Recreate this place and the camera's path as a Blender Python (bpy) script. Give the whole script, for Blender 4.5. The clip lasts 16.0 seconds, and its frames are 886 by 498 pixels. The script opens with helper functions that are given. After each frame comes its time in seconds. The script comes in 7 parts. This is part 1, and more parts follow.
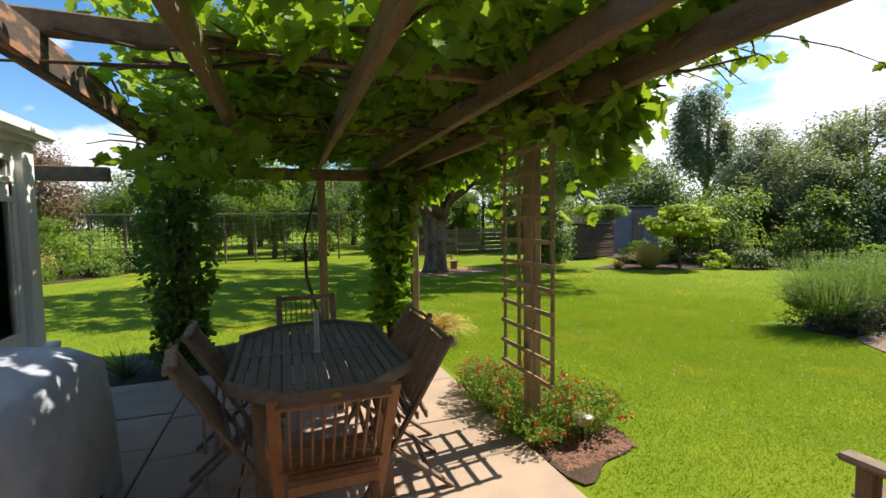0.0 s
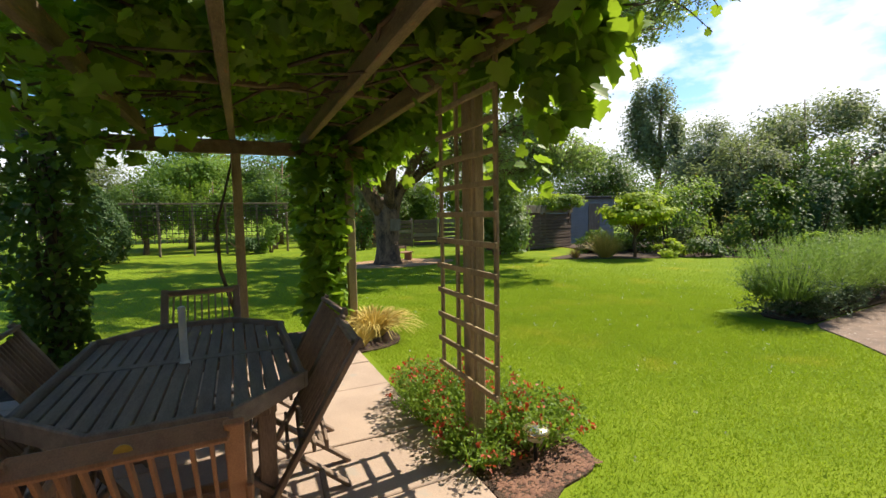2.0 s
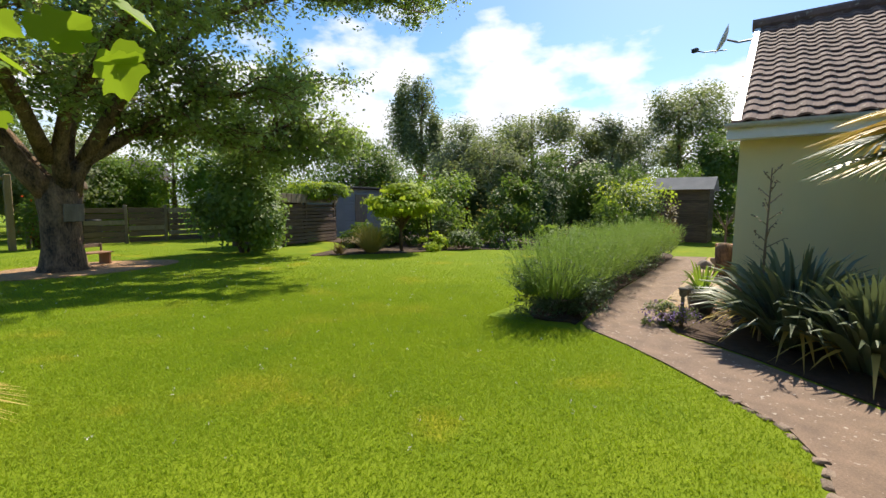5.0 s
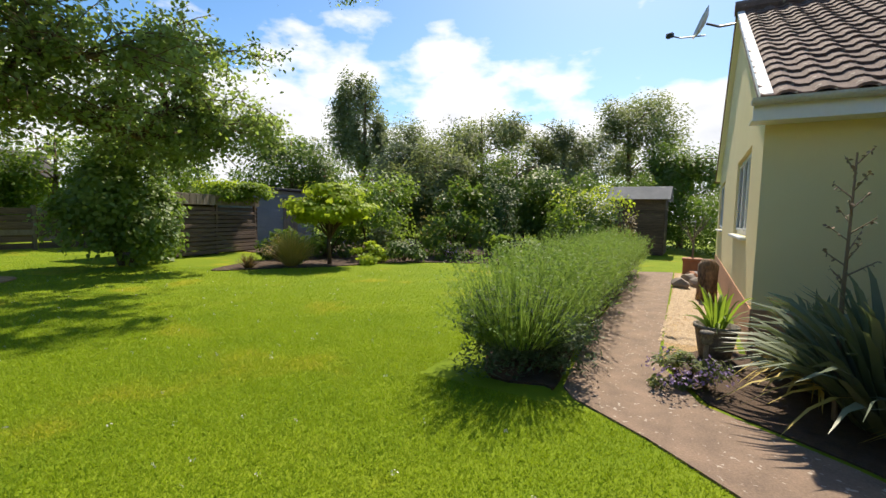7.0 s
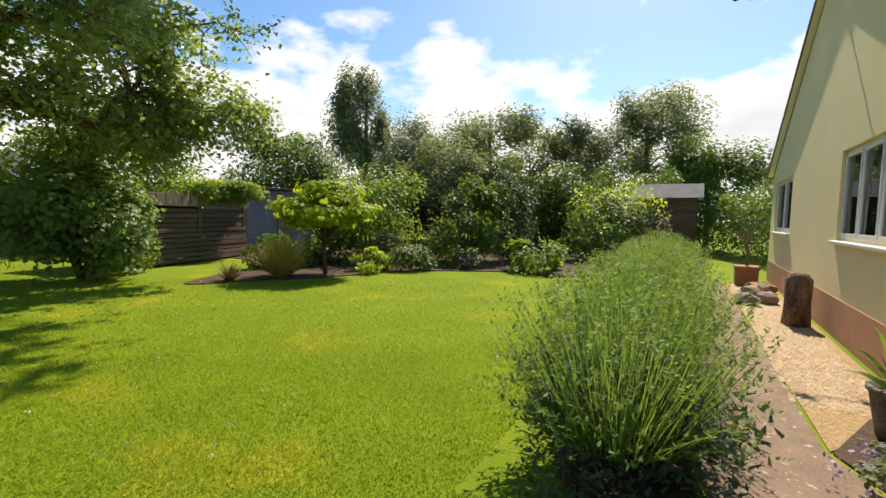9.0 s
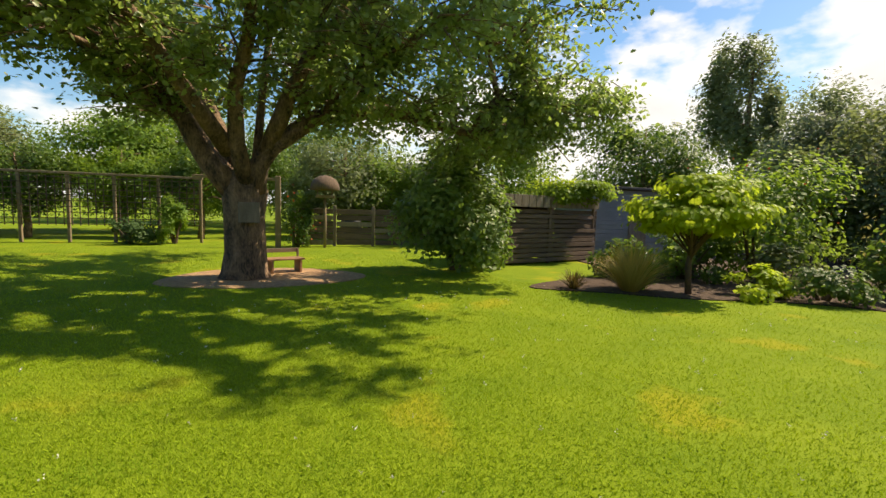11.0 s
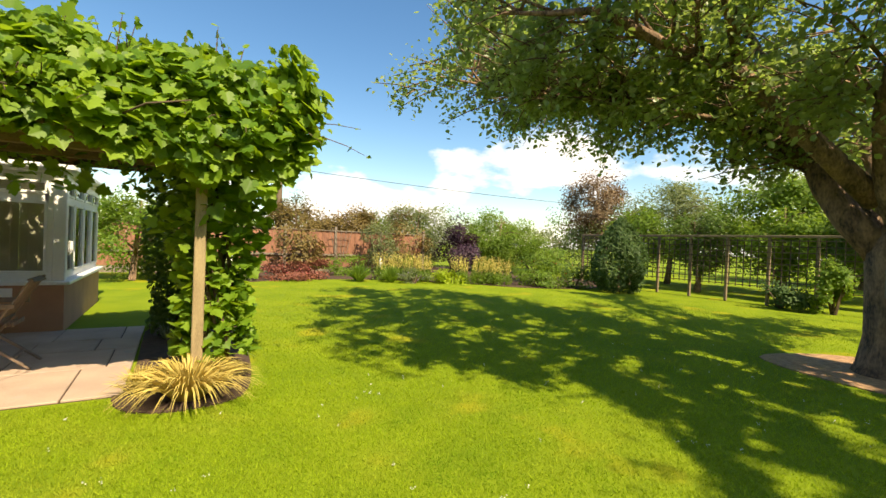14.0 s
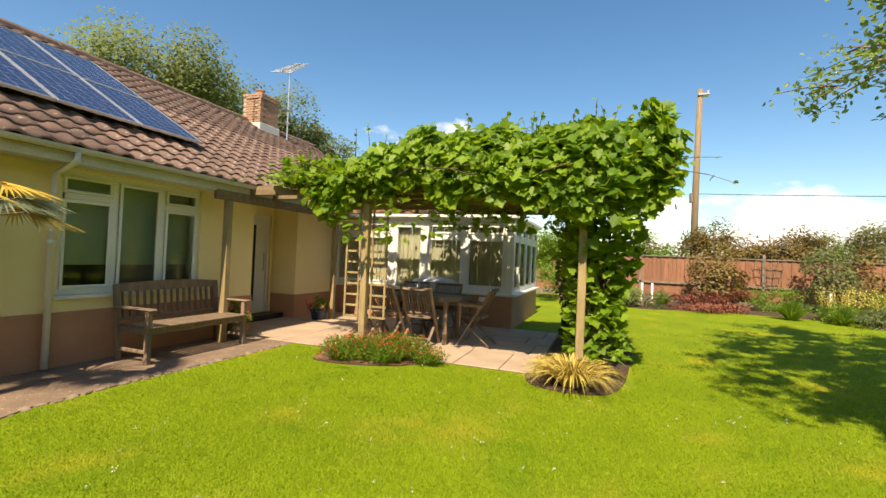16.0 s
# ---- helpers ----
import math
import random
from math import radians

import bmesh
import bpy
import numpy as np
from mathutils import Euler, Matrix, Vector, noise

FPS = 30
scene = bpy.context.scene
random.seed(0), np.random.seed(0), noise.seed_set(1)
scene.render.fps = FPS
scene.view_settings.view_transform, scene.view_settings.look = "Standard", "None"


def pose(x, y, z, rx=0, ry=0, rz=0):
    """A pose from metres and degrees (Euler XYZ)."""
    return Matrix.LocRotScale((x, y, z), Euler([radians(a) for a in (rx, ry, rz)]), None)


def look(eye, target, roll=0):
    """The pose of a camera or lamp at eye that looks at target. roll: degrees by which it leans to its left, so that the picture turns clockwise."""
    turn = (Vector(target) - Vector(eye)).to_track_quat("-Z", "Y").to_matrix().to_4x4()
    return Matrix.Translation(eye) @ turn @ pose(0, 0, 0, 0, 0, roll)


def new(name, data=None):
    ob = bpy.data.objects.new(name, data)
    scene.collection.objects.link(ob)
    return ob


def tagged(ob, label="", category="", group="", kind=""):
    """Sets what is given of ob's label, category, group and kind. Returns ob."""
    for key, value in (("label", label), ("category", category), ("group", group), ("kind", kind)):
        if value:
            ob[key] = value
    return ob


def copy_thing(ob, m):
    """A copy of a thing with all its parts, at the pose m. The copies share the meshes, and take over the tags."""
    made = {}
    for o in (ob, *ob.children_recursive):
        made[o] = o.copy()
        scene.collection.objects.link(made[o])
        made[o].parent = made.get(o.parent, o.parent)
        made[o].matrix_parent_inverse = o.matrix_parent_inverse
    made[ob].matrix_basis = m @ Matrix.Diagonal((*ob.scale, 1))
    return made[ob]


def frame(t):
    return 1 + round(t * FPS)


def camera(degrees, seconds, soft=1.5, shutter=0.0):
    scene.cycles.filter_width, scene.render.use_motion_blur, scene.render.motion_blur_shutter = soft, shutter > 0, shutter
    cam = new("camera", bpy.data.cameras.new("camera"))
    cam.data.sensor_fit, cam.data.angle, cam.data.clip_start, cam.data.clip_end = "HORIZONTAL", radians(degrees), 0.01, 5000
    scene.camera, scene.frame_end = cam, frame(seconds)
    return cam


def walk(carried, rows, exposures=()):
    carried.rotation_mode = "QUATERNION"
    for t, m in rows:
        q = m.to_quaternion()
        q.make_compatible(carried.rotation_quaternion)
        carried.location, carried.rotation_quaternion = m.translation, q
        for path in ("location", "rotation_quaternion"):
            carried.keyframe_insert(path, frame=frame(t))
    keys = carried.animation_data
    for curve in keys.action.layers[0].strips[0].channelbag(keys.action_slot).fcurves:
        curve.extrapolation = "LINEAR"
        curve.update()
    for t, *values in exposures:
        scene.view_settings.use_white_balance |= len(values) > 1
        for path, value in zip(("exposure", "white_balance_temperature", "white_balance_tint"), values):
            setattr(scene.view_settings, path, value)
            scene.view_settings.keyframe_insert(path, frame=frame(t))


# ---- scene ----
cam = camera(90, 16.0)
PATH = [
    (0, -0.042, 0.193, 1.591, 86.47, 0.86, -20.05),
    (0.5, 0.030, 0.245, 1.585, 86.13, 1.01, -20.69),
    (1, 0.147, 0.333, 1.571, 85.81, 0.97, -20.65),
    (1.5, 0.278, 0.494, 1.494, 85.47, 1.07, -20.64),
    (2, 0.404, 0.716, 1.450, 85.55, 0.98, -25.09),
    (2.5, 0.586, 0.861, 1.446, 85.28, 0.82, -30.64),
    (3, 0.822, 1.058, 1.413, 85.39, 0.85, -35.74),
    (3.5, 1.014, 1.234, 1.436, 85.24, 0.56, -42.06),
    (4, 1.266, 1.514, 1.371, 85.11, 0.28, -46.50),
    (4.5, 1.505, 1.778, 1.367, 84.75, 0.01, -50.81),
    (7, 3.543, 2.857, 1.298, 85.68, -1.37, -60.44),
    (7.5, 3.885, 3.138, 1.323, 86.25, -1.07, -62.63),
    (8, 4.208, 3.345, 1.325, 86.24, -1.35, -63.15),
    (10.5, 5.332, 4.641, 1.358, 84.81, -1.19, -33.83),
    (11, 5.509, 4.882, 1.352, 84.70, -1.77, -17.30),
    (11.5, 5.583, 4.916, 1.363, 84.22, -1.06, -5.13),
    (12, 5.765, 5.096, 1.368, 84.78, -1.36, 8.03),
    (12.5, 5.951, 5.306, 1.353, 86.96, -1.95, 24.38),
    (13, 6.122, 5.527, 1.378, 87.18, -2.01, 36.42),
    (13.5, 6.163, 5.568, 1.441, 88.54, -1.83, 44.04),
    (14, 6.255, 5.689, 1.447, 89.28, -2.29, 58.93),
    (14.5, 6.439, 5.837, 1.437, 89.61, -2.85, 71.58),
    (15, 6.611, 5.996, 1.416, 90.33, -3.07, 83.50),
    (15.5, 6.847, 6.094, 1.420, 91.05, -1.92, 94.46),
    (16, 7.126, 6.162, 1.425, 90.94, -2.45, 110.45),
]
EXPOSURES = [(0.0, 0.93, 6450, 10), (3.0, 0.93, 6450, 10), (4.5, 0.78, 6500, 10), (8.0, 0.75, 6900, 10), (10.5, 0.73, 7450, 10), (12.5, 1.0, 7850, 10), (14.5, 1.08, 8000, 10), (16.0, 0.97, 8000, 10)]
walk(cam, [(t, pose(x, y, z, rx, ry, rz)) for t, x, y, z, rx, ry, rz in PATH], EXPOSURES)

# ---- light ----
SUN = Vector((1.0, 0.11, 1.18)).normalized()
world = bpy.data.worlds.new("world")
scene.world = world
world.use_nodes = True
wn, wl = world.node_tree.nodes, world.node_tree.links
sky = wn.new("ShaderNodeTexSky")
sky.sky_type = "NISHITA"
sky.sun_disc = False
sky.sun_elevation = math.asin(SUN.z)
sky.sun_rotation = math.atan2(SUN.x, SUN.y)
sky.air_density, sky.dust_density, sky.ozone_density = 1.0, 0.6, 2.0
bg = wn["Background"]
bg.inputs[1].default_value = 0.148
tc = wn.new("ShaderNodeTexCoord")
sep = wn.new("ShaderNodeSeparateXYZ")
wl.new(tc.outputs["Generated"], sep.inputs[0])
stretch = wn.new("ShaderNodeMapping")
stretch.inputs["Scale"].default_value = (1.0, 1.0, 2.1)
stretch.inputs["Location"].default_value = (0.7, 0.35, 0.1)
wl.new(tc.outputs["Generated"], stretch.inputs[0])
puff = wn.new("ShaderNodeTexNoise")
puff.inputs["Scale"].default_value, puff.inputs["Detail"].default_value, puff.inputs["Roughness"].default_value = 3.1, 9.0, 0.52
wl.new(stretch.outputs[0], puff.inputs["Vector"])
low = wn.new("ShaderNodeMapRange")       # clouds gather low over the horizon
low.inputs["From Min"].default_value, low.inputs["From Max"].default_value = 0.02, 0.5
low.inputs["To Min"].default_value, low.inputs["To Max"].default_value = 0.16, -0.135
wl.new(sep.outputs["Z"], low.inputs["Value"])
side = wn.new("ShaderNodeMapRange")      # and more of them towards the sun's side
side.inputs["From Min"].default_value, side.inputs["From Max"].default_value = -0.9, 0.7
side.inputs["To Min"].default_value, side.inputs["To Max"].default_value = -0.09, 0.05
wl.new(sep.outputs["X"], side.inputs["Value"])
add1 = wn.new("ShaderNodeMath")
wl.new(puff.outputs["Fac"], add1.inputs[0]), wl.new(low.outputs[0], add1.inputs[1])
add2 = wn.new("ShaderNodeMath")
wl.new(add1.outputs[0], add2.inputs[0]), wl.new(side.outputs[0], add2.inputs[1])
cloud = wn.new("ShaderNodeValToRGB")
cloud.color_ramp.elements[0].position, cloud.color_ramp.elements[1].position = 0.52, 0.60
wl.new(add2.outputs[0], cloud.inputs[0])
shade = wn.new("ShaderNodeValToRGB")
shade.color_ramp.elements[0].position, shade.color_ramp.elements[1].position = 0.55, 0.78
shade.color_ramp.elements[0].color, shade.color_ramp.elements[1].color = (4.9, 4.9, 5.0, 1), (3.3, 3.5, 3.9, 1)
wl.new(add2.outputs[0], shade.inputs[0])
deep = wn.new("ShaderNodeHueSaturation")
deep.inputs["Saturation"].default_value, deep.inputs["Value"].default_value = 1.28, 0.72
wl.new(sky.outputs[0], deep.inputs["Color"])
mixs = wn.new("ShaderNodeMixRGB")
wl.new(cloud.outputs[0], mixs.inputs[0]), wl.new(deep.outputs[0], mixs.inputs[1]), wl.new(shade.outputs[0], mixs.inputs[2])
wl.new(mixs.outputs[0], bg.inputs[0])
sun = new("sun", bpy.data.lights.new("sun", "SUN"))
sun.data.energy, sun.data.angle, sun.data.color = 4.35, radians(0.55), (1.0, 0.90, 0.74)
sun.matrix_world = look(SUN * 60, (0, 0, 0))


# ---- materials ----
def mat(name, col, rough=0.7, metal=0.0, col2=None, scale=4.0, fine=60.0, bump=0.15, stretch_by=(1, 1, 1), rand=0.0, spots=None, bdist=0.01, gloss=0.4):
    """Two scales of noise between two colours, with bump; rand varies the value piece by piece."""
    m = bpy.data.materials.new(name)
    m.use_nodes = True
    n, l = m.node_tree.nodes, m.node_tree.links
    b = n["Principled BSDF"]
    b.inputs["Roughness"].default_value, b.inputs["Metallic"].default_value = rough, metal
    b.inputs["Specular IOR Level"].default_value = gloss
    co = n.new("ShaderNodeTexCoord")
    mp = n.new("ShaderNodeMapping")
    mp.inputs["Scale"].default_value = stretch_by
    l.new(co.outputs["Object"], mp.inputs[0])
    a = n.new("ShaderNodeTexNoise")
    a.inputs["Scale"].default_value, a.inputs["Detail"].default_value = scale, 4
    f = n.new("ShaderNodeTexNoise")
    f.inputs["Scale"].default_value, f.inputs["Detail"].default_value = fine, 3
    l.new(mp.outputs[0], a.inputs["Vector"]), l.new(mp.outputs[0], f.inputs["Vector"])
    s = n.new("ShaderNodeMath")
    s.operation = "MULTIPLY_ADD"
    s.inputs[1].default_value, s.inputs[2].default_value = 0.45, 0.0
    l.new(f.outputs["Fac"], s.inputs[0])
    s2 = n.new("ShaderNodeMath")
    s2.operation = "MULTIPLY_ADD"
    s2.inputs[1].default_value = 0.55
    l.new(a.outputs["Fac"], s2.inputs[0]), l.new(s.outputs[0], s2.inputs[2])
    r = n.new("ShaderNodeValToRGB")
    r.color_ramp.elements[0].position, r.color_ramp.elements[1].position = 0.36, 0.64
    c2 = col2 or tuple(c * 0.72 for c in col)
    r.color_ramp.elements[0].color, r.color_ramp.elements[1].color = (*c2, 1), (*col, 1)
    l.new(s2.outputs[0], r.inputs[0])
    last = r.outputs[0]
    if spots:
        sc, th, sp = spots
        v = n.new("ShaderNodeTexNoise")
        v.inputs["Scale"].default_value, v.inputs["Detail"].default_value = sc, 5
        l.new(mp.outputs[0], v.inputs["Vector"])
        vr = n.new("ShaderNodeValToRGB")
        vr.color_ramp.elements[0].position, vr.color_ramp.elements[1].position = th, th + 0.06
        l.new(v.outputs["Fac"], vr.inputs[0])
        mx = n.new("ShaderNodeMixRGB")
        mx.inputs[2].default_value = (*sp, 1)
        l.new(vr.outputs[0], mx.inputs[0]), l.new(last, mx.inputs[1])
        last = mx.outputs[0]
    if rand:
        oi = n.new("ShaderNodeObjectInfo")
        hv = n.new("ShaderNodeHueSaturation")
        mr = n.new("ShaderNodeMapRange")
        mr.inputs["To Min"].default_value, mr.inputs["To Max"].default_value = 1 - rand, 1 + rand
        l.new(oi.outputs["Random"], mr.inputs["Value"]), l.new(mr.outputs[0], hv.inputs["Value"])
        l.new(last, hv.inputs["Color"])
        last = hv.outputs[0]
    l.new(last, b.inputs["Base Color"])
    if bump:
        bp = n.new("ShaderNodeBump")
        bp.inputs["Strength"].default_value, bp.inputs["Distance"].default_value = bump, bdist
        l.new(s2.outputs[0], bp.inputs["Height"]), l.new(bp.outputs[0], b.inputs["Normal"])
    return m


def leaf_mat(name, col, col2, glow, through_share=0.35, rough=0.45, patch=None, gloss=0.3):
    """A leaf: varied leaf by leaf, and partly see-through to light from behind."""
    m = bpy.data.materials.new(name)
    m.use_nodes = True
    n, l = m.node_tree.nodes, m.node_tree.links
    b, out = n["Principled BSDF"], n["Material Output"]
    b.inputs["Roughness"].default_value = rough
    b.inputs["Specular IOR Level"].default_value = gloss
    g = n.new("ShaderNodeNewGeometry")
    r = n.new("ShaderNodeValToRGB")
    r.color_ramp.elements[0].color, r.color_ramp.elements[1].color = (*col2, 1), (*col, 1)
    l.new(g.outputs["Random Per Island"], r.inputs[0])
    if patch:                                   # broad patches over the lawn: darker green, and dry
        co = n.new("ShaderNodeTexCoord")
        for sc, th, colour in ((patch[0], 0.53, patch[1]), (patch[0] * 1.9, 0.52, (0.60 * col2[0], 0.80 * col2[1], col2[2]))):
            ns = n.new("ShaderNodeTexNoise")
            ns.inputs["Scale"].default_value, ns.inputs["Detail"].default_value = sc, 5
            l.new(co.outputs["Object"], ns.inputs["Vector"])
            cr = n.new("ShaderNodeValToRGB")
            cr.color_ramp.elements[0].position, cr.color_ramp.elements[1].position = th, th + 0.20
            cr.color_ramp.elements[1].color = (0.75, 0.75, 0.75, 1)
            l.new(ns.outputs["Fac"], cr.inputs[0])
            mp = n.new("ShaderNodeMixRGB")
            mp.inputs[2].default_value = (*colour, 1)
            l.new(cr.outputs[0], mp.inputs[0]), l.new(r.outputs[0], mp.inputs[1])
            r = mp
    l.new(r.outputs[0], b.inputs["Base Color"])
    t = n.new("ShaderNodeBsdfTranslucent")
    mm = n.new("ShaderNodeMixRGB")
    mm.blend_type = "MULTIPLY"
    mm.inputs[0].default_value = 0.35
    mm.inputs[1].default_value = (*glow, 1)
    l.new(r.outputs[0], mm.inputs[2]), l.new(mm.outputs[0], t.inputs[0])
    mix = n.new("ShaderNodeMixShader")
    mix.inputs[0].default_value = through_share
    l.new(b.outputs[0], mix.inputs[1]), l.new(t.outputs[0], mix.inputs[2]), l.new(mix.outputs[0], out.inputs[0])
    return m


GRASS = mat("lawn_soil_and_grass", (0.20, 0.262, 0.015), 0.95, col2=(0.12, 0.19, 0.010), scale=1.1, fine=85, bump=0.5, spots=(0.9, 0.60, (0.25, 0.26, 0.015)), bdist=0.03, gloss=0.12)
BLADE = leaf_mat("grass_blade", (0.30, 0.395, 0.022), (0.19, 0.285, 0.014), (0.52, 0.67, 0.04), 0.38, 0.8, patch=(0.9, (0.40, 0.375, 0.06)), gloss=0.18)
SOIL = mat("bed_soil", (0.10, 0.062, 0.04), 0.95, col2=(0.05, 0.03, 0.02), scale=9, fine=70, bump=0.9, bdist=0.03)
BARKCHIP = mat("bark_chip", (0.52, 0.32, 0.17), 0.9, col2=(0.22, 0.13, 0.07), scale=14, fine=80, bump=0.8, bdist=0.03)
SLAB = mat("paving_slab_stone", (0.46, 0.345, 0.26), 0.85, col2=(0.35, 0.26, 0.20), scale=3, fine=120, bump=0.25, rand=0.09, spots=(6, 0.63, (0.37, 0.31, 0.25)))
PATHM = mat("path_concrete", (0.26, 0.18, 0.13), 0.9, col2=(0.155, 0.11, 0.082), scale=5, fine=70, bump=0.8, spots=(26, 0.64, (0.44, 0.38, 0.32)))
GRAVEL = mat("gravel_bed", (0.5, 0.34, 0.15), 0.9, col2=(0.25, 0.17, 0.1), scale=30, fine=90, bump=0.9, bdist=0.03)
PEBBLE = mat("pebble", (0.55, 0.42, 0.27), 0.8, col2=(0.32, 0.23, 0.15), scale=20, bump=0.1)
RENDER_Y = mat("cream_render", (0.86, 0.74, 0.41), 0.9, col2=(0.80, 0.68, 0.37), scale=1.5, fine=180, bump=0.25)
PLINTH = mat("terracotta_plinth", (0.48, 0.26, 0.155), 0.9, col2=(0.38, 0.20, 0.12), scale=3, fine=140, bump=0.3)
TILE = mat("roof_tile_concrete", (0.205, 0.13, 0.105), 0.9, col2=(0.095, 0.064, 0.056), scale=5, fine=60, bump=0.4, rand=0.16, spots=(13, 0.62, (0.30, 0.26, 0.21)))
UPVC = mat("white_upvc", (0.80, 0.80, 0.79), 0.35, col2=(0.75, 0.75, 0.74), scale=2, fine=30, bump=0.02)
GUTTER = mat("grey_white_gutter", (0.60, 0.60, 0.56), 0.5, col2=(0.45, 0.45, 0.41), scale=3, fine=40, bump=0.05)
TEAK_OLD = mat("weathered_teak", (0.27, 0.195, 0.14), 0.75, col2=(0.15, 0.105, 0.076), scale=3, fine=40, bump=0.3, stretch_by=(6, 6, 1))
TEAK_TOP = mat("dark_weathered_table_teak", (0.215, 0.18, 0.15), 0.7, col2=(0.12, 0.098, 0.082), scale=4, fine=45, bump=0.3, stretch_by=(6, 1, 6))
TEAK_RED = mat("oiled_teak", (0.36, 0.19, 0.10), 0.6, col2=(0.24, 0.12, 0.06), scale=4, fine=45, bump=0.25, stretch_by=(6, 6, 1))
TIMBER = mat("pergola_timber", (0.39, 0.30, 0.16), 0.85, col2=(0.23, 0.17, 0.09), scale=2.5, fine=35, bump=0.4, stretch_by=(5, 5, 1))
TIMBER_X = mat("pergola_beam", (0.27, 0.195, 0.11), 0.85, col2=(0.13, 0.09, 0.055), scale=2.5, fine=35, bump=0.4, stretch_by=(5, 1, 5), spots=(7, 0.62, (0.30, 0.15, 0.08)))
DARKWOOD = mat("dark_stained_board", (0.165, 0.115, 0.085), 0.85, col2=(0.08, 0.056, 0.045), scale=3, fine=40, bump=0.5, stretch_by=(1, 1, 8), rand=0.2)
FENCEW = mat("red_brown_fence_board", (0.32, 0.155, 0.092), 0.85, col2=(0.21, 0.095, 0.06), scale=3, fine=40, bump=0.4, stretch_by=(6, 6, 1), rand=0.15)
GREYWOOD = mat("silvered_wood", (0.26, 0.22, 0.17), 0.9, col2=(0.15, 0.12, 0.09), scale=3, fine=40, bump=0.4, stretch_by=(5, 5, 1))
BARK = mat("apple_bark", (0.31, 0.20, 0.12), 0.95, col2=(0.05, 0.036, 0.028), scale=5, fine=26, bump=1.0, stretch_by=(1.4, 1.4, 0.6), bdist=0.05)
TWIG = mat("vine_stem", (0.14, 0.095, 0.06), 0.9, col2=(0.07, 0.05, 0.03), scale=9, fine=50, bump=0.6)
BRICK = mat("chimney_brick", (0.42, 0.27, 0.18), 0.9, col2=(0.30, 0.18, 0.12), scale=8, fine=60, bump=0.4, rand=0.12)
MORTAR = mat("mortar", (0.42, 0.38, 0.33), 0.95, scale=10, fine=90)
COVER = mat("grey_cover_cloth", (0.44, 0.48, 0.56), 0.5, col2=(0.34, 0.37, 0.45), scale=4, fine=9, bump=0.8, bdist=0.05)
FLAKE = mat("flaking_painted_beam", (0.10, 0.075, 0.06), 0.85, col2=(0.045, 0.035, 0.03), scale=3, fine=35, bump=0.5, stretch_by=(4, 1, 4), spots=(5, 0.52, (0.30, 0.155, 0.095)))
LAMPCAP = mat("warm_steel_cap", (0.82, 0.72, 0.52), 0.22, 0.85, scale=8, fine=60, bump=0.03)
SLATB = mat("beige_blind_slat", (0.54, 0.49, 0.37), 0.8, col2=(0.46, 0.41, 0.30), scale=3, fine=100, bump=0.05)
METAL = mat("brushed_metal", (0.6, 0.6, 0.58), 0.3, 1.0, scale=8, fine=90, bump=0.05)
BLACKPL = mat("black_plastic", (0.02, 0.02, 0.022), 0.45, scale=6, fine=60, bump=0.05)
BRASS = mat("brass_badge", (0.75, 0.52, 0.12), 0.35, 0.8, scale=9, fine=60, bump=0.05)
BLIND = mat("grey_green_blind", (0.72, 0.76, 0.71), 0.85, col2=(0.66, 0.70, 0.65), scale=3, fine=100, bump=0.05)
# low base colour stands in for the shade inside the rooms
ROOM_SHADE = mat("room_shade_colour", (0.16, 0.14, 0.12), 0.9, scale=2, fine=40)
PVCELL = mat("solar_cell", (0.02, 0.03, 0.085), 0.15, 0.0, col2=(0.012, 0.018, 0.06), scale=3, fine=30, bump=0.0)
ALU = mat("aluminium_rail", (0.72, 0.73, 0.75), 0.35, 0.7, scale=6, fine=60, bump=0.03)
TERRA = mat("terracotta_pot", (0.42, 0.20, 0.11), 0.85, col2=(0.30, 0.14, 0.08), scale=6, fine=60, bump=0.2)
BLUEPOT = mat("blue_glazed_pot", (0.03, 0.05, 0.11), 0.25, col2=(0.02, 0.03, 0.07), scale=5, fine=30, bump=0.05)
GREYPOT = mat("grey_stone_pot", (0.28, 0.25, 0.20), 0.9, col2=(0.10, 0.09, 0.08), scale=5, fine=60, bump=0.3)
STONE = mat("grey_stone", (0.34, 0.29, 0.25), 0.9, col2=(0.2, 0.17, 0.15), scale=6, fine=60, bump=0.6)
BLUESHED = mat("blue_grey_shed_paint", (0.25, 0.275, 0.30), 0.8, col2=(0.19, 0.21, 0.235), scale=2, fine=40, bump=0.2)
FELT = mat("roof_felt", (0.12, 0.11, 0.11), 0.95, col2=(0.07, 0.065, 0.065), scale=3, fine=80, bump=0.4)
MULCH = mat("bark_chip", (0.28, 0.145, 0.09), 0.9, col2=(0.12, 0.06, 0.042), scale=14, fine=60, bump=0.4, rand=0.2)
THATCH = mat("brown_thatch", (0.17, 0.115, 0.08), 0.95, col2=(0.10, 0.07, 0.05), scale=6, fine=50, bump=0.7, stretch_by=(5, 5, 1))
KERB = mat("kerb_stone", (0.34, 0.26, 0.20), 0.9, col2=(0.16, 0.12, 0.095), scale=9, fine=70, bump=0.6, rand=0.25)
POLEW = mat("pole_wood", (0.27, 0.20, 0.13), 0.9, scale=3, fine=40, bump=0.4, stretch_by=(4, 4, 0.6))

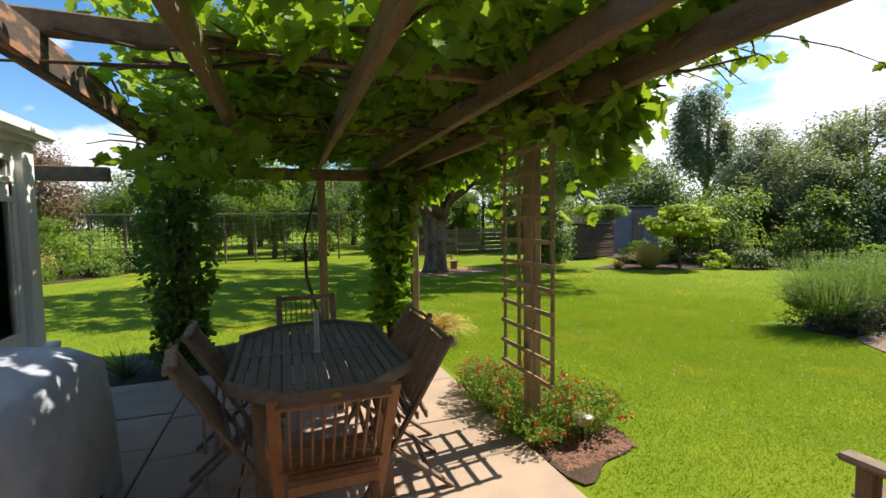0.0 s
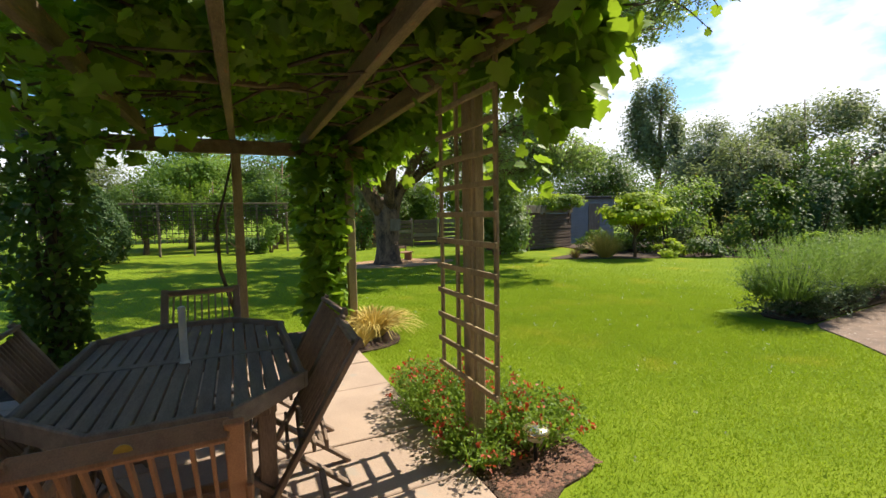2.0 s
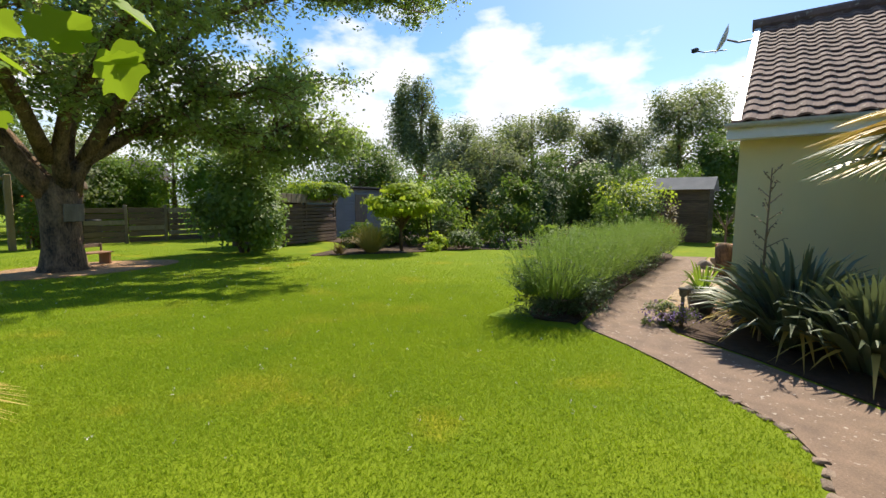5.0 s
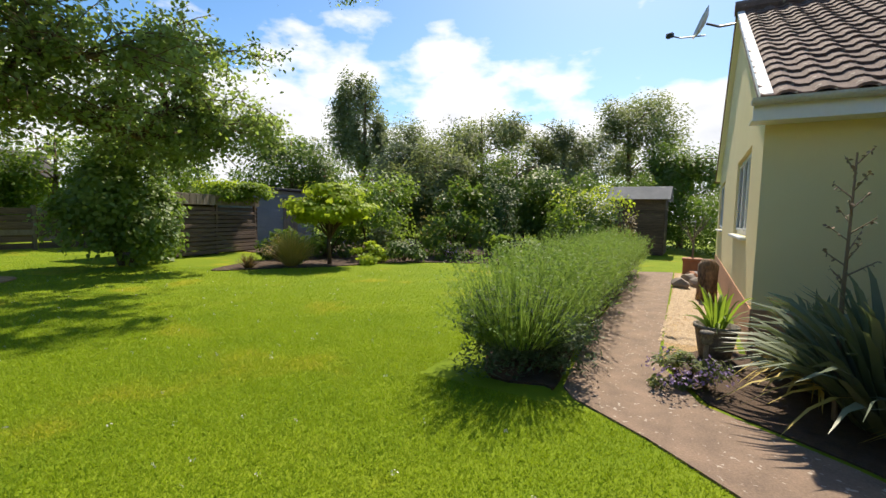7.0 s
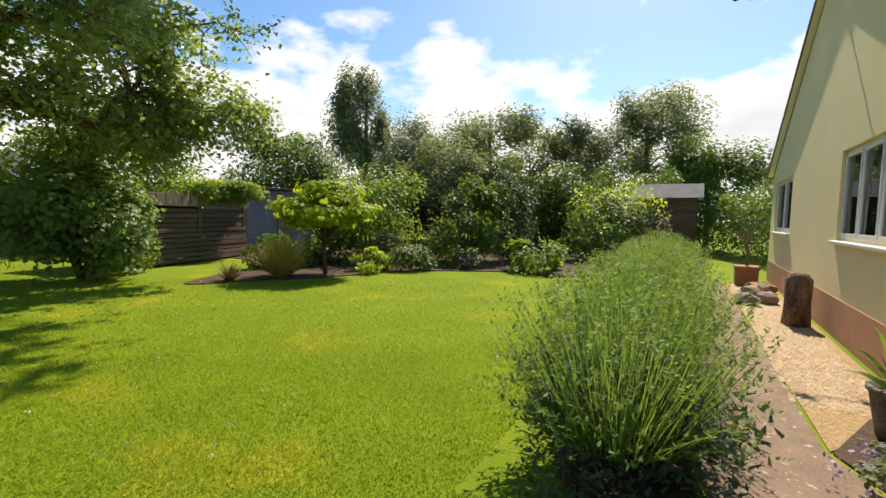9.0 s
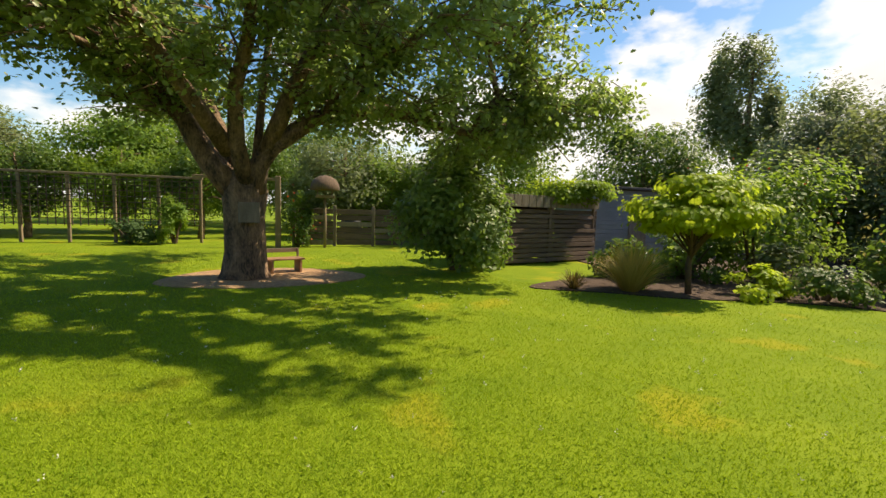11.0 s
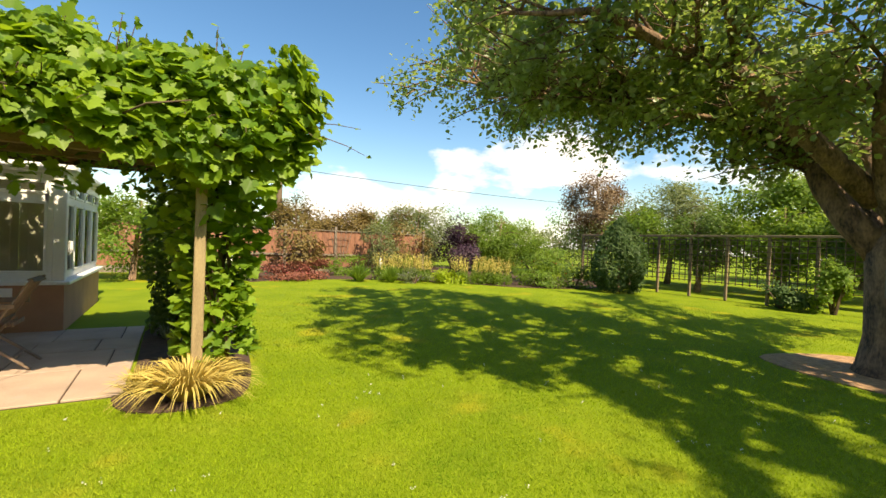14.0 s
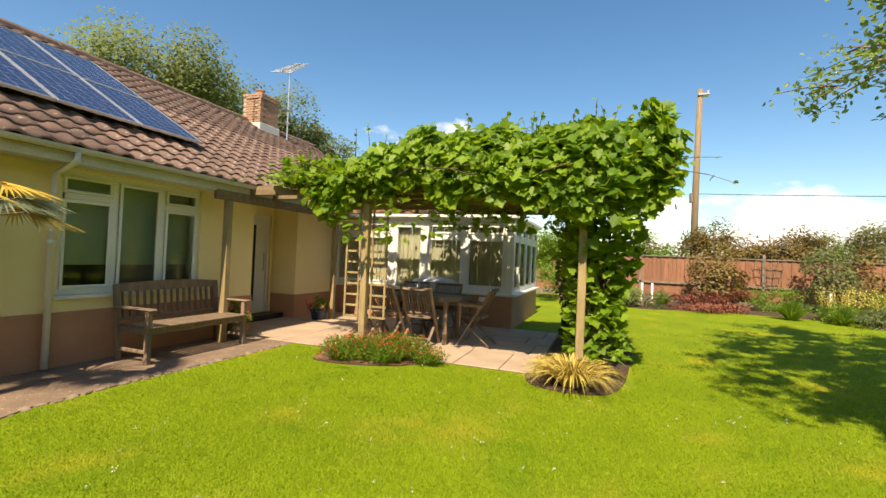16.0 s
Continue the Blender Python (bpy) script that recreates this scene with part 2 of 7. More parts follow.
VINE = leaf_mat("vine_leaf", (0.21, 0.325, 0.03), (0.06, 0.14, 0.014), (0.60, 0.84, 0.05), 0.36, 0.5)
APPLE = leaf_mat("apple_leaf", (0.30, 0.37, 0.15), (0.13, 0.19, 0.065), (0.52, 0.68, 0.14), 0.45, 0.38, gloss=0.5)
DARKLEAF = leaf_mat("dark_shrub_leaf", (0.13, 0.195, 0.045), (0.055, 0.105, 0.022), (0.32, 0.50, 0.06), 0.36, 0.5)
ELDER = leaf_mat("elder_leaf", (0.19, 0.265, 0.075), (0.08, 0.14, 0.032), (0.40, 0.58, 0.08), 0.38, 0.45)
MIDLEAF = leaf_mat("mid_green_leaf", (0.16, 0.25, 0.035), (0.08, 0.15, 0.02), (0.46, 0.65, 0.07), 0.43, 0.55)
LIME = leaf_mat("lime_leaf", (0.36, 0.44, 0.035), (0.22, 0.32, 0.022), (0.72, 0.85, 0.08), 0.48, 0.55)
OLIVE = leaf_mat("far_tree_leaf", (0.22, 0.255, 0.12), (0.115, 0.145, 0.065), (0.42, 0.50, 0.16), 0.45, 0.6)
BLUELEAF = leaf_mat("silver_poplar_leaf", (0.20, 0.24, 0.13), (0.11, 0.14, 0.075), (0.42, 0.50, 0.22), 0.42, 0.6)
LAVG = leaf_mat("lavender_stem", (0.19, 0.30, 0.065), (0.11, 0.19, 0.04), (0.42, 0.6, 0.11), 0.36, 0.65)
LAVF = leaf_mat("lavender_foliage", (0.14, 0.20, 0.11), (0.065, 0.105, 0.055), (0.2, 0.28, 0.1), 0.2, 0.6)
STRAW = leaf_mat("dry_straw", (0.70, 0.55, 0.17), (0.50, 0.40, 0.11), (0.6, 0.45, 0.15), 0.25, 0.6)
REDFL = leaf_mat("red_flower", (0.58, 0.075, 0.025), (0.38, 0.10, 0.04), (0.8, 0.14, 0.05), 0.25, 0.5)
PINKFL = leaf_mat("pink_flower", (0.62, 0.09, 0.16), (0.5, 0.04, 0.08), (0.8, 0.2, 0.25), 0.25, 0.5)
YELFL = leaf_mat("pale_yellow_flower", (0.66, 0.56, 0.16), (0.50, 0.40, 0.10), (0.8, 0.7, 0.25), 0.25, 0.5)
MAUVEFL = leaf_mat("mauve_flower", (0.36, 0.26, 0.50), (0.25, 0.17, 0.38), (0.5, 0.4, 0.6), 0.25, 0.5)
WHITEFL = leaf_mat("white_flower", (0.75, 0.74, 0.68), (0.6, 0.6, 0.52), (0.8, 0.8, 0.7), 0.2, 0.5)
PURPLE = leaf_mat("purple_leaf", (0.075, 0.04, 0.06), (0.035, 0.018, 0.03), (0.18, 0.06, 0.1), 0.22, 0.45)
RUST = leaf_mat("rusty_leaf", (0.30, 0.11, 0.07), (0.17, 0.06, 0.04), (0.4, 0.14, 0.08), 0.25, 0.5)
AUTUMN = leaf_mat("orange_brown_leaf", (0.24, 0.17, 0.055), (0.12, 0.10, 0.03), (0.4, 0.28, 0.08), 0.28, 0.5)
RUST2 = leaf_mat("copper_leaf", (0.26, 0.18, 0.10), (0.14, 0.105, 0.05), (0.3, 0.16, 0.09), 0.28, 0.55)
YUCCA = leaf_mat("yucca_blade", (0.25, 0.29, 0.19), (0.12, 0.155, 0.09), (0.24, 0.3, 0.12), 0.18, 0.45)
PALMY = leaf_mat("yellowed_palm_blade", (0.66, 0.44, 0.07), (0.42, 0.32, 0.06), (0.6, 0.45, 0.12), 0.25, 0.5)
CONIF = leaf_mat("conifer_needle", (0.085, 0.145, 0.04), (0.04, 0.085, 0.022), (0.16, 0.28, 0.06), 0.24, 0.6)


def glass_mat():
    m = bpy.data.materials.new("window_glass")
    m.use_nodes = True
    n, l = m.node_tree.nodes, m.node_tree.links
    t = n.new("ShaderNodeBsdfTransparent")
    t.inputs[0].default_value = (0.86, 0.9, 0.88, 1)
    g = n.new("ShaderNodeBsdfGlossy")
    g.inputs["Roughness"].default_value = 0.02
    f = n.new("ShaderNodeFresnel")
    f.inputs[0].default_value = 1.5
    mx = n.new("ShaderNodeMixShader")
    l.new(f.outputs[0], mx.inputs[0]), l.new(t.outputs[0], mx.inputs[1]), l.new(g.outputs[0], mx.inputs[2])
    l.new(mx.outputs[0], n["Material Output"].inputs[0])
    return m


GLASS = glass_mat()


def sheet_mat():
    """Milky plastic sheet that lets daylight through."""
    m = bpy.data.materials.new("polycarbonate_sheet")
    m.use_nodes = True
    n, l = m.node_tree.nodes, m.node_tree.links
    b = n["Principled BSDF"]
    b.inputs["Base Color"].default_value, b.inputs["Roughness"].default_value = (0.80, 0.82, 0.82, 1), 0.3
    t = n.new("ShaderNodeBsdfTranslucent")
    t.inputs[0].default_value = (0.80, 0.83, 0.83, 1)
    mx = n.new("ShaderNodeMixShader")
    mx.inputs[0].default_value = 0.6
    l.new(b.outputs[0], mx.inputs[1]), l.new(t.outputs[0], mx.inputs[2]), l.new(mx.outputs[0], n["Material Output"].inputs[0])
    return m


POLYROOF = sheet_mat()


# ---- builders ----
def thing(name, label, category, group="", kind="", at=(0, 0, 0), rz=0.0):
    ob = new(name)
    ob.matrix_basis = pose(*at, 0, 0, rz)
    ob.empty_display_size = 0.1
    return tagged(ob, label, category, group, kind)


def link(name, me, material, parent=None, label="", kind=""):
    if material is not None and not me.materials:
        me.materials.append(material)
    ob = new(name, me)
    if parent is not None:
        ob.parent = parent
    return tagged(ob, label, kind=kind)


def part(name, bm, material, parent=None, label="", smooth=False, kind=""):
    me = bpy.data.meshes.new(name)
    bm.to_mesh(me)
    bm.free()
    if smooth:
        me.polygons.foreach_set("use_smooth", [True] * len(me.polygons))
    return link(name, me, material, parent, label, kind)


def solid(*boxes, bevel=0.006, m=None):
    """Bevelled boxes (x0, x1, y0, y1, z0, z1) in one bmesh, turned by m."""
    bm = bmesh.new()
    for x0, x1, y0, y1, z0, z1 in boxes:
        g = bmesh.ops.create_cube(bm, size=1)["verts"]
        for v in g:
            v.co = Vector(((x0 + x1) / 2 + v.co.x * (x1 - x0), (y0 + y1) / 2 + v.co.y * (y1 - y0), (z0 + z1) / 2 + v.co.z * (z1 - z0)))
    if bevel:
        bmesh.ops.bevel(bm, geom=bm.edges[:], offset=bevel, segments=1, affect="EDGES", clamp_overlap=True)
    if m is not None:
        bmesh.ops.transform(bm, matrix=m, verts=bm.verts)
    return bm


def stick(a, b, w, d, bevel=0.004, up=(0, 0, 1)):
    """A squared bar from a to b, w wide and d deep."""
    a, b = Vector(a), Vector(b)
    z = (b - a).normalized()
    u = Vector(up) if abs(z.dot(Vector(up))) < 0.98 else Vector((0, 1, 0))
    x = u.cross(z).normalized()
    y = z.cross(x)
    m = Matrix((x, y, z)).transposed().to_4x4()
    m.translation = (a + b) / 2
    h = (b - a).length / 2
    return solid((-w / 2, w / 2, -d / 2, d / 2, -h, h), bevel=bevel, m=m)


def lathe(profile, n=20, at=(0, 0, 0)):
    """A turned body from (radius, height) pairs."""
    bm = bmesh.new()
    rings = []
    for r, z in profile:
        rings.append([bm.verts.new((at[0] + r * math.cos(2 * math.pi * i / n), at[1] + r * math.sin(2 * math.pi * i / n), at[2] + z)) for i in range(n)])
    for a, b in zip(rings, rings[1:]):
        for i in range(n):
            bm.faces.new((a[i], a[(i + 1) % n], b[(i + 1) % n], b[i]))
    bm.faces.new(rings[0][::-1]), bm.faces.new(rings[-1])
    return bm


def tube(bm, pts, radii, n=8, wob=0.0, rng=random):
    """A bent tapering tube along pts."""
    pts = [Vector(p) for p in pts]
    rings = []
    ref = Vector((0.31, 0.17, 0.93))
    for i, p in enumerate(pts):
        d = (pts[min(i + 1, len(pts) - 1)] - pts[max(i - 1, 0)]).normalized()
        x = ref.cross(d)
        x = x.normalized() if x.length > 0.05 else Vector((1, 0, 0)).cross(d).normalized()
        y = d.cross(x)
        r = radii[i]
        rings.append([bm.verts.new(p + (x * math.cos(2 * math.pi * k / n) + y * math.sin(2 * math.pi * k / n)) * r * (1 + wob * rng.uniform(-1, 1))) for k in range(n)])
    for a, b in zip(rings, rings[1:]):
        for k in range(n):
            bm.faces.new((a[k], a[(k + 1) % n], b[(k + 1) % n], b[k]))
    bm.faces.new(rings[0][::-1]), bm.faces.new(rings[-1])


def arrays_mesh(name, verts, polys):
    """A mesh from numpy arrays: polys is (n, k)."""
    me = bpy.data.meshes.new(name)
    n, k = polys.shape
    me.vertices.add(len(verts))
    me.vertices.foreach_set("co", np.ascontiguousarray(verts, dtype=np.float32).ravel())
    me.loops.add(n * k)
    me.loops.foreach_set("vertex_index", np.ascontiguousarray(polys, dtype=np.int32).ravel())
    me.polygons.add(n)
    me.polygons.foreach_set("loop_start", np.arange(0, n * k, k, dtype=np.int32))
    me.update(calc_edges=True)
    return me


# outlines in the leaf's own plane: x across, y along, z lift
OVAL = np.array([(0, 0, 0), (0.30, 0.32, 0.06), (0.26, 0.68, 0.05), (0, 1, -0.04), (-0.26, 0.68, 0.05), (-0.30, 0.32, 0.06)])
VINE_HALF = [(0.10, -0.05), (0.24, -0.10), (0.34, -0.02), (0.47, 0.05), (0.50, 0.17), (0.60, 0.27), (0.47, 0.33), (0.36, 0.40), (0.48, 0.50), (0.52, 0.66), (0.38, 0.66), (0.27, 0.72), (0.20, 0.86), (0.10, 0.92)]
LOBED = np.array([(0, 0.06, 0)] + [(x, y, 0.30 * x - 0.28 * x * x - 0.06 * y * y) for x, y in VINE_HALF] + [(0, 1.04, -0.10)] + [(-x, y, 0.30 * x - 0.28 * x * x - 0.06 * y * y) for x, y in VINE_HALF[::-1]])
RHOMB = np.array([(0, 0, 0), (0.31, 0.46, 0.05), (0, 1, -0.03), (-0.31, 0.46, 0.05)])
SPEAR = np.array([(0.5, 0, 0), (0.32, 0.6, 0.0), (0, 1, 0), (-0.32, 0.6, 0.0), (-0.5, 0, 0)])


def leaf_cloud(name, pos, size, shape=OVAL, droop=0.5, face=None, spread=0.8, seed=0):
    """One leaf at each place. droop tips them downwards; face: a direction for each that its upper side leans to."""
    rng = np.random.RandomState(seed)
    n = len(pos)
    up = rng.normal(size=(n, 3)) * spread
    up[:, 2] += 1.0
    if face is not None:
        up += face
    up /= np.linalg.norm(up, axis=1)[:, None]
    ax = rng.normal(size=(n, 3))
    ax[:, 2] -= droop
    ax -= up * (ax * up).sum(1)[:, None]
    ax /= np.linalg.norm(ax, axis=1)[:, None] + 1e-9
    sd = np.cross(ax, up)
    s = size * rng.uniform(0.6, 1.25, n)
    v = pos[:, None, :] + s[:, None, None] * (shape[None, :, 0, None] * sd[:, None, :] + shape[None, :, 1, None] * ax[:, None, :] + shape[None, :, 2, None] * up[:, None, :])
    k = len(shape)
    if k % 2 or k < 6:
        return arrays_mesh(name, v.reshape(-1, 3), np.arange(n * k).reshape(n, k))
    h = k // 2                                  # two halves that meet at the midrib
    halves = np.array([list(range(h + 1)), list(range(h, k)) + [0]])
    return arrays_mesh(name, v.reshape(-1, 3), (np.arange(n)[:, None, None] * k + halves[None]).reshape(-1, h + 1))


def blades(name, root, tip, width, seed=0, bend=0.25, rows=3):
    """Strap leaves or stalks from root to tip, bent over by gravity."""
    rng = np.random.RandomState(seed)
    n = len(root)
    d = tip - root
    ln = np.linalg.norm(d, axis=1)
    h = np.stack([-d[:, 1], d[:, 0], np.zeros(n)], 1) + rng.normal(size=(n, 3)) * 0.3 * ln[:, None]
    h /= np.linalg.norm(h, axis=1)[:, None] + 1e-9
    w = np.broadcast_to(np.asarray(width, float), (n,)) * rng.uniform(0.7, 1.3, n)
    vs, ps = [], []
    for i in range(rows + 1):
        f = i / rows
        c = root + d * f
        c[:, 2] += bend * ln * (f - f * f) * 1.6
        ww = w * (1 - f ** 1.6) * 0.5 + 0.0006
        vs += [c - h * ww[:, None], c + h * ww[:, None]]
    v = np.stack(vs, 1)
    k = 2 * (rows + 1)
    base = np.arange(n)[:, None] * k
    for i in range(rows):
        ps.append(base + np.array([2 * i, 2 * i + 1, 2 * i + 3, 2 * i + 2]))
    return arrays_mesh(name, v.reshape(-1, 3), np.concatenate(ps))


def clump_points(rng, n, centre, radii, lumps=16, shell=0.55, floor=None):
    """Places in an uneven crown made of many lumps, thickest near their skins."""
    c = rng.normal(size=(lumps, 3))
    c /= np.linalg.norm(c, axis=1)[:, None]
    c *= (rng.uniform(0.25, 0.92, lumps) ** 0.6)[:, None]
    lr = rng.uniform(0.22, 0.46, lumps)
    k = rng.randint(0, lumps, n)
    d = rng.normal(size=(n, 3))
    d /= np.linalg.norm(d, axis=1)[:, None]
    rad = rng.uniform(shell, 1.12, n) * lr[k]
    p = (c[k] + d * rad[:, None]) * np.array(radii) + np.array(centre)
    if floor is not None:
        p = p[p[:, 2] > floor]
    return p


def shrub(name, label, at, radii, n, size, leaf, seed, category="shrub", group="", lumps=16, flowers=None, shape=OVAL, lift=0.85, stems=5, shell=0.5):
    rng = np.random.RandomState(seed)
    pr = random.Random(seed)
    ob = thing(name, label, category, group, at=(at[0], at[1], 0))
    z = radii[2] * lift
    p = clump_points(rng, n, (0, 0, z), radii, lumps, shell, 0.03)
    link("foliage", leaf_cloud("foliage", p, size, shape, face=(p - np.array((0, 0, z))) / np.array(radii) * 1.1, spread=0.55, seed=seed), leaf, ob)
    bm = bmesh.new()
    for i in range(stems):
        a = pr.uniform(0, 6.28)
        e = Vector((math.cos(a) * radii[0] * 0.5, math.sin(a) * radii[1] * 0.5, z * pr.uniform(0.9, 1.3)))
        tube(bm, [(e.x * 0.12, e.y * 0.12, -0.03), e * 0.45 + Vector((0, 0, 0.05)), e], [0.03 + 0.012 * radii[2], 0.02 + 0.008 * radii[2], 0.008], 6)
    part("stem", bm, TWIG, ob)
    if flowers:
        fm, fn, fs = flowers
        q = clump_points(rng, fn * (3 if fm is LIME else 1), (0, 0, z), [r * 1.04 for r in radii], lumps, 0.95, 0.1)
        if fm is LIME:                          # lime leaves kept to the tops, painting in their sunlit look
            q = q[np.argsort(-(q[:, 2] + rng.normal(0, 0.2 * radii[2], len(q))))[:fn]]
        link("blossom", leaf_cloud("blossom", q, fs, OVAL, spread=1.5, seed=seed + 1), fm, ob, kind="stuff")
    return ob


def tree(name, label, at, height, crown, n, size, leaf, seed, category="tree", group="", trunk=0.18, low=0.3, lumps=22, bark=None):
    rng = np.random.RandomState(seed)
    pr = random.Random(seed)
    ob = thing(name, label, category, group, at=(at[0], at[1], 0))
    cz = height * (1 + low) / 2
    rz = height * (1 - low) / 2
    bm = bmesh.new()
    top = Vector((pr.uniform(-0.4, 0.4), pr.uniform(-0.4, 0.4), height * 0.9))
    tube(bm, [(0, 0, -0.1), (0.05, 0.03, height * low * 0.6), top * 0.6, top], [trunk * 1.25, trunk, trunk * 0.55, 0.02], 8, 0.08, pr)
    for i in range(11):
        f = pr.uniform(0.25, 0.85)
        a = pr.uniform(0, 6.28)
        s = top * f
        e = s + Vector((math.cos(a) * crown[0] * 0.62, math.sin(a) * crown[1] * 0.62, pr.uniform(0.0, 0.35) * rz))
        tube(bm, [s, (s + e) / 2 + Vector((0, 0, 0.12 * rz)), e], [trunk * 0.42 * (1.1 - f), trunk * 0.25, 0.012], 6, 0.05, pr)
    part("trunk", bm, bark or BARK, ob, smooth=True)
    p = clump_points(rng, n, (0, 0, cz), (crown[0], crown[1], rz), lumps, 0.35)
    link("crown", leaf_cloud("crown", p, size, RHOMB, face=(p - np.array((0, 0, cz))) / np.array((crown[0], crown[1], rz)) * 0.8, spread=0.65, seed=seed), leaf, ob)
    return ob


def strappy(name, label, at, r, h, n, width, leaf, seed, category="plant", group="", bend=0.3, z0=0.0, low=0.1, rows=4):
    rng = np.random.RandomState(seed)
    ob = thing(name, label, category, group, at=(at[0], at[1], z0))
    a = rng.uniform(0, 6.28, n)
    k = rng.uniform(0.02, 1, n) ** 0.6
    root = np.stack([np.cos(a) * r * 0.16 * k, np.sin(a) * r * 0.16 * k, np.zeros(n)], 1)
    tip = np.stack([np.cos(a) * r * k, np.sin(a) * r * k, h * (low + (1 - low) * np.sqrt(np.clip(1 - k ** 2 * 0.95, 0, 1))) * rng.uniform(0.7, 1.05, n)], 1)
    link("foliage", blades("foliage", root, tip, width, seed, bend, rows), leaf, ob)
    return ob


# ---- ground ----
def sheet(name, outline, z, material, label, kind="structure", thick=0.0, parent=None):
    bm = bmesh.new()
    f = bm.faces.new([bm.verts.new((x, y, z)) for x, y in outline])
    if f.normal.z < 0:
        f.normal_flip()
    bmesh.ops.triangulate(bm, faces=[f])
    if thick:
        g = bmesh.ops.extrude_face_region(bm, geom=bm.faces[:])
        bmesh.ops.translate(bm, vec=(0, 0, -thick), verts=[v for v in g["geom"] if isinstance(v, bmesh.types.BMVert)])
        bmesh.ops.recalc_face_normals(bm, faces=bm.faces[:])
    return tagged(part(name, bm, material, parent), label, name.split("_")[0], kind=kind)


def smooth_loop(pts, n=6):
    """A closed outline rounded through the given corners."""
    out = []
    k = len(pts)
    for i in range(k):
        p0, p1, p2, p3 = (Vector((*pts[(i + j - 1) % k], 0)) for j in range(4))
        for s in range(n):
            t = s / n
            q = 0.5 * (2 * p1 + (p2 - p0) * t + (2 * p0 - 5 * p1 + 4 * p2 - p3) * t * t + (3 * p1 - p0 - 3 * p2 + p3) * t ** 3)
            out.append((q.x, q.y))
    return out


sheet("ground", [(-600, -600), (600, -600), (600, 600), (-600, 600)], 0, GRASS, "bright green mown lawn with paler dry patches")
PATH_EDGE = [(1.56, 1.68), (4.2, 1.63), (4.8, 1.66), (5.18, 1.80), (5.6, 2.22), (6.0, 2.62), (6.35, 3.02), (6.72, 3.54), (6.9, 3.66), (9, 3.85), (15.6, 4.0)]
sheet("path", PATH_EDGE + [(16.0, 3.25), (8.0, 3.08), (7.1, 2.75), (6.6, 2.05), (5.9, 1.3), (4.4, 0.98), (1.56, 0.98)], 0.014, PATHM, "weathered brown concrete garden path along the house", thick=0.06)
sheet("pavement_by_wall", [(1.56, 0.985), (4.4, 0.985), (5.9, 1.305), (6.0, 0.4), (1.15, 0.4), (1.15, 0.9)], 0.012, PATHM, "concrete strip under the bench beside the wall", thick=0.06)
sheet("bed_house", [(5.95, 1.25), (6.65, 2.0), (7.15, 2.7), (8.0, 3.04), (8.72, 2.7), (8.72, 0.4), (6.0, 0.4)], 0.012, SOIL, "dark planted soil at the house corner", thick=0.05)
sheet("gravel_strip", [(8.02, 3.05), (16.0, 3.22), (16.0, 2.4), (8.7, 2.4)], 0.010, GRAVEL, "golden gravel strip along the gable wall", thick=0.05)
sheet("bed_lavender", smooth_loop([(6.85, 3.8), (6.95, 4.35), (9, 4.7), (15.6, 4.9), (15.7, 4.05), (9, 3.88), (7.0, 3.72)], 4), 0.018, SOIL, "soil strip under the lavender hedge", thick=0.05)
sheet("bed_post", smooth_loop([(1.56, 2.40), (1.9, 2.47), (2.2, 2.56), (2.28, 2.85), (2.15, 3.4), (1.85, 3.85), (1.56, 4.05)], 5), 0.016, SOIL, "small soil bed round the trellis post", thick=0.05)
sheet("bed_vine", smooth_loop([(1.56, 5.25), (2.0, 5.4), (2.12, 5.85), (1.8, 6.3), (0.2, 6.5), (-1.6, 6.5), (-2.0, 5.5), (-1.5, 5.35), (1.0, 5.36)], 5), 0.016, SOIL, "narrow soil bed under the vine posts", thick=0.05)
sheet("bed_shrubs", smooth_loop([(9.3, 11.8), (10.4, 11.1), (11.5, 10.4), (13.4, 9.6), (14.7, 7.7), (14.6, 6.4), (17, 5.6), (23, 7), (23, 17), (13.3, 16), (13.2, 12.8), (11, 12.6)], 5), 0.02, SOIL, "dark soil bed under the shrubs", thick=0.05)
sheet("bed_border", smooth_loop([(-16, 5.5), (-9.0, 6.6), (-9.4, 9.5), (-9.0, 12.3), (-7.2, 14.8), (-5.6, 16.2), (-4.9, 19), (-8, 22), (-17, 20)], 5), 0.02, SOIL, "flower border soil in front of the fence", thick=0.05)
sheet("bed_tree", smooth_loop([(3.2, 12.9), (4.6, 12.3), (6.2, 12.8), (6.6, 13.6), (5.4, 14.5), (3.8, 14.3)], 5), 0.014, BARKCHIP, "worn bark-chip ring round the apple tree", thick=0.05)

# ---- house ----
EAVE, SLOPE = 2.42, 0.577


def wall(name, parent, axis, at, thick, lo, hi, top, holes, material, base=0.0, label=""):
    """A wall along x or y whose outer face lies at `at`, with rectangular holes (a0, a1, z0, z1) right through it."""
    cuts = sorted({lo, hi, *(h[0] for h in holes), *(h[1] for h in holes)})
    zs = sorted({base, top, *(h[2] for h in holes), *(h[3] for h in holes)})
    bxs = []
    for a0, a1 in zip(cuts, cuts[1:]):
        for z0, z1 in zip(zs, zs[1:]):
            am, zm = (a0 + a1) / 2, (z0 + z1) / 2
            if base <= zm <= top and not any(h[0] < am < h[1] and h[2] < zm < h[3] for h in holes):
                bxs.append((a0, a1, *sorted((at, at - thick)), z0, z1) if axis == "x" else (*sorted((at, at - thick)), a0, a1, z0, z1))
    bm = solid(*bxs, bevel=0)
    bmesh.ops.remove_doubles(bm, verts=bm.verts, dist=0.0005)
    return part(name, bm, material, parent, label)


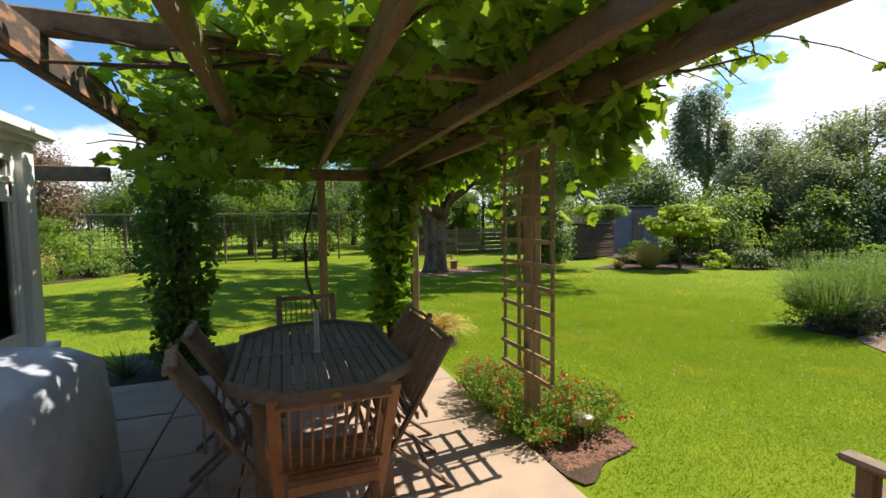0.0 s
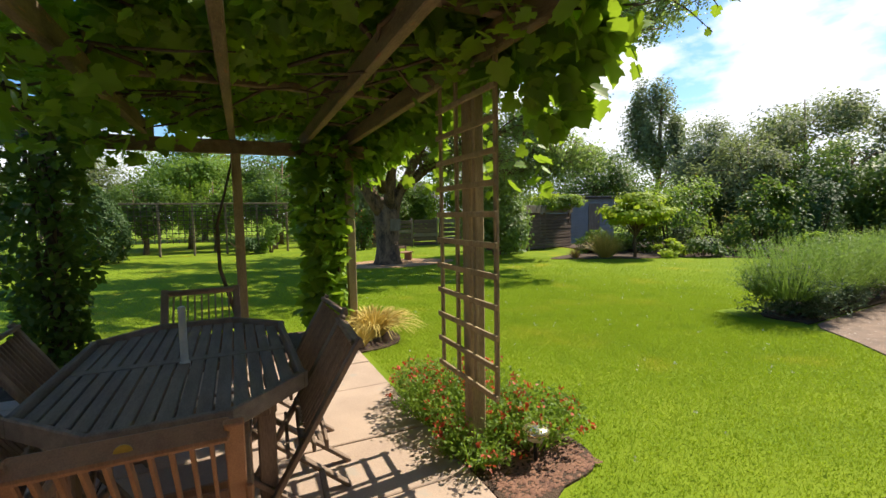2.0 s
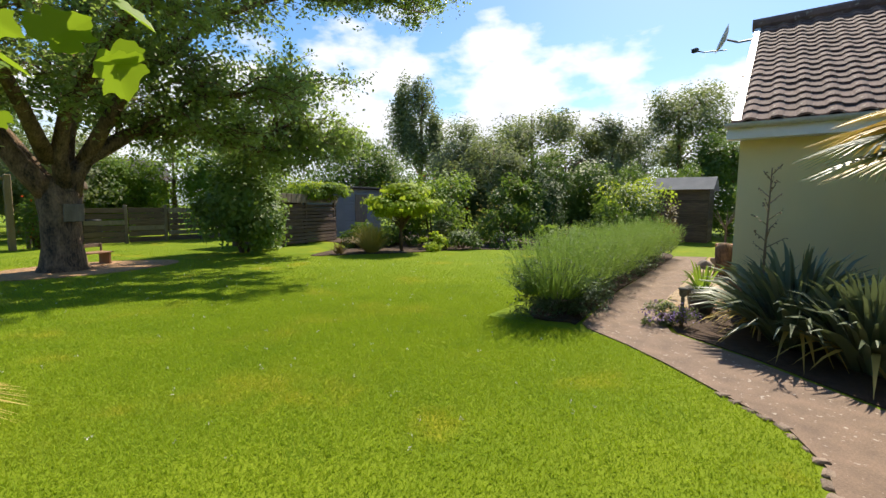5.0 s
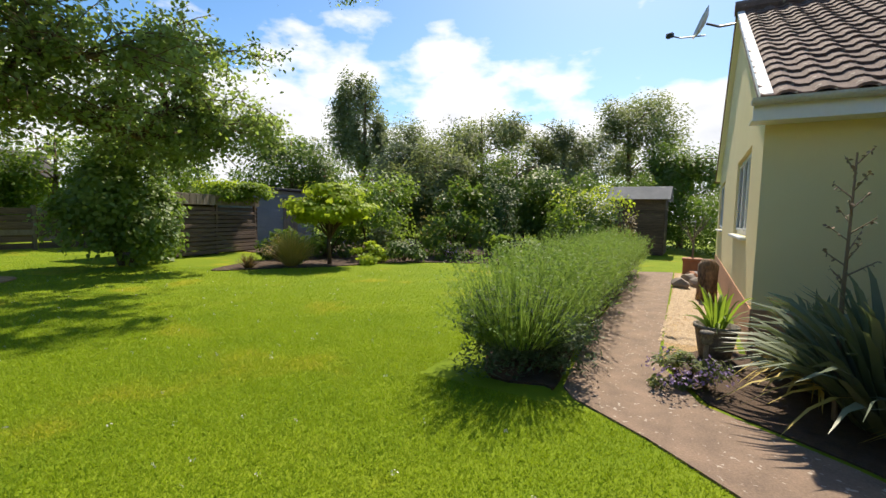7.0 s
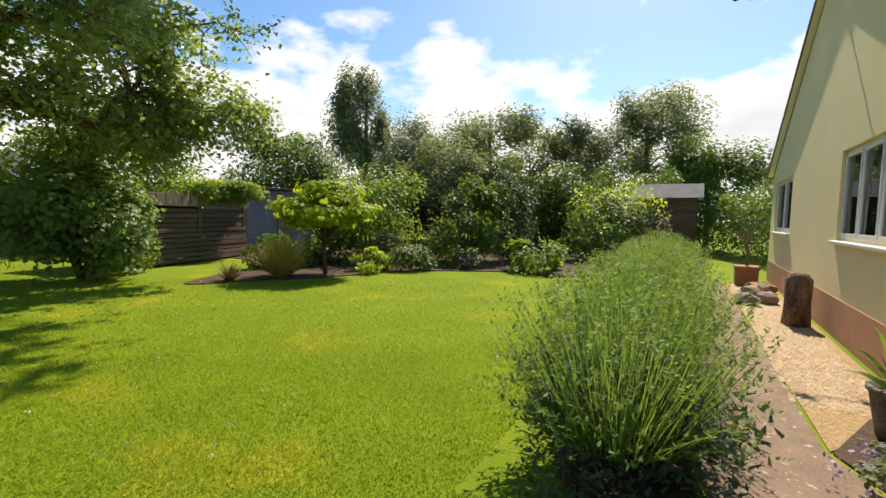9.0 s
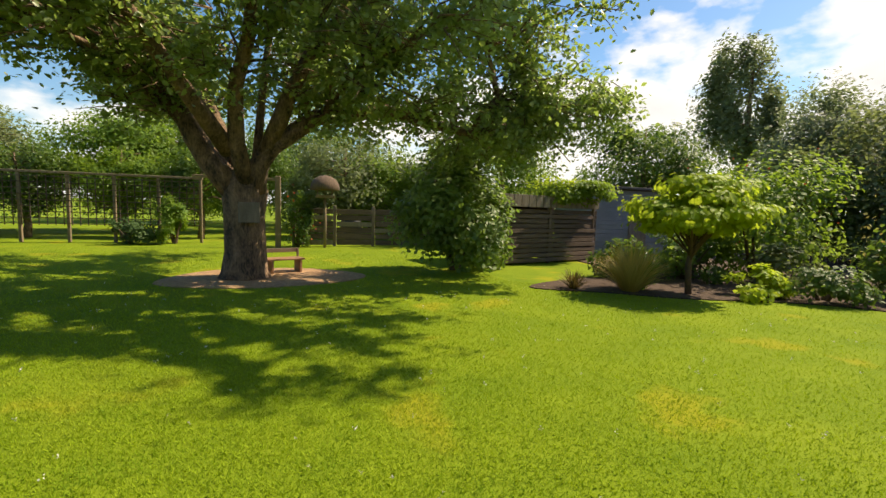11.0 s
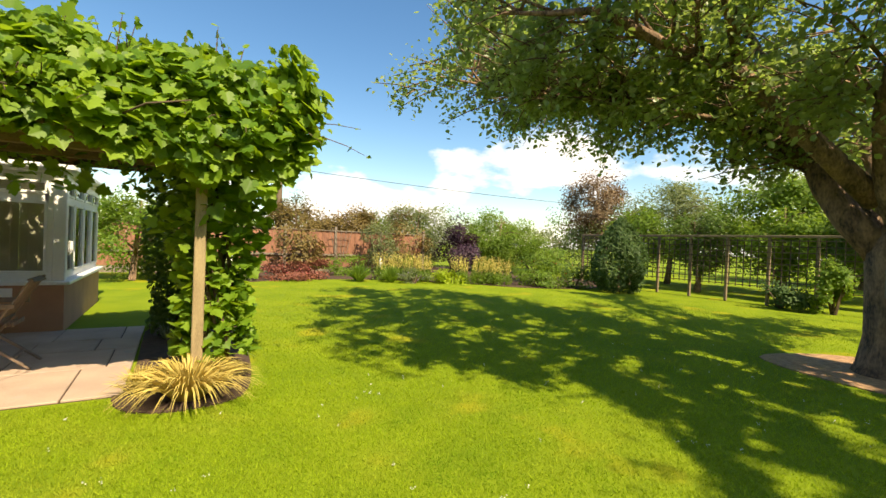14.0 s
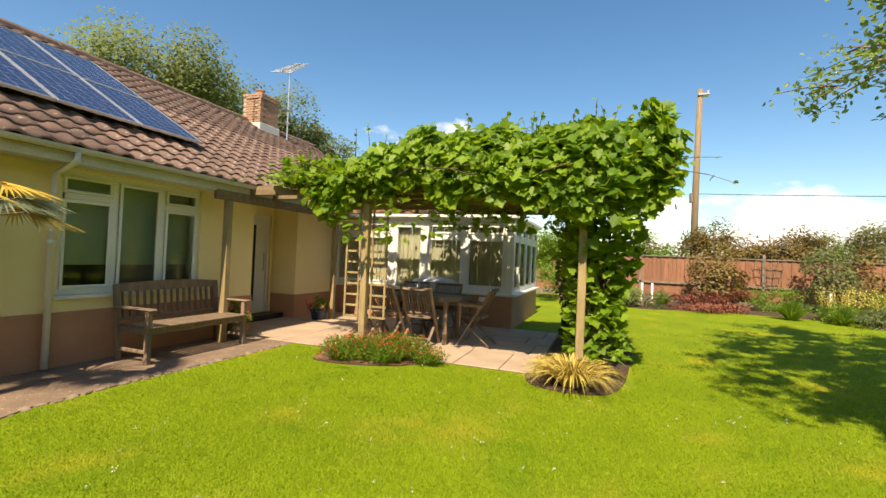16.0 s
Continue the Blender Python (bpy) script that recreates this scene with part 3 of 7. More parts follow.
def window(parent, axis, at, a0, a1, z0, z1, splits, name="window", sill=True, blind=None, transom=None, f=0.055):
    """A white framed window in an opening; splits: mullions as shares of the width; the frame sits 7 cm back."""
    def bx(u0, u1, v0, v1, d0, d1):
        return (u0, u1, at - d1, at - d0, v0, v1) if axis == "x" else (at - d1, at - d0, u0, u1, v0, v1)
    ob = link(name, bpy.data.meshes.new(name), None, parent)
    xs = [a0] + [a0 + (a1 - a0) * s for s in splits] + [a1]
    bars = [bx(a0, a1, z0, z0 + f, 0.05, 0.12), bx(a0, a1, z1 - f, z1, 0.05, 0.12)]
    bars += [bx(x - f / 2 if 0 < i < len(xs) - 1 else (x if i == 0 else x - f), x + f / 2 if 0 < i < len(xs) - 1 else (x + f if i == 0 else x), z0 + f, z1 - f, 0.05, 0.12) for i, x in enumerate(xs)]
    for i, (l0, l1) in enumerate(zip(xs, xs[1:])):
        tz = transom[i] if transom else None
        rows = [(z0 + f, z1 - f)] if not tz else [(z0 + f, tz - f / 2), (tz + f / 2, z1 - f)]
        if tz:
            bars.append(bx(l0 + f / 2, l1 - f / 2, tz - f / 2, tz + f / 2, 0.05, 0.12))
        for v0, v1 in rows:
            s = 0.035      # sash round the pane
            u0, u1 = l0 + f * 0.6, l1 - f * 0.6
            part("sash", solid(bx(u0, u1, v0, v0 + s, 0.03, 0.05), bx(u0, u1, v1 - s, v1, 0.03, 0.05), bx(u0, u0 + s, v0 + s, v1 - s, 0.03, 0.05), bx(u1 - s, u1, v0 + s, v1 - s, 0.03, 0.05), bevel=0.004), UPVC, ob)
            pane = part("pane", solid(bx(u0 + s, u1 - s, v0 + s, v1 - s, 0.06, 0.066), bevel=0), GLASS, ob)
            pane.visible_shadow = False
    part("frame", solid(*bars, bevel=0.006), UPVC, ob)
    if sill:
        part("sill", solid(bx(a0 - 0.05, a1 + 0.05, z0 - 0.04, z0 - 0.002, -0.06, 0.12), bevel=0.008), UPVC, ob)
    if blind:
        part("blind", solid(bx(a0 + 0.03, a1 - 0.03, blind, z1 - 0.02, 0.20, 0.206), bevel=0), BLIND, ob)
    return ob


house = thing("house", "cream rendered bungalow with brown tiled roof and white windows", "house")
WY = 0.45                                     # face of the long wall
wall("wall", house, "x", WY, 0.28, 1.15, 8.72, 2.42, [(2.2, 4.02, 0.80, 2.235)], RENDER_Y, 0.62)
wall("plinth", house, "x", WY + 0.012, 0.28, 1.14, 8.70, 0.62, [], PLINTH, 0.0, "terracotta painted plinth")
wall("wall", house, "x", -0.5, 0.28, -0.40, 1.14, 2.42, [(-0.34, 0.52, 0.12, 2.12)], RENDER_Y, 0.0)
wall("wall", house, "y", 1.15 + 0.28, 0.28, -0.5, WY - 0.28, 2.42, [], RENDER_Y, 0.0)
wall("wall", house, "y", -0.42, 0.24, -0.78, 0.1, 2.42, [], RENDER_Y, 0.5)
wall("plinth", house, "y", -0.41, 0.26, -0.78, 0.112, 0.5, [], PLINTH, 0.0, "terracotta painted plinth")
wall("wall", house, "x", 0.1, 0.24, -6.0, -0.66, 2.42, [], RENDER_Y, 0.5)
wall("plinth", house, "x", 0.112, 0.25, -6.0, -0.67, 0.5, [], PLINTH, 0.0, "terracotta painted plinth")
wall("wall", house, "y", 8.74 + 0.28, 0.28, WY, 2.33, 2.40, [], RENDER_Y, 0.46)
wall("plinth", house, "y", 8.73 + 0.28, 0.28, WY, 2.34, 0.46, [], PLINTH, 0.0, "terracotta painted plinth")
wall("wall", house, "x", 2.33, 0.26, 9.02, 17.3, 2.40, [(9.8, 11.75, 1.13, 2.2), (14.9, 16.8, 1.13, 2.2)], RENDER_Y, 0.46)
wall("plinth", house, "x", 2.34, 0.26, 9.01, 17.3, 0.46, [], PLINTH, 0.0, "terracotta painted plinth")
wall("wall", house, "y", 17.3, 0.28, -8.0, 2.07, 2.40, [], RENDER_Y, 0.0)
wall("wall", house, "x", -8.0, 0.28, -6.0, 17.3, 2.42, [], RENDER_Y, 0.0)
wall("wall", house, "y", -5.72, 0.28, -7.72, 0.1 - 0.24, 2.42, [], RENDER_Y, 0.0)
bm = bmesh.new()                              # gable triangle
RX, RZ = 13.0, 2.42 + (13.0 - 8.4) * 0.55
for y in (2.33, 2.07):
    bm.faces.new([bm.verts.new(p) for p in ((8.74, y, 2.40), (17.3, y, 2.40), (RX, y, RZ - 0.12))])
bm.verts.ensure_lookup_table()
for i in range(3):
    bm.faces.new([bm.verts[i], bm.verts[(i + 1) % 3], bm.verts[3 + (i + 1) % 3], bm.verts[3 + i]])
bmesh.ops.recalc_face_normals(bm, faces=bm.faces[:])
part("gable", bm, RENDER_Y, house)
# plain added room surfaces, the indoor dimness put into their colour
part("room_floor", solid((-5.7, 17.0, -7.7, -0.8, 0.0, 0.1), bevel=0), ROOM_SHADE, house)
part("room_back", solid((1.5, 8.6, -2.6, -2.5, 0.1, 2.4), (1.5, 8.6, -2.5, 0.16, 2.41, 2.45), (9.0, 17, -0.2, -0.1, 0.1, 2.4), bevel=0), ROOM_SHADE, house)
window(house, "x", WY, 2.2, 4.02, 0.80, 2.235, (0.32, 0.66), blind=1.14, transom=(1.93, None, 1.93), f=0.075)
window(house, "x", 2.33, 9.8, 11.75, 1.13, 2.2, (0.33, 0.66))
window(house, "x", 2.33, 14.9, 16.8, 1.13, 2.2, (0.5,))
door = link("door", bpy.data.meshes.new("door"), None, house, "white door with a long steel handle")
part("door_frame", solid((-0.34, -0.28, -0.62, -0.54, 0.12, 2.12), (0.46, 0.52, -0.62, -0.54, 0.12, 2.12), (-0.28, 0.46, -0.62, -0.54, 2.06, 2.12)), UPVC, door)
part("door_leaf", solid((-0.28, 0.46, -0.62, -0.57, 0.12, 2.06)), UPVC, door)
part("door_pane", solid((0.02, 0.1, -0.566, -0.562, 0.35, 1.9), bevel=0), BLACKPL, door)
part("door_handle", solid((-0.22, -0.19, -0.55, -0.53, 0.95, 1.35), (-0.22, -0.19, -0.57, -0.55, 1.0, 1.02), (-0.22, -0.19, -0.57, -0.55, 1.28, 1.3)), METAL, door)
part("doorstep", solid((-0.38, 0.6, -0.5, -0.12, 0.02, 0.12), bevel=0.015), BLACKPL, house, "dark rubber-topped doorstep")


def tile_mesh():
    """One interlocking roof tile with a raised roll; the run of the slope is its y."""
    prof = [(-0.13, 0.010), (-0.09, 0.0), (-0.025, 0.0), (0.015, 0.028), (0.07, 0.036), (0.11, 0.024), (0.134, 0.010)]
    bm = bmesh.new()
    rows = []
    for y, dz in ((-0.02, 0.022), (0.29, -0.006)):
        rows.append([bm.verts.new((x, y, z + dz)) for x, z in prof])
    low = [bm.verts.new((x, -0.02, z - 0.004)) for x, z in prof]
    for i in range(len(prof) - 1):
        bm.faces.new((rows[0][i], rows[0][i + 1], rows[1][i + 1], rows[1][i]))
        bm.faces.new((low[i + 1], rows[0][i + 1], rows[0][i], low[i]))
    me = bpy.data.meshes.new("tile")
    bm.to_mesh(me)
    bm.free()
    me.materials.append(TILE)
    return me


TILE_ME = tile_mesh()


def roof_slope(name, corner, along, up, n_along, n_up, solo, skip=None):
    """A tiled slope. corner: its low corner; along, up: unit vectors; solo: the columns whose tiles are single objects."""
    z = along.cross(up)
    base = Matrix((along, up, z)).transposed().to_4x4()
    base.translation = corner
    deck = part(name, solid((0, n_along * 0.26, -0.02, n_up * 0.265, -0.07, -0.025), bevel=0, m=base), TILE, house)
    co = np.empty(len(TILE_ME.vertices) * 3)
    TILE_ME.vertices.foreach_get("co", co)
    co = co.reshape(-1, 3)
    quads = np.array([p.vertices[:] for p in TILE_ME.polygons])
    vs, fs, k = [], [], 0
    rng = random.Random(5)
    for j in range(n_up):
        for i in range(n_along):
            m = base @ Matrix.Translation((0.13 + i * 0.26, j * 0.265, rng.uniform(-0.004, 0.004))) @ pose(0, 0, 0, rng.uniform(-0.8, 0.8), rng.uniform(-0.7, 0.7), rng.uniform(-0.6, 0.6))
            if skip and skip(i, j):
                continue
            if solo[0] <= i < solo[1] and solo[2] <= j < solo[3]:
                t = link("tile", TILE_ME, None, deck)
                t.matrix_basis = m
            else:
                vs.append(co @ np.array(m.to_3x3()).T + np.array(m.translation))
                fs.append(quads + k)
                k += len(co)
    if vs:
        link("tiles", arrays_mesh("tiles", np.concatenate(vs), np.concatenate(fs)), TILE, deck, kind="stuff")
    return deck


CS = 1 / math.hypot(1, SLOPE)
roof_slope("roof", Vector((9.0, 0.86, EAVE)), Vector((-1, 0, 0)), Vector((0, -CS, SLOPE * CS)), 57, 20, (21, 46, 0, 12))
C2 = 1 / math.hypot(1, 0.55)
roof_slope("roof", Vector((8.38, 2.42, 2.40)), Vector((0, -1, 0)), Vector((C2, 0, 0.55 * C2)), 25, 20, (0, 16, 0, 18))
part("roof", solid((0, 15.0, 0, 5.3, -0.06, 0.0), bevel=0, m=Matrix.Translation((9.0, -8.4, 2.40)) @ Matrix(((-1, 0, 0, 0), (0, CS, 0, 0), (0, SLOPE * CS, 1, 0), (0, 0, 0, 1)))), TILE, house)
part("roof", solid((0, 5.3, 0, 10.9, -0.06, 0.0), bevel=0, m=Matrix.Translation((17.64, 2.44, 2.40)) @ Matrix(((-C2, 0, 0, 0), (0, -1, 0, 0), (0.55 * C2, 0, 1, 0), (0, 0, 0, 1)))), TILE, house)
bm = bmesh.new()
tube(bm, [(9.0, -3.78, 5.08), (-5.8, -3.78, 5.08)], [0.12, 0.12], 10)
part("ridge_tiles", bm, TILE, house)
bm = bmesh.new()
tube(bm, [(RX, 2.46, RZ + 0.06), (RX, -8, RZ + 0.06)], [0.12, 0.12], 10)
part("ridge_tiles", bm, TILE, house)
for s in (1, -1):                             # white verge boards of the gable
    a, b = Vector((RX, 2.37, RZ - 0.02)), Vector((RX - s * 4.60, 2.37, 2.40))
    part("bargeboard", stick(a, b, 0.07, 0.10, up=(0, 1, 0)), UPVC, house)


def gutter(a, b, side):
    """A half-round gutter from a to b with its soffit board."""
    bm = bmesh.new()
    a, b, s = Vector(a), Vector(b), Vector(side)
    rings = []
    for p in (a, b):
        rings.append([bm.verts.new(p + s * (0.055 * math.cos(t)) + Vector((0, 0, -0.055 * math.sin(t)))) for t in [math.pi * i / 8 for i in range(9)]])
        rings.append([bm.verts.new(p + s * (0.05 * math.cos(t)) + Vector((0, 0, -0.05 * math.sin(t)))) for t in [math.pi * i / 8 for i in range(9)]])
    for i in range(8):
        bm.faces.new((rings[0][i], rings[0][i + 1], rings[2][i + 1], rings[2][i]))
        bm.faces.new((rings[1][i + 1], rings[1][i], rings[3][i], rings[3][i + 1]))
    for r0, r1 in ((0, 1), (2, 3)):
        for i in range(8):
            bm.faces.new((rings[r0][i], rings[r0][i + 1], rings[r1][i + 1], rings[r1][i]))
    for e in (0, 8):
        bm.faces.new((rings[0][e], rings[1][e], rings[3][e], rings[2][e]))
    part("gutter", bm, GUTTER, house, "pale grey gutter")


gutter((8.45, 0.90, 2.40), (-5.8, 0.90, 2.40), (0, 1, 0))
gutter((8.33, 2.48, 2.38), (8.33, 0.95, 2.38), (1, 0, 0))
part("fascia", solid((-5.9, 8.5, 0.80, 0.83, 2.24, 2.42), (-5.9, 8.7, 0.46, 0.80, 2.25, 2.27), (-5.9, 1.14, -0.49, 0.458, 2.423, 2.44), bevel=0.004), GUTTER, house)
part("fascia", solid((8.39, 8.42, 0.9, 2.46, 2.20, 2.40), (8.42, 8.73, 0.9, 2.46, 2.22, 2.24), bevel=0.004), UPVC, house)
bm = bmesh.new()
tube(bm, [(4.13, 0.9, 2.36), (4.13, 0.9, 2.26), (4.13, 0.55, 2.15), (4.13, 0.53, 0.03)], [0.034] * 4, 10)
tube(bm, [(4.13, 0.535, 1.36), (4.13, 0.535, 1.42)], [0.043] * 2, 10)
part("downpipe", bm, UPVC, house, "white downpipe", smooth=True)

chim = link("chimney", bpy.data.meshes.new("chimney"), None, house, "buff brick chimney")
CX0, CX1, CY0, CY1 = -3.5, -2.75, -3.9, -3.25
part("core", solid((CX0 + 0.012, CX1 - 0.012, CY0 + 0.012, CY1 - 0.012, 4.4, 5.86), bevel=0), MORTAR, chim)
brick_me = bpy.data.meshes.new("brick")
bm = solid((-0.11, 0.11, -0.051, 0.051, -0.0325, 0.0325), bevel=0.004)
bm.to_mesh(brick_me)
bm.free()
brick_me.materials.append(BRICK)
for r in range(19):
    z = 4.47 + r * 0.075
    o = 0.115 * (r % 2)
    grow = 0.03 if r >= 17 else 0.0
    for i in range(4):
        x = CX0 + 0.10 + o + i * 0.215
        if x < CX1:
            b = link("brick", brick_me, None, chim)
            b.matrix_basis = pose(min(x, CX1 - 0.1), CY1 - 0.05 + grow, z)
    for i in range(3):
        y = CY0 + 0.12 + o + i * 0.225
        b = link("brick", brick_me, None, chim)
        b.matrix_basis = pose(CX1 - 0.05 + grow, min(y, CY1 - 0.16), z, 0, 0, 90)
part("flashing", solid((CX0 - 0.03, CX1 + 0.03, CY0 - 0.03, CY1 + 0.03, 4.6, 5.02), bevel=0.01), GUTTER, chim)
part("pot", lathe([(0.11, 0), (0.11, 0.16), (0.13, 0.18), (0.13, 0.22), (0.09, 0.22)], 16, (-3.1, -3.6, 5.86)), TERRA, chim)

aerial = thing("tv_aerial", "grey metal television aerial on a mast by the chimney", "aerial", at=(-1.55, 0.25, 0.2))
bm = bmesh.new()
tube(bm, [(-2.1, -3.3, 4.35), (-2.1, -3.3, 6.75)], [0.022, 0.022], 6)
part("mast", bm, METAL, aerial)
bm = bmesh.new()
tube(bm, [(-2.45, -3.15, 6.98), (-1.85, -3.4, 6.5)], [0.018, 0.018], 6)
for i in range(11):                            # rods across the boom
    f = i / 10
    c = Vector((-2.45 + 0.6 * f, -3.15 - 0.25 * f, 6.98 - 0.48 * f))
    d = Vector((0.62, -0.72, -0.12)) * (0.20 + 0.10 * f)
    tube(bm, [c - d, c + d], [0.010, 0.010], 4)
part("antenna", bm, METAL, aerial)
part("bracket", solid((-2.16, -2.08, -3.52, -3.24, 5.0, 5.06), (-2.16, -2.08, -3.52, -3.24, 5.4, 5.46)), METAL, aerial)

dish = thing("satellite_dish", "dark grey satellite dish on the gable verge", "satellite dish", at=(12.75, 2.83, 4.8), rz=-25)
part("reflector", lathe([(0.02, 0.0), (0.16, 0.025), (0.28, 0.08), (0.285, 0.085), (0.16, 0.035), (0.02, 0.012)], 24), GUTTER, dish).matrix_basis = pose(0.1, 0.12, 0, -70, 0, 40)
bm = bmesh.new()
tube(bm, [(0.1, 0.1, -0.2), (0.0, 0.5, -0.15), (-0.1, 0.62, -0.1)], [0.012] * 3, 6)
part("arm", bm, BLACKPL, dish)
part("receiver", solid((-0.14, -0.06, 0.58, 0.70, -0.13, -0.05)), BLACKPL, dish)
bm = bmesh.new()
tube(bm, [(0.1, 0.1, 0), (0.15, -0.1, -0.1), (0.18, -0.35, -0.12)], [0.02] * 3, 6)
part("bracket", bm, BLACKPL, dish)

# roof-mounted panels: two rows lie on the north slope
RM = Matrix((Vector((1, 0, 0)), Vector((0, CS, -SLOPE * CS)), Vector((0, SLOPE * CS, CS)))).transposed().to_4x4()
RM.translation = Vector((0, 0.86, EAVE))
for r, s0 in enumerate((1.08, 2.73)):
    for c in range(6):
        x0 = 1.85 + c * 1.01
        ob = link("solar_panel", bpy.data.meshes.new("solar_panel"), None, house, "dark blue solar panel with pale rails")
        y0, y1 = -s0 - 1.62, -s0
        part("cell", solid((x0 + 0.02, x0 + 0.97, y0 + 0.02, y1 - 0.02, 0.125, 0.14), bevel=0.002, m=RM), PVCELL, ob)
        part("rim", solid((x0, x0 + 0.02, y0, y1, 0.11, 0.147), (x0 + 0.97, x0 + 0.99, y0, y1, 0.11, 0.147), (x0 + 0.02, x0 + 0.97, y0, y0 + 0.02, 0.11, 0.147), (x0 + 0.02, x0 + 0.97, y1 - 0.02, y1, 0.11, 0.147), bevel=0, m=RM), ALU, ob)
        part("grid_line", solid(*[(x0 + 0.02 + 0.158 * i - 0.002, x0 + 0.02 + 0.158 * i + 0.002, y0 + 0.02, y1 - 0.02, 0.1405, 0.1412) for i in range(1, 6)], *[(x0 + 0.02, x0 + 0.97, y0 + 0.158 * i - 0.002, y0 + 0.158 * i + 0.002, 0.1415, 0.142) for i in range(1, 10)], bevel=0, m=RM), ALU, ob)
        part("rail", solid((x0, x0 + 0.99, y0 + 0.3, y0 + 0.34, 0.0, 0.11), (x0, x0 + 0.99, y1 - 0.34, y1 - 0.3, 0.0, 0.11), bevel=0, m=RM), ALU, ob)

# ---- conservatory ----
cons = thing("conservatory", "white framed conservatory on a terracotta dwarf wall", "conservatory")
KX, KY = -1.76, 4.37
wall("dwarf_wall", cons, "y", KX, 0.2, 0.125, KY, 0.66, [], PLINTH)
wall("dwarf_wall", cons, "x", KY, 0.2, -5.0, KX - 0.2, 0.66, [], PLINTH)
part("sill", solid((KX - 0.22, KX + 0.07, 0.12, KY + 0.07, 0.66, 0.71), (-5.0, KX - 0.22, KY - 0.22, KY + 0.07, 0.66, 0.71), bevel=0.01), UPVC, cons)


def bay(axis, at, a0, a1, cells, z0, z1, tz):
    for i in range(cells):
        w = (a1 - a0) / cells
        window(cons, axis, at, a0 + i * w, a0 + (i + 1) * w, z0, z1, (), sill=False, transom=(tz,) if tz else None, f=0.085)


bay("y", KX, 0.15, 1.60, 2, 0.71, 2.20, 1.86)
for a0, a1 in ((2.42, 3.32), (3.32, 4.23)):
    window(cons, "y", KX, a0, a1, 0.71, 2.20, (), sill=False, transom=(1.86,), f=0.105)
window(cons, "y", KX, 1.60, 2.42, 0.10, 2.20, (), "window", sill=False, f=0.13)
part("wall_vent", solid((KX + 0.004, KX + 0.02, 3.68, 3.84, 0.50, 0.62), bevel=0.004), UPVC, cons, "small white plastic vent")
bay("x", KY, -5.0, KX - 0.02, 4, 0.71, 2.20, 1.86)
part("corner_post", solid((KX - 0.14, KX + 0.004, KY - 0.14, KY + 0.004, 0.71, 2.20), bevel=0.01), UPVC, cons)
part("eaves_beam", solid((KX - 0.14, KX + 0.02, 0.12, KY + 0.02, 2.20, 2.31), (-5.0, KX - 0.14, KY - 0.14, KY + 0.02, 2.20, 2.31), bevel=0.01), UPVC, cons)
part("gutter", solid((KX + 0.02, KX + 0.11, 0.12, KY + 0.11, 2.24, 2.33), (-5.0, KX + 0.02, KY + 0.02, KY + 0.11, 2.24, 2.33), bevel=0.02), UPVC, cons)
bm = bmesh.new()
rf = [bm.verts.new(p) for p in ((KX + 0.05, 0.14, 2.34), (KX + 0.05, KY + 0.05, 2.34), (-5, KY + 0.05, 2.34), (-5, 0.14, 2.34), (-3.4, 0.14, 2.95), (-3.4, KY - 1.4, 2.95))]
for f in ((0, 1, 5, 4), (1, 2, 5), (2, 3, 4, 5)):
    bm.faces.new([rf[i] for i in f])
bmesh.ops.solidify(bm, geom=bm.faces[:], thickness=0.03)
part("roof", bm, POLYROOF, cons, "milky polycarbonate roof sheet")
part("floor", solid((-5.0, KX - 0.2, 0.13, KY - 0.2, 0.02, 0.08), bevel=0), SLAB, cons)
# vertical slat blinds behind the panes
for i in range(42):
    y = 0.25 + i * 0.096
    part("blind_slat", solid((-0.054, 0.054, -0.002, 0.002, 0.8, 2.16), bevel=0, m=pose(KX - 0.17, y, 0, 0, 0, 72 + 7 * math.sin(i * 2.3))), SLATB, cons)
for i in range(30):
    x = -4.9 + i * 0.096
    part("blind_slat", solid((-0.045, 0.045, -0.002, 0.002, 0.8, 2.12), bevel=0, m=pose(x, KY - 0.26, 0, 0, 0, 24 + 9 * math.sin(i * 2.3))), SLATB, cons)

# ---- patio ----
patio = tagged(part("patio", solid((-1.8, 1.54, -0.5, 5.32, -0.05, 0.006), bevel=0), SOIL), "patio of large buff stone slabs", "patio", kind="structure")
SW = [-1.8, -0.95, -0.33, 0.52, 1.54]
rng = random.Random(3)
for c, (x0, x1) in enumerate(zip(SW, SW[1:])):
    y = -0.5 - 0.2 * (c % 2)
    k = c
    while y < 5.3:
        h = (0.62, 0.86, 0.62, 0.70)[k % 4]
        k += 1
        y0, y1 = max(y, -0.5), min(y + h, 5.33)
        if y1 - y0 > 0.1:
            part("slab", solid((x0 + 0.007, x1 - 0.007, y0 + 0.007, y1 - 0.007, -0.03, 0.022 + rng.uniform(-0.003, 0.003)), bevel=0.006), SLAB, patio)
        y += h


# ---- pergola ----
pergola = thing("pergola", "weathered timber pergola carrying a grapevine over the patio", "pergola")


def post(parent, x, y, top, w=0.095, material=TIMBER, name="post", tilt=(0, 0)):
    part(name, stick((x, y, 0.0), (x + tilt[0], y + tilt[1], top), w, w, 0.008), material, parent)


for x, y in ((1.64, 2.95), (1.62, 5.88), (0.44, 5.92), (-1.1, 5.9), (2.06, 0.82), (-0.78, 0.78)):
    post(pergola, x, y, 2.12)


def beam(a, b, w, h, name="beam", material=None):
    part(name, stick(a, b, w, h, 0.008, up=(0, 0, 1)), material or TIMBER_X, pergola)


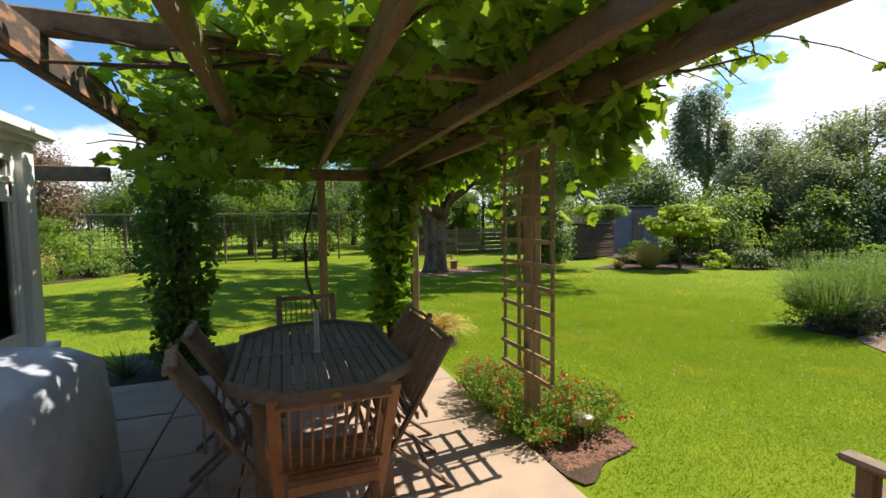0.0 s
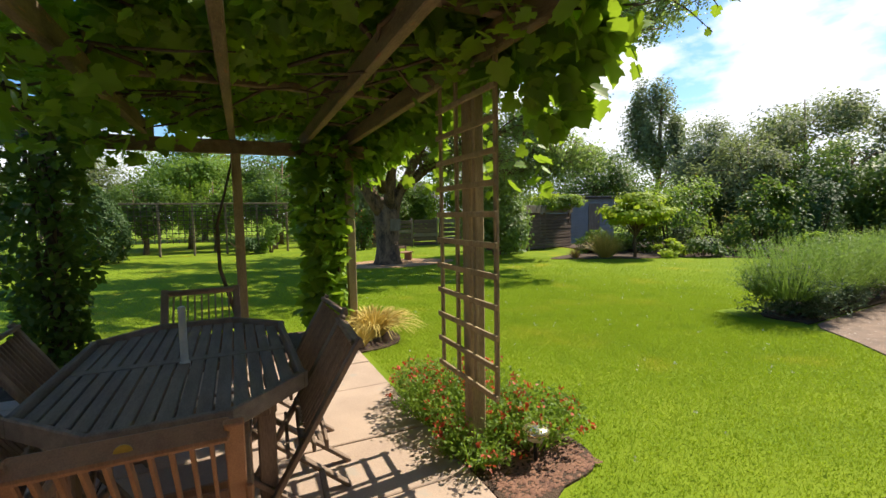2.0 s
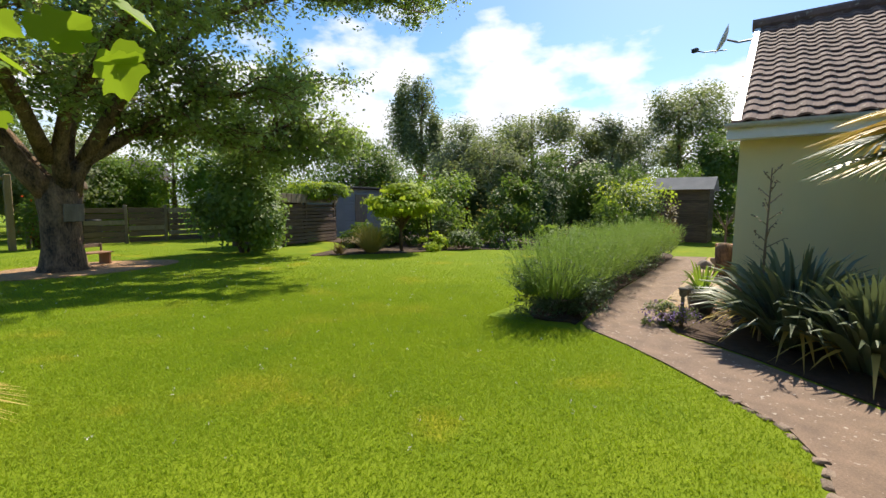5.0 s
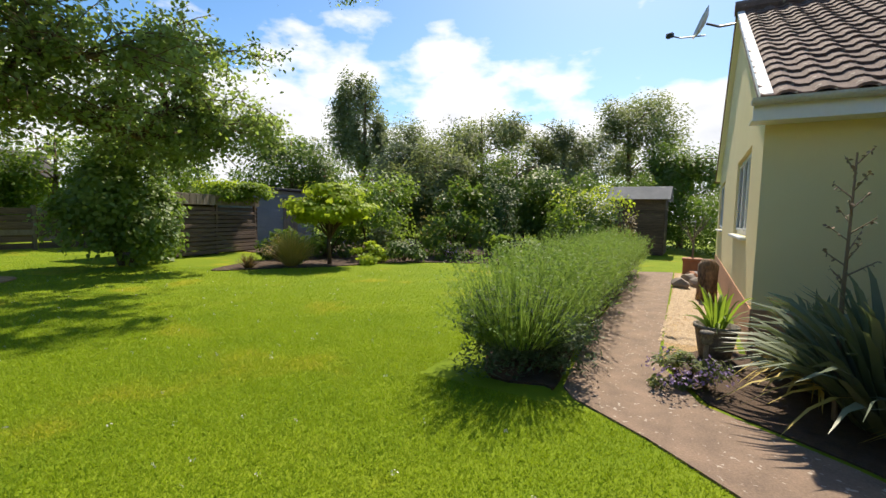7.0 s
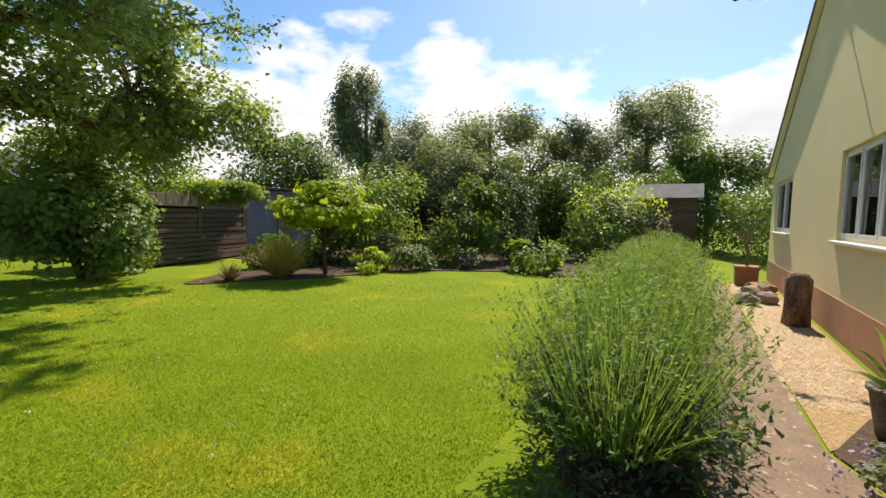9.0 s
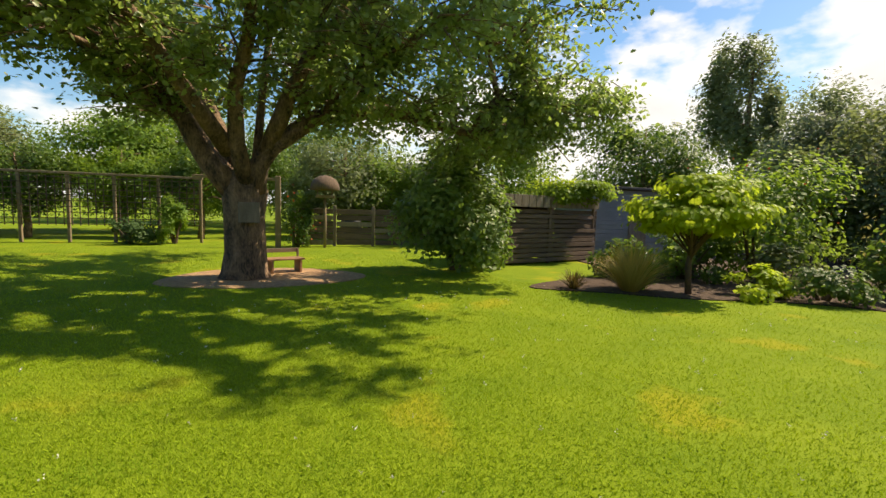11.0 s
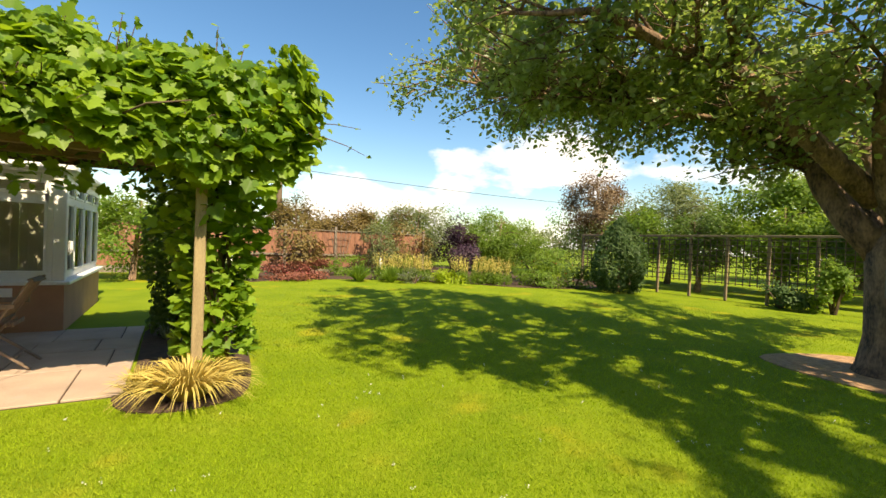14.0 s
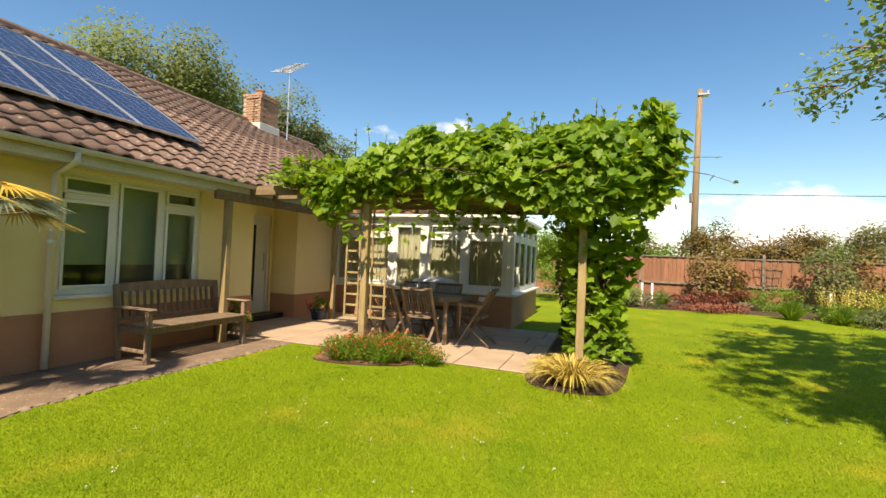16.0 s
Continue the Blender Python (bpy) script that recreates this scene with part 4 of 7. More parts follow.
beam((-1.45, 5.9, 2.19), (1.95, 5.9, 2.19), 0.07, 0.14)
beam((-1.2, 0.82, 2.19), (2.3, 0.82, 2.19), 0.07, 0.14)
beam((1.63, 0.55, 2.33), (1.63, 6.3, 2.33), 0.06, 0.145, "rafter")
beam((1.12, 0.6, 2.33), (1.16, 6.2, 2.33), 0.06, 0.14, "rafter")
beam((0.34, 0.6, 2.33), (0.42, 6.2, 2.33), 0.06, 0.14, "rafter")
beam((-0.36, 0.6, 2.33), (-0.34, 6.2, 2.33), 0.06, 0.14, "rafter")
beam((-0.97, 0.5, 2.33), (-1.02, 6.2, 2.33), 0.075, 0.16, "rafter", FLAKE)
beam((-1.9, 2.55, 2.45), (1.95, 2.62, 2.45), 0.07, 0.10, "batten")
beam((-1.1, 4.3, 2.43), (1.95, 4.3, 2.43), 0.05, 0.06, "batten")
beam((-3.2, 5.78, 2.14), (-1.72, 5.82, 2.14), 0.09, 0.15, "beam")


def trellis(name, label, origin, width, height, cols, rows, rz, bar=0.03, material=TIMBER, thick=0.016):
    """A square lattice: uprights on one face, cross bars on the other."""
    ob = link(name, bpy.data.meshes.new(name), None, pergola, label)
    ob.matrix_basis = pose(*origin, 0, 0, rz)
    for i in range(cols):
        x = width * i / (cols - 1)
        part("upright", solid((x - bar / 2, x + bar / 2, 0, thick, 0, height), bevel=0.002), material, ob)
    for j in range(rows):
        z = 0.012 + (height - 0.024) * j / (rows - 1)
        part("crossbar", solid((-bar / 2 - 0.01, width + bar / 2 + 0.01, thick, thick * 2, z - bar / 2, z + bar / 2), bevel=0.002), material, ob)
    return ob


trellis("trellis_panel", "narrow square wooden trellis fixed to a pergola post", (1.585, 2.60, 0.50), 0.64, 1.74, 4, 12, 90)

vine = thing("grapevine", "sunlit grapevine with broad lobed leaves over the pergola", "vine")
rng = np.random.RandomState(11)


def roof_height(x, y):
    """The uneven top of the vine."""
    return 2.74 + 0.07 * np.sin(2.1 * y + 0.6) + 0.10 * np.sin(3.7 * x + 1.7 * y) + 0.115 * np.clip(y - 2.6, -1.5, 2.6) + 0.06 * np.sin(7 * y + 3 * x) + 0.05 * np.sin(11 * y - 5 * x)


def spray(n, x0, x1, y0, y1):
    x, y = rng.uniform(x0, x1, n), rng.uniform(y0, y1, n)
    return x, y


x, y = spray(9500, -1.05, 1.86, 1.55, 6.6)
edge = ((x < -0.55) & (y < 2.9)) | ((x < 0.8) & (y < 3.3) & (rng.uniform(0, 1, len(x)) < 0.5))
x, y = x[~edge], y[~edge]
keep = (x > -0.25) | (rng.uniform(0, 1, len(x)) < 0.42)      # thinner over the conservatory side
x, y = x[keep], y[keep]
top = np.stack([x, y, np.maximum(roof_height(x, y) - np.abs(rng.normal(0, 0.13, len(x))), 2.42)], 1)
x, y = spray(6800, -1.0, 1.95, 2.35, 6.4)
thin = (y < 3.4) & (x < 0.9 - 0.5 * (y - 2.35))
x, y = x[~thin], y[~thin]
keep = (x > -0.2) | (rng.uniform(0, 1, len(x)) < 0.25)
x, y = x[keep], y[keep]
under = np.stack([x, y, 2.44 + 0.2 * rng.uniform(0, 1, len(x))], 1)
n = 3500                                       # the curtain along the sunny edge
y = rng.uniform(1.35, 6.75, n)
dz = rng.uniform(0, 1, n)
drop = 0.52 + 0.09 * np.sin(3.1 * y + 1) + 0.07 * np.sin(8 * y) + 0.14 * np.clip(y - 2.4, 0, 3.5)
front = np.stack([1.76 + 0.11 * np.clip(y - 2.8, 0, 1.1) + 0.14 * np.sin(dz * 3.0) + rng.normal(0, 0.08, n), y, roof_height(1.9, y) - dz * drop - 0.02], 1)
n = 2100                                       # the far end
x = rng.uniform(-1.25, 2.15, n)
dz = rng.uniform(0, 1, n)
back = np.stack([x, 6.42 + 0.20 * np.sin(dz * 3) + rng.normal(0, 0.09, n) + 0.06 * np.clip(x - 0.6, 0, 1.5), roof_height(x, 6.3) - dz * (0.5 + 0.15 * np.sin(5 * x) + 0.35 * np.clip(x - 0.8, 0, 1.2))], 1)
n = 330                                        # hanging inside near the left rear
x = np.clip(rng.normal(-0.62, 0.26, n), -0.98, 0.2)
inner = np.stack([x, rng.uniform(3.1, 5.8, n), 2.45 - 0.55 * rng.uniform(0, 1, n) ** 1.6], 1)
n = 170
y = rng.uniform(2.7, 4.2, n)
shootside = np.stack([1.98 + 0.12 * np.sin(9 * y) + rng.normal(0, 0.06, n), y, 2.55 - 0.95 * rng.uniform(0, 1, n) ** 1.5], 1)
n = 130
hang = np.stack([rng.uniform(1.3, 1.8, n), rng.uniform(1.9, 3.3, n), 2.44 - 0.34 * rng.uniform(0, 1, n)], 1)
n = 200
nearedge = np.stack([rng.uniform(1.4, 1.85, n), rng.uniform(1.4, 2.6, n), 2.78 - 0.40 * rng.uniform(0, 1, n) ** 1.4], 1)


def column(n, cx, cy, rx, ry, z0, z1):
    a = rng.uniform(0, 6.28, n)
    k = np.sqrt(rng.uniform(0.1, 1, n))
    z = rng.uniform(z0, z1, n)
    w = 0.65 + 0.35 * np.sin(2.2 * z + cx) ** 2 + 0.35 * np.clip(z - 1.2, 0, 1)
    return np.stack([cx + np.cos(a) * rx * k * w, cy + np.sin(a) * ry * k * w, z], 1)


col_r = column(1250, 1.34, 6.04, 0.34, 0.46, 0.28, 2.3)
sparse = (front[:, 1] < 2.7) & (rng.uniform(0, 1, len(front)) < 0.35)
front = front[~sparse]
front = front[(front[:, 1] > 2.15) | (front[:, 2] > 2.48)]
nearedge = nearedge[nearedge[:, 2] > 2.52]
pos = np.concatenate([top, under, front, back, inner, shootside, hang, nearedge, col_r])
face = np.zeros_like(pos)
k0 = len(top) + len(under)
face[k0:k0 + len(front)] = (1.3, 0, 0.1)
face[k0 + len(front):k0 + len(front) + len(back)] = (0.2, 1.2, 0.1)
small = (rng.uniform(0, 1, len(pos)) < 0.45) | (pos[:, 0] > 1.9) & (pos[:, 1] < 4.2) & (pos[:, 2] < 2.4)        # young leaves among the full-grown ones
link("foliage", leaf_cloud("foliage", pos[~small], 0.132, LOBED, droop=0.9, face=face[~small], spread=0.6, seed=4), VINE, vine)
link("small_foliage", leaf_cloud("small_foliage", pos[small], 0.095, LOBED, droop=0.9, face=face[small] * 0.7, spread=0.8, seed=14), VINE, vine)
dark = column(3400, -1.10, 5.68, 0.40, 0.40, 0.12, 2.4)
ivy = thing("climber", "dark leafy climber smothering a pergola post", "climber")
link("foliage", leaf_cloud("foliage", dark, 0.085, OVAL, droop=0.8, spread=0.9, seed=5), DARKLEAF, ivy)
pr = random.Random(8)
bm = bmesh.new()
for i in range(5):
    pts = [(-1.1 + 0.12 * math.sin(i * 1.7 + k), 5.75 + 0.12 * math.cos(i * 2.1 + k), k * 0.48) for k in range(6)]
    tube(bm, pts, [0.03, 0.028, 0.024, 0.022, 0.018, 0.012], 6, 0.1, pr)
part("stem", bm, TWIG, ivy)
bm = bmesh.new()
for i in range(6):                             # twisted trunks at the posts
    cx, cy = ((1.38, 6.05), (0.34, 5.98))[i % 2 if i < 3 else 0]
    pts = [(cx + 0.13 * math.sin(i * 1.9 + k * 1.1), cy + 0.13 * math.cos(i * 2.3 + k * 0.9), 0.0 + k * 0.46) for k in range(6)]
    tube(bm, pts, [0.026, 0.022, 0.019, 0.017, 0.014, 0.01], 6, 0.12, pr)
for i in range(70):                            # old wood lying over the rafters
    p = Vector((pr.uniform(-0.9, 1.8), pr.uniform(2.2, 6.0), pr.uniform(2.38, 2.5)))
    pts = [p]
    a = pr.uniform(0, 6.28)
    for k in range(4):
        a += pr.uniform(-0.6, 0.6)
        p = p + Vector((math.cos(a) * 0.3, math.sin(a) * 0.3, pr.uniform(-0.07, 0.07)))
        pts.append(p)
    tube(bm, pts, [0.014, 0.012, 0.01, 0.008, 0.005], 5, 0.1, pr)
part("stem", bm, TWIG, vine, smooth=True, kind="stuff")
bm = bmesh.new()
shoot_leaves = []
for i in range(190):                            # shoots that stick out of the top and edges
    y = pr.uniform(1.4, 6.7)
    x = pr.uniform(-0.8, 2.0)
    p = Vector((x, y, float(roof_height(x, y)) - 0.08))
    d = Vector((pr.uniform(-0.15, 0.25), pr.uniform(-0.25, 0.25), 1.0))
    if i % 4 == 0:
        p = Vector((2.0, y, 2.45))
        d = Vector((0.9, pr.uniform(-0.5, 0.5), pr.uniform(-0.2, 0.5)))
    ln = pr.uniform(0.2, 0.5)
    if i < 4:                                  # the longest reach out over the lawn
        p, d, ln = Vector((1.95, (1.75, 2.2, 6.4, 6.55)[i], 2.45)), Vector(((1, -0.35, 0.05), (1, 0.1, 0.15), (0.4, 1, 0.3), (0.2, 1, 0.0))[i]), 0.75
    pts = [p + d * ln * f + Vector((0, 0, -0.25 * ln * f * f)) for f in (0, 0.35, 0.7, 1)]
    tube(bm, pts, [0.006, 0.005, 0.004, 0.002], 4)
    for f in (0.45, 0.75, 0.98):
        q = p + d * ln * f + Vector((0, 0, -0.25 * ln * f * f))
        shoot_leaves.append((q.x, q.y, q.z))
part("shoot", bm, TWIG, vine, kind="stuff")
link("young_foliage", leaf_cloud("young_foliage", np.array(shoot_leaves), 0.062, LOBED, droop=0.6, seed=9), VINE, vine)


# ---- patio furniture ----
def folding_chair(name, label, at, rz, arms, wood, badge=False):
    ob = thing(name, label, "chair", "chairs round the table", at=at, rz=rz)
    top, foot = Vector((0, -0.30, 0.91)), Vector((0, 0.24, 0.0))
    for s in (-1, 1):
        o = Vector((s * 0.235, 0, 0))
        part("leg", stick(top + o, foot + o, 0.022, 0.05, up=(1, 0, 0)), wood, ob)
        o = Vector((s * 0.205, 0, 0))
        part("leg", stick(Vector((0, -0.30, 0)) + o, Vector((0, 0.22, 0.43)) + o, 0.022, 0.045, up=(1, 0, 0)), wood, ob)
    for z in (0.12,):
        y = -0.30 + 0.52 * z / 0.43
        part("stretcher", stick((-0.2, y, z), (0.2, y, z), 0.03, 0.02), wood, ob)
    for i in range(8):
        y = -0.15 + i * 0.053
        part("seat_slat", stick((-0.195, y, 0.44 + 0.012 * abs(i - 3.5) / 3.5), (0.195, y, 0.44 + 0.012 * abs(i - 3.5) / 3.5), 0.044, 0.015, 0.003, up=(0, 1, 0)), wood, ob)

    def on(z):
        f = (0.91 - z) / 0.91
        return top.lerp(foot, f)
    part("top_rail", stick(on(0.885) + Vector((-0.225, 0, 0)), on(0.885) + Vector((0.225, 0, 0)), 0.07, 0.022, 0.006, up=on(1) - on(0.5)), wood, ob)
    part("low_rail", stick(on(0.50) + Vector((-0.225, 0, 0)), on(0.50) + Vector((0.225, 0, 0)), 0.045, 0.02, 0.004, up=on(1) - on(0.5)), wood, ob)
    for i in range(9):
        x = -0.18 + i * 0.045
        part("back_slat", stick(on(0.515) + Vector((x, 0, 0)), on(0.86) + Vector((x, 0, 0)), 0.027, 0.01, 0.002, up=(1, 0, 0)), wood, ob)
    if arms:
        for s in (-1, 1):
            part("arm", stick((s * 0.265, -0.18, 0.64), (s * 0.265, 0.25, 0.655), 0.05, 0.022, 0.006, up=(1, 0, 0)), wood, ob)
            part("arm_post", stick((s * 0.265, 0.19, 0.30), (s * 0.265, 0.19, 0.645), 0.03, 0.03), wood, ob)
    if badge:
        part("badge", lathe([(0.02, 0), (0.02, 0.003), (0.014, 0.005)], 14), BRASS, ob, "round brass badge").matrix_basis = Matrix.Translation(on(0.885) + Vector((0.0, -0.014, 0.0))) @ pose(0, 0, 0, 90)
    return ob


folding_chair("folding_chair", "oiled teak folding armchair with slatted back at the table's end", (0.14, 2.24, 0.022), 0, True, TEAK_RED, True)
folding_chair("folding_chair", "weathered teak folding armchair at the far table end", (0.15, 4.18, 0.022), 180, True, TEAK_OLD)
left_chair = folding_chair("folding_chair", "weathered teak folding chair pulled up to the table", (-0.32, 2.83, 0.022), -80, False, TEAK_OLD)
copy_thing(left_chair, pose(-0.34, 3.44, 0.022, 0, 0, -86))
copy_thing(left_chair, pose(0.58, 2.80, 0.022, 0, 0, 86))
copy_thing(left_chair, pose(0.64, 3.42, 0.022, 0, 0, 92))

table = thing("patio_table", "dark weathered teak extending table with clipped corners", "table", at=(0.15, 3.20, 0.022))
TW, TL, TC = 0.52, 0.83, 0.30                  # half width, half length, corner cut


def half_len(x):
    return TL if abs(x) < TW - TC else TL - (abs(x) - (TW - TC)) * 1.0


N = 15
for i in range(N):
    x0 = -TW + 0.06 + i * (2 * TW - 0.12) / N
    x1 = x0 + (2 * TW - 0.12) / N - 0.009
    l = min(half_len(x0), half_len(x1)) - 0.07
    for y0, y1 in ((-l, -0.035), (0.035, l)):
        part("tabletop_slat", solid((x0, x1, y0, y1, 0.712, 0.735), bevel=0.003), TEAK_TOP, table)
ring = [(TW, TL - TC), (TW - TC, TL), (-TW + TC, TL), (-TW, TL - TC), (-TW, -TL + TC), (-TW + TC, -TL), (TW - TC, -TL), (TW, -TL + TC)]
for i in range(8):
    a, b = Vector((*ring[i], 0.724)), Vector((*ring[(i + 1) % 8], 0.724))
    inw = -((a + b) / 2 - Vector((0, 0, 0.724))).normalized() * 0.035
    part("tabletop_rim", stick(a + inw, b + inw, 0.075, 0.026, 0.005, up=(b - a).cross(Vector((0, 0, 1)))), TEAK_TOP, table)
part("tabletop_rail", solid((-TW + 0.06, TW - 0.06, -0.035, 0.035, 0.708, 0.737)), TEAK_TOP, table)
for sx in (-1, 1):
    part("apron", solid((sx * 0.36 - 0.012, sx * 0.36 + 0.012, -0.6, 0.6, 0.63, 0.71)), TEAK_OLD, table)
    part("apron", solid((-0.348, 0.348, sx * 0.6 - 0.012, sx * 0.6 + 0.012, 0.63, 0.71)), TEAK_OLD, table)
    for sy in (-1, 1):
        part("leg", solid((sx * 0.33 - 0.035, sx * 0.33 + 0.035, sy * 0.57 - 0.035, sy * 0.57 + 0.035, 0, 0.71), bevel=0.006), TEAK_OLD, table)
stub = thing("parasol_pole", "short grey parasol pole standing in the table", "parasol pole", at=(0.15, 3.15, 0.757))
part("pole", lathe([(0.024, -0.03), (0.024, 0.004), (0.017, 0.006), (0.017, 0.27), (0.013, 0.275)], 14), GUTTER, stub)

bq = thing("covered_barbecue", "barbecue under a grey weather cover", "barbecue cover", at=(-1.42, 2.83, 0.022))
bm = bmesh.new()
bmesh.ops.create_cube(bm, size=1)
bmesh.ops.subdivide_edges(bm, edges=bm.edges[:], cuts=11, use_grid_fill=True)
for v in bm.verts:
    p = v.co.copy()
    d = Vector((p.x * 2, p.y * 2, max(p.z, 0) * 2))
    rnd = 1 - 0.12 * max(0, d.length - 1.0)
    z01 = p.z + 0.5
    fold = noise.noise(Vector((p.x * 7, p.y * 7, p.z * 1.6))) * 0.10
    v.co = Vector((p.x * 0.80 * rnd * (1 + fold + 0.07 * (1 - z01)), p.y * 1.0 * rnd * (1 + fold), z01 * (0.97 - 0.10 * (2 * p.x) ** 2 - 0.08 * (2 * p.y) ** 2) + noise.noise(p * 5) * 0.02 * z01))
part("cover", bm, COVER, bq, smooth=True)
bm = bmesh.new()
tube(bm, [(0.42 * math.cos(a) * (1.05 if abs(math.cos(a)) > 0.7 else 1), 0.51 * math.sin(a), 0.12 + 0.01 * math.sin(5 * a)) for a in [i * math.pi / 12 for i in range(25)]], [0.009] * 25, 6)
part("drawcord", bm, BLACKPL, bq)

bench = thing("garden_bench", "brown slatted wooden garden bench against the wall", "bench", at=(2.74, 0.90, 0.014))
for s in (-1, 1):
    part("leg", solid((s * 0.72 - 0.03, s * 0.72 + 0.03, 0.24, 0.30, 0, 0.62), bevel=0.006), TEAK_OLD, bench)
    part("leg", stick((s * 0.72, -0.22, 0), (s * 0.72, -0.32, 0.90), 0.055, 0.06, 0.006), TEAK_OLD, bench)
    part("arm", solid((s * 0.72 - 0.045, s * 0.72 + 0.045, -0.30, 0.36, 0.62, 0.65), bevel=0.012), TEAK_OLD, bench)
    part("side_rail", solid((s * 0.72 - 0.02, s * 0.72 + 0.02, -0.22, 0.24, 0.34, 0.41)), TEAK_OLD, bench)
    part("low_rail", solid((s * 0.72 - 0.018, s * 0.72 + 0.018, -0.22, 0.24, 0.12, 0.16)), TEAK_OLD, bench)
for i in range(6):
    y = -0.22 + i * 0.095
    part("seat_slat", solid((-0.72, 0.72, y, y + 0.07, 0.415, 0.437), bevel=0.004), TEAK_OLD, bench)
part("front_rail", solid((-0.69, 0.69, 0.25, 0.28, 0.34, 0.41)), TEAK_OLD, bench)
part("back_rail", stick((-0.70, -0.268, 0.48), (0.70, -0.268, 0.48), 0.06, 0.03, 0.005), TEAK_OLD, bench)
bm = bmesh.new()
N = 24
lo, hi = [], []
for i in range(N + 1):                         # gently arched top rail
    x = -0.72 + 1.44 * i / N
    lo.append(x)
vv = []
for x in lo:
    zt = 0.90 + 0.035 * max(0.0, math.cos(x / 0.72 * 1.45))
    vv.append([bm.verts.new((x, y, z)) for y, z in ((-0.335, 0.815), (-0.295, 0.81), (-0.30, zt), (-0.34, zt))])
for a, b in zip(vv, vv[1:]):
    for k in range(4):
        bm.faces.new((a[k], b[k], b[(k + 1) % 4], a[(k + 1) % 4]))
bm.faces.new(vv[0]), bm.faces.new(vv[-1][::-1])
part("top_rail", bm, TEAK_OLD, bench)
for i in range(15):
    x = -0.65 + i * 1.30 / 14
    part("back_slat", stick((x, -0.272, 0.50), (x, -0.312, 0.83), 0.045, 0.014, 0.003, up=(1, 0, 0)), TEAK_OLD, bench)


def pot_plant(name, label, at, r, h, potmat, leaf, seed, flower=None, fr=0.24, fh=0.28, n=420, size=0.06):
    ob = thing(name, label, "potted plant", at=at)
    part("pot", lathe([(r * 0.72, 0), (r * 0.86, h * 0.5), (r, h * 0.88), (r * 1.06, h * 0.9), (r * 1.06, h), (r * 0.92, h), (r * 0.88, h * 0.86)], 22), potmat, ob, smooth=True)
    part("soil", lathe([(r * 0.88, h * 0.80), (r * 0.88, h * 0.86)], 16), SOIL, ob)
    g = np.random.RandomState(seed)
    p = clump_points(g, n, (0, 0, h + fh * 0.4), (fr, fr, fh * 0.75), 9, 0.4, h * 0.85)
    link("foliage", leaf_cloud("foliage", p, size, OVAL, seed=seed), leaf, ob)
    if flower:
        q = clump_points(g, 90, (0, 0, h + fh * 0.55), (fr, fr, fh * 0.75), 9, 0.95, h)
        link("blossom", leaf_cloud("blossom", q, 0.045, OVAL, spread=1.6, seed=seed + 1), flower, ob)
    return ob


pot_plant("geranium_pot", "pink geranium in a dark pot beside the bench", (1.72, 0.72, 0.014), 0.16, 0.28, GREYPOT, MIDLEAF, 31, PINKFL)
pot_plant("geranium_pot", "pink flowers in a blue glazed pot by the wall", (-0.55, 0.62, 0.022), 0.17, 0.22, BLUEPOT, MIDLEAF, 32, PINKFL, 0.22, 0.2)

# ---- bed at the trellis post ----
rng = np.random.RandomState(21)


def flower_bush(at, rx, ry, h, n, seed, nf):
    ob = thing("flowering_bush", "low wispy bush with small red flowers", "flowering bush", "red flowers round the post", at=(at[0], at[1], 0.012))
    g = np.random.RandomState(seed)
    a, k = g.uniform(0, 6.28, n), np.sqrt(g.uniform(0, 1, n))
    root = np.stack([np.cos(a) * rx * 0.45 * k, np.sin(a) * ry * 0.45 * k, np.zeros(n)], 1)
    tip = np.stack([np.cos(a) * rx * k, np.sin(a) * ry * k, h * (0.5 + 0.5 * np.sqrt(1 - k ** 2)) * g.uniform(0.6, 1.1, n)], 1)
    link("stem_growth", blades("stem_growth", root, tip, 0.006, seed, 0.15, 3), MIDLEAF, ob)
    q = np.concatenate([root + (tip - root) * f for f in g.uniform(0.25, 1.0, 7)])
    q += g.normal(0, 0.014, q.shape)
    q[:, 2] = np.abs(q[:, 2]) + 0.02
    link("foliage", leaf_cloud("foliage", q, 0.026, OVAL, seed=seed), MIDLEAF, ob)
    pick = tip[g.choice(n, nf, replace=False)]
    f = np.repeat(pick, 5, 0) + g.normal(0, 0.012, (nf * 5, 3))
    link("blossom", leaf_cloud("blossom", f, 0.028, OVAL, spread=1.4, seed=seed + 3), REDFL, ob)


flower_bush((1.90, 3.38), 0.42, 0.52, 0.36, 420, 41, 70)
flower_bush((1.62, 3.55), 0.30, 0.50, 0.34, 380, 42, 60)
flower_bush((2.05, 2.95), 0.36, 0.36, 0.30, 320, 43, 50)
flower_bush((1.62, 2.95), 0.26, 0.34, 0.24, 240, 44, 26)
flower_bush((1.74, 4.0), 0.24, 0.3, 0.22, 160, 45, 18)
lamp = thing("solar_light", "small solar light with a steel cap in the bed", "garden light", at=(1.92, 2.74, 0.0))
part("stake", lathe([(0.012, -0.05), (0.012, 0.13), (0.02, 0.14)], 10), BLACKPL, lamp)
part("globe", lathe([(0.02, 0.13), (0.05, 0.145), (0.055, 0.17), (0.05, 0.185)], 18), WHITEFL, lamp, smooth=True)
part("cap", lathe([(0.03, 0.182), (0.080, 0.185), (0.082, 0.2), (0.062, 0.215), (0.02, 0.222), (0.005, 0.223)], 22), LAMPCAP, lamp, "steel cap", smooth=True)
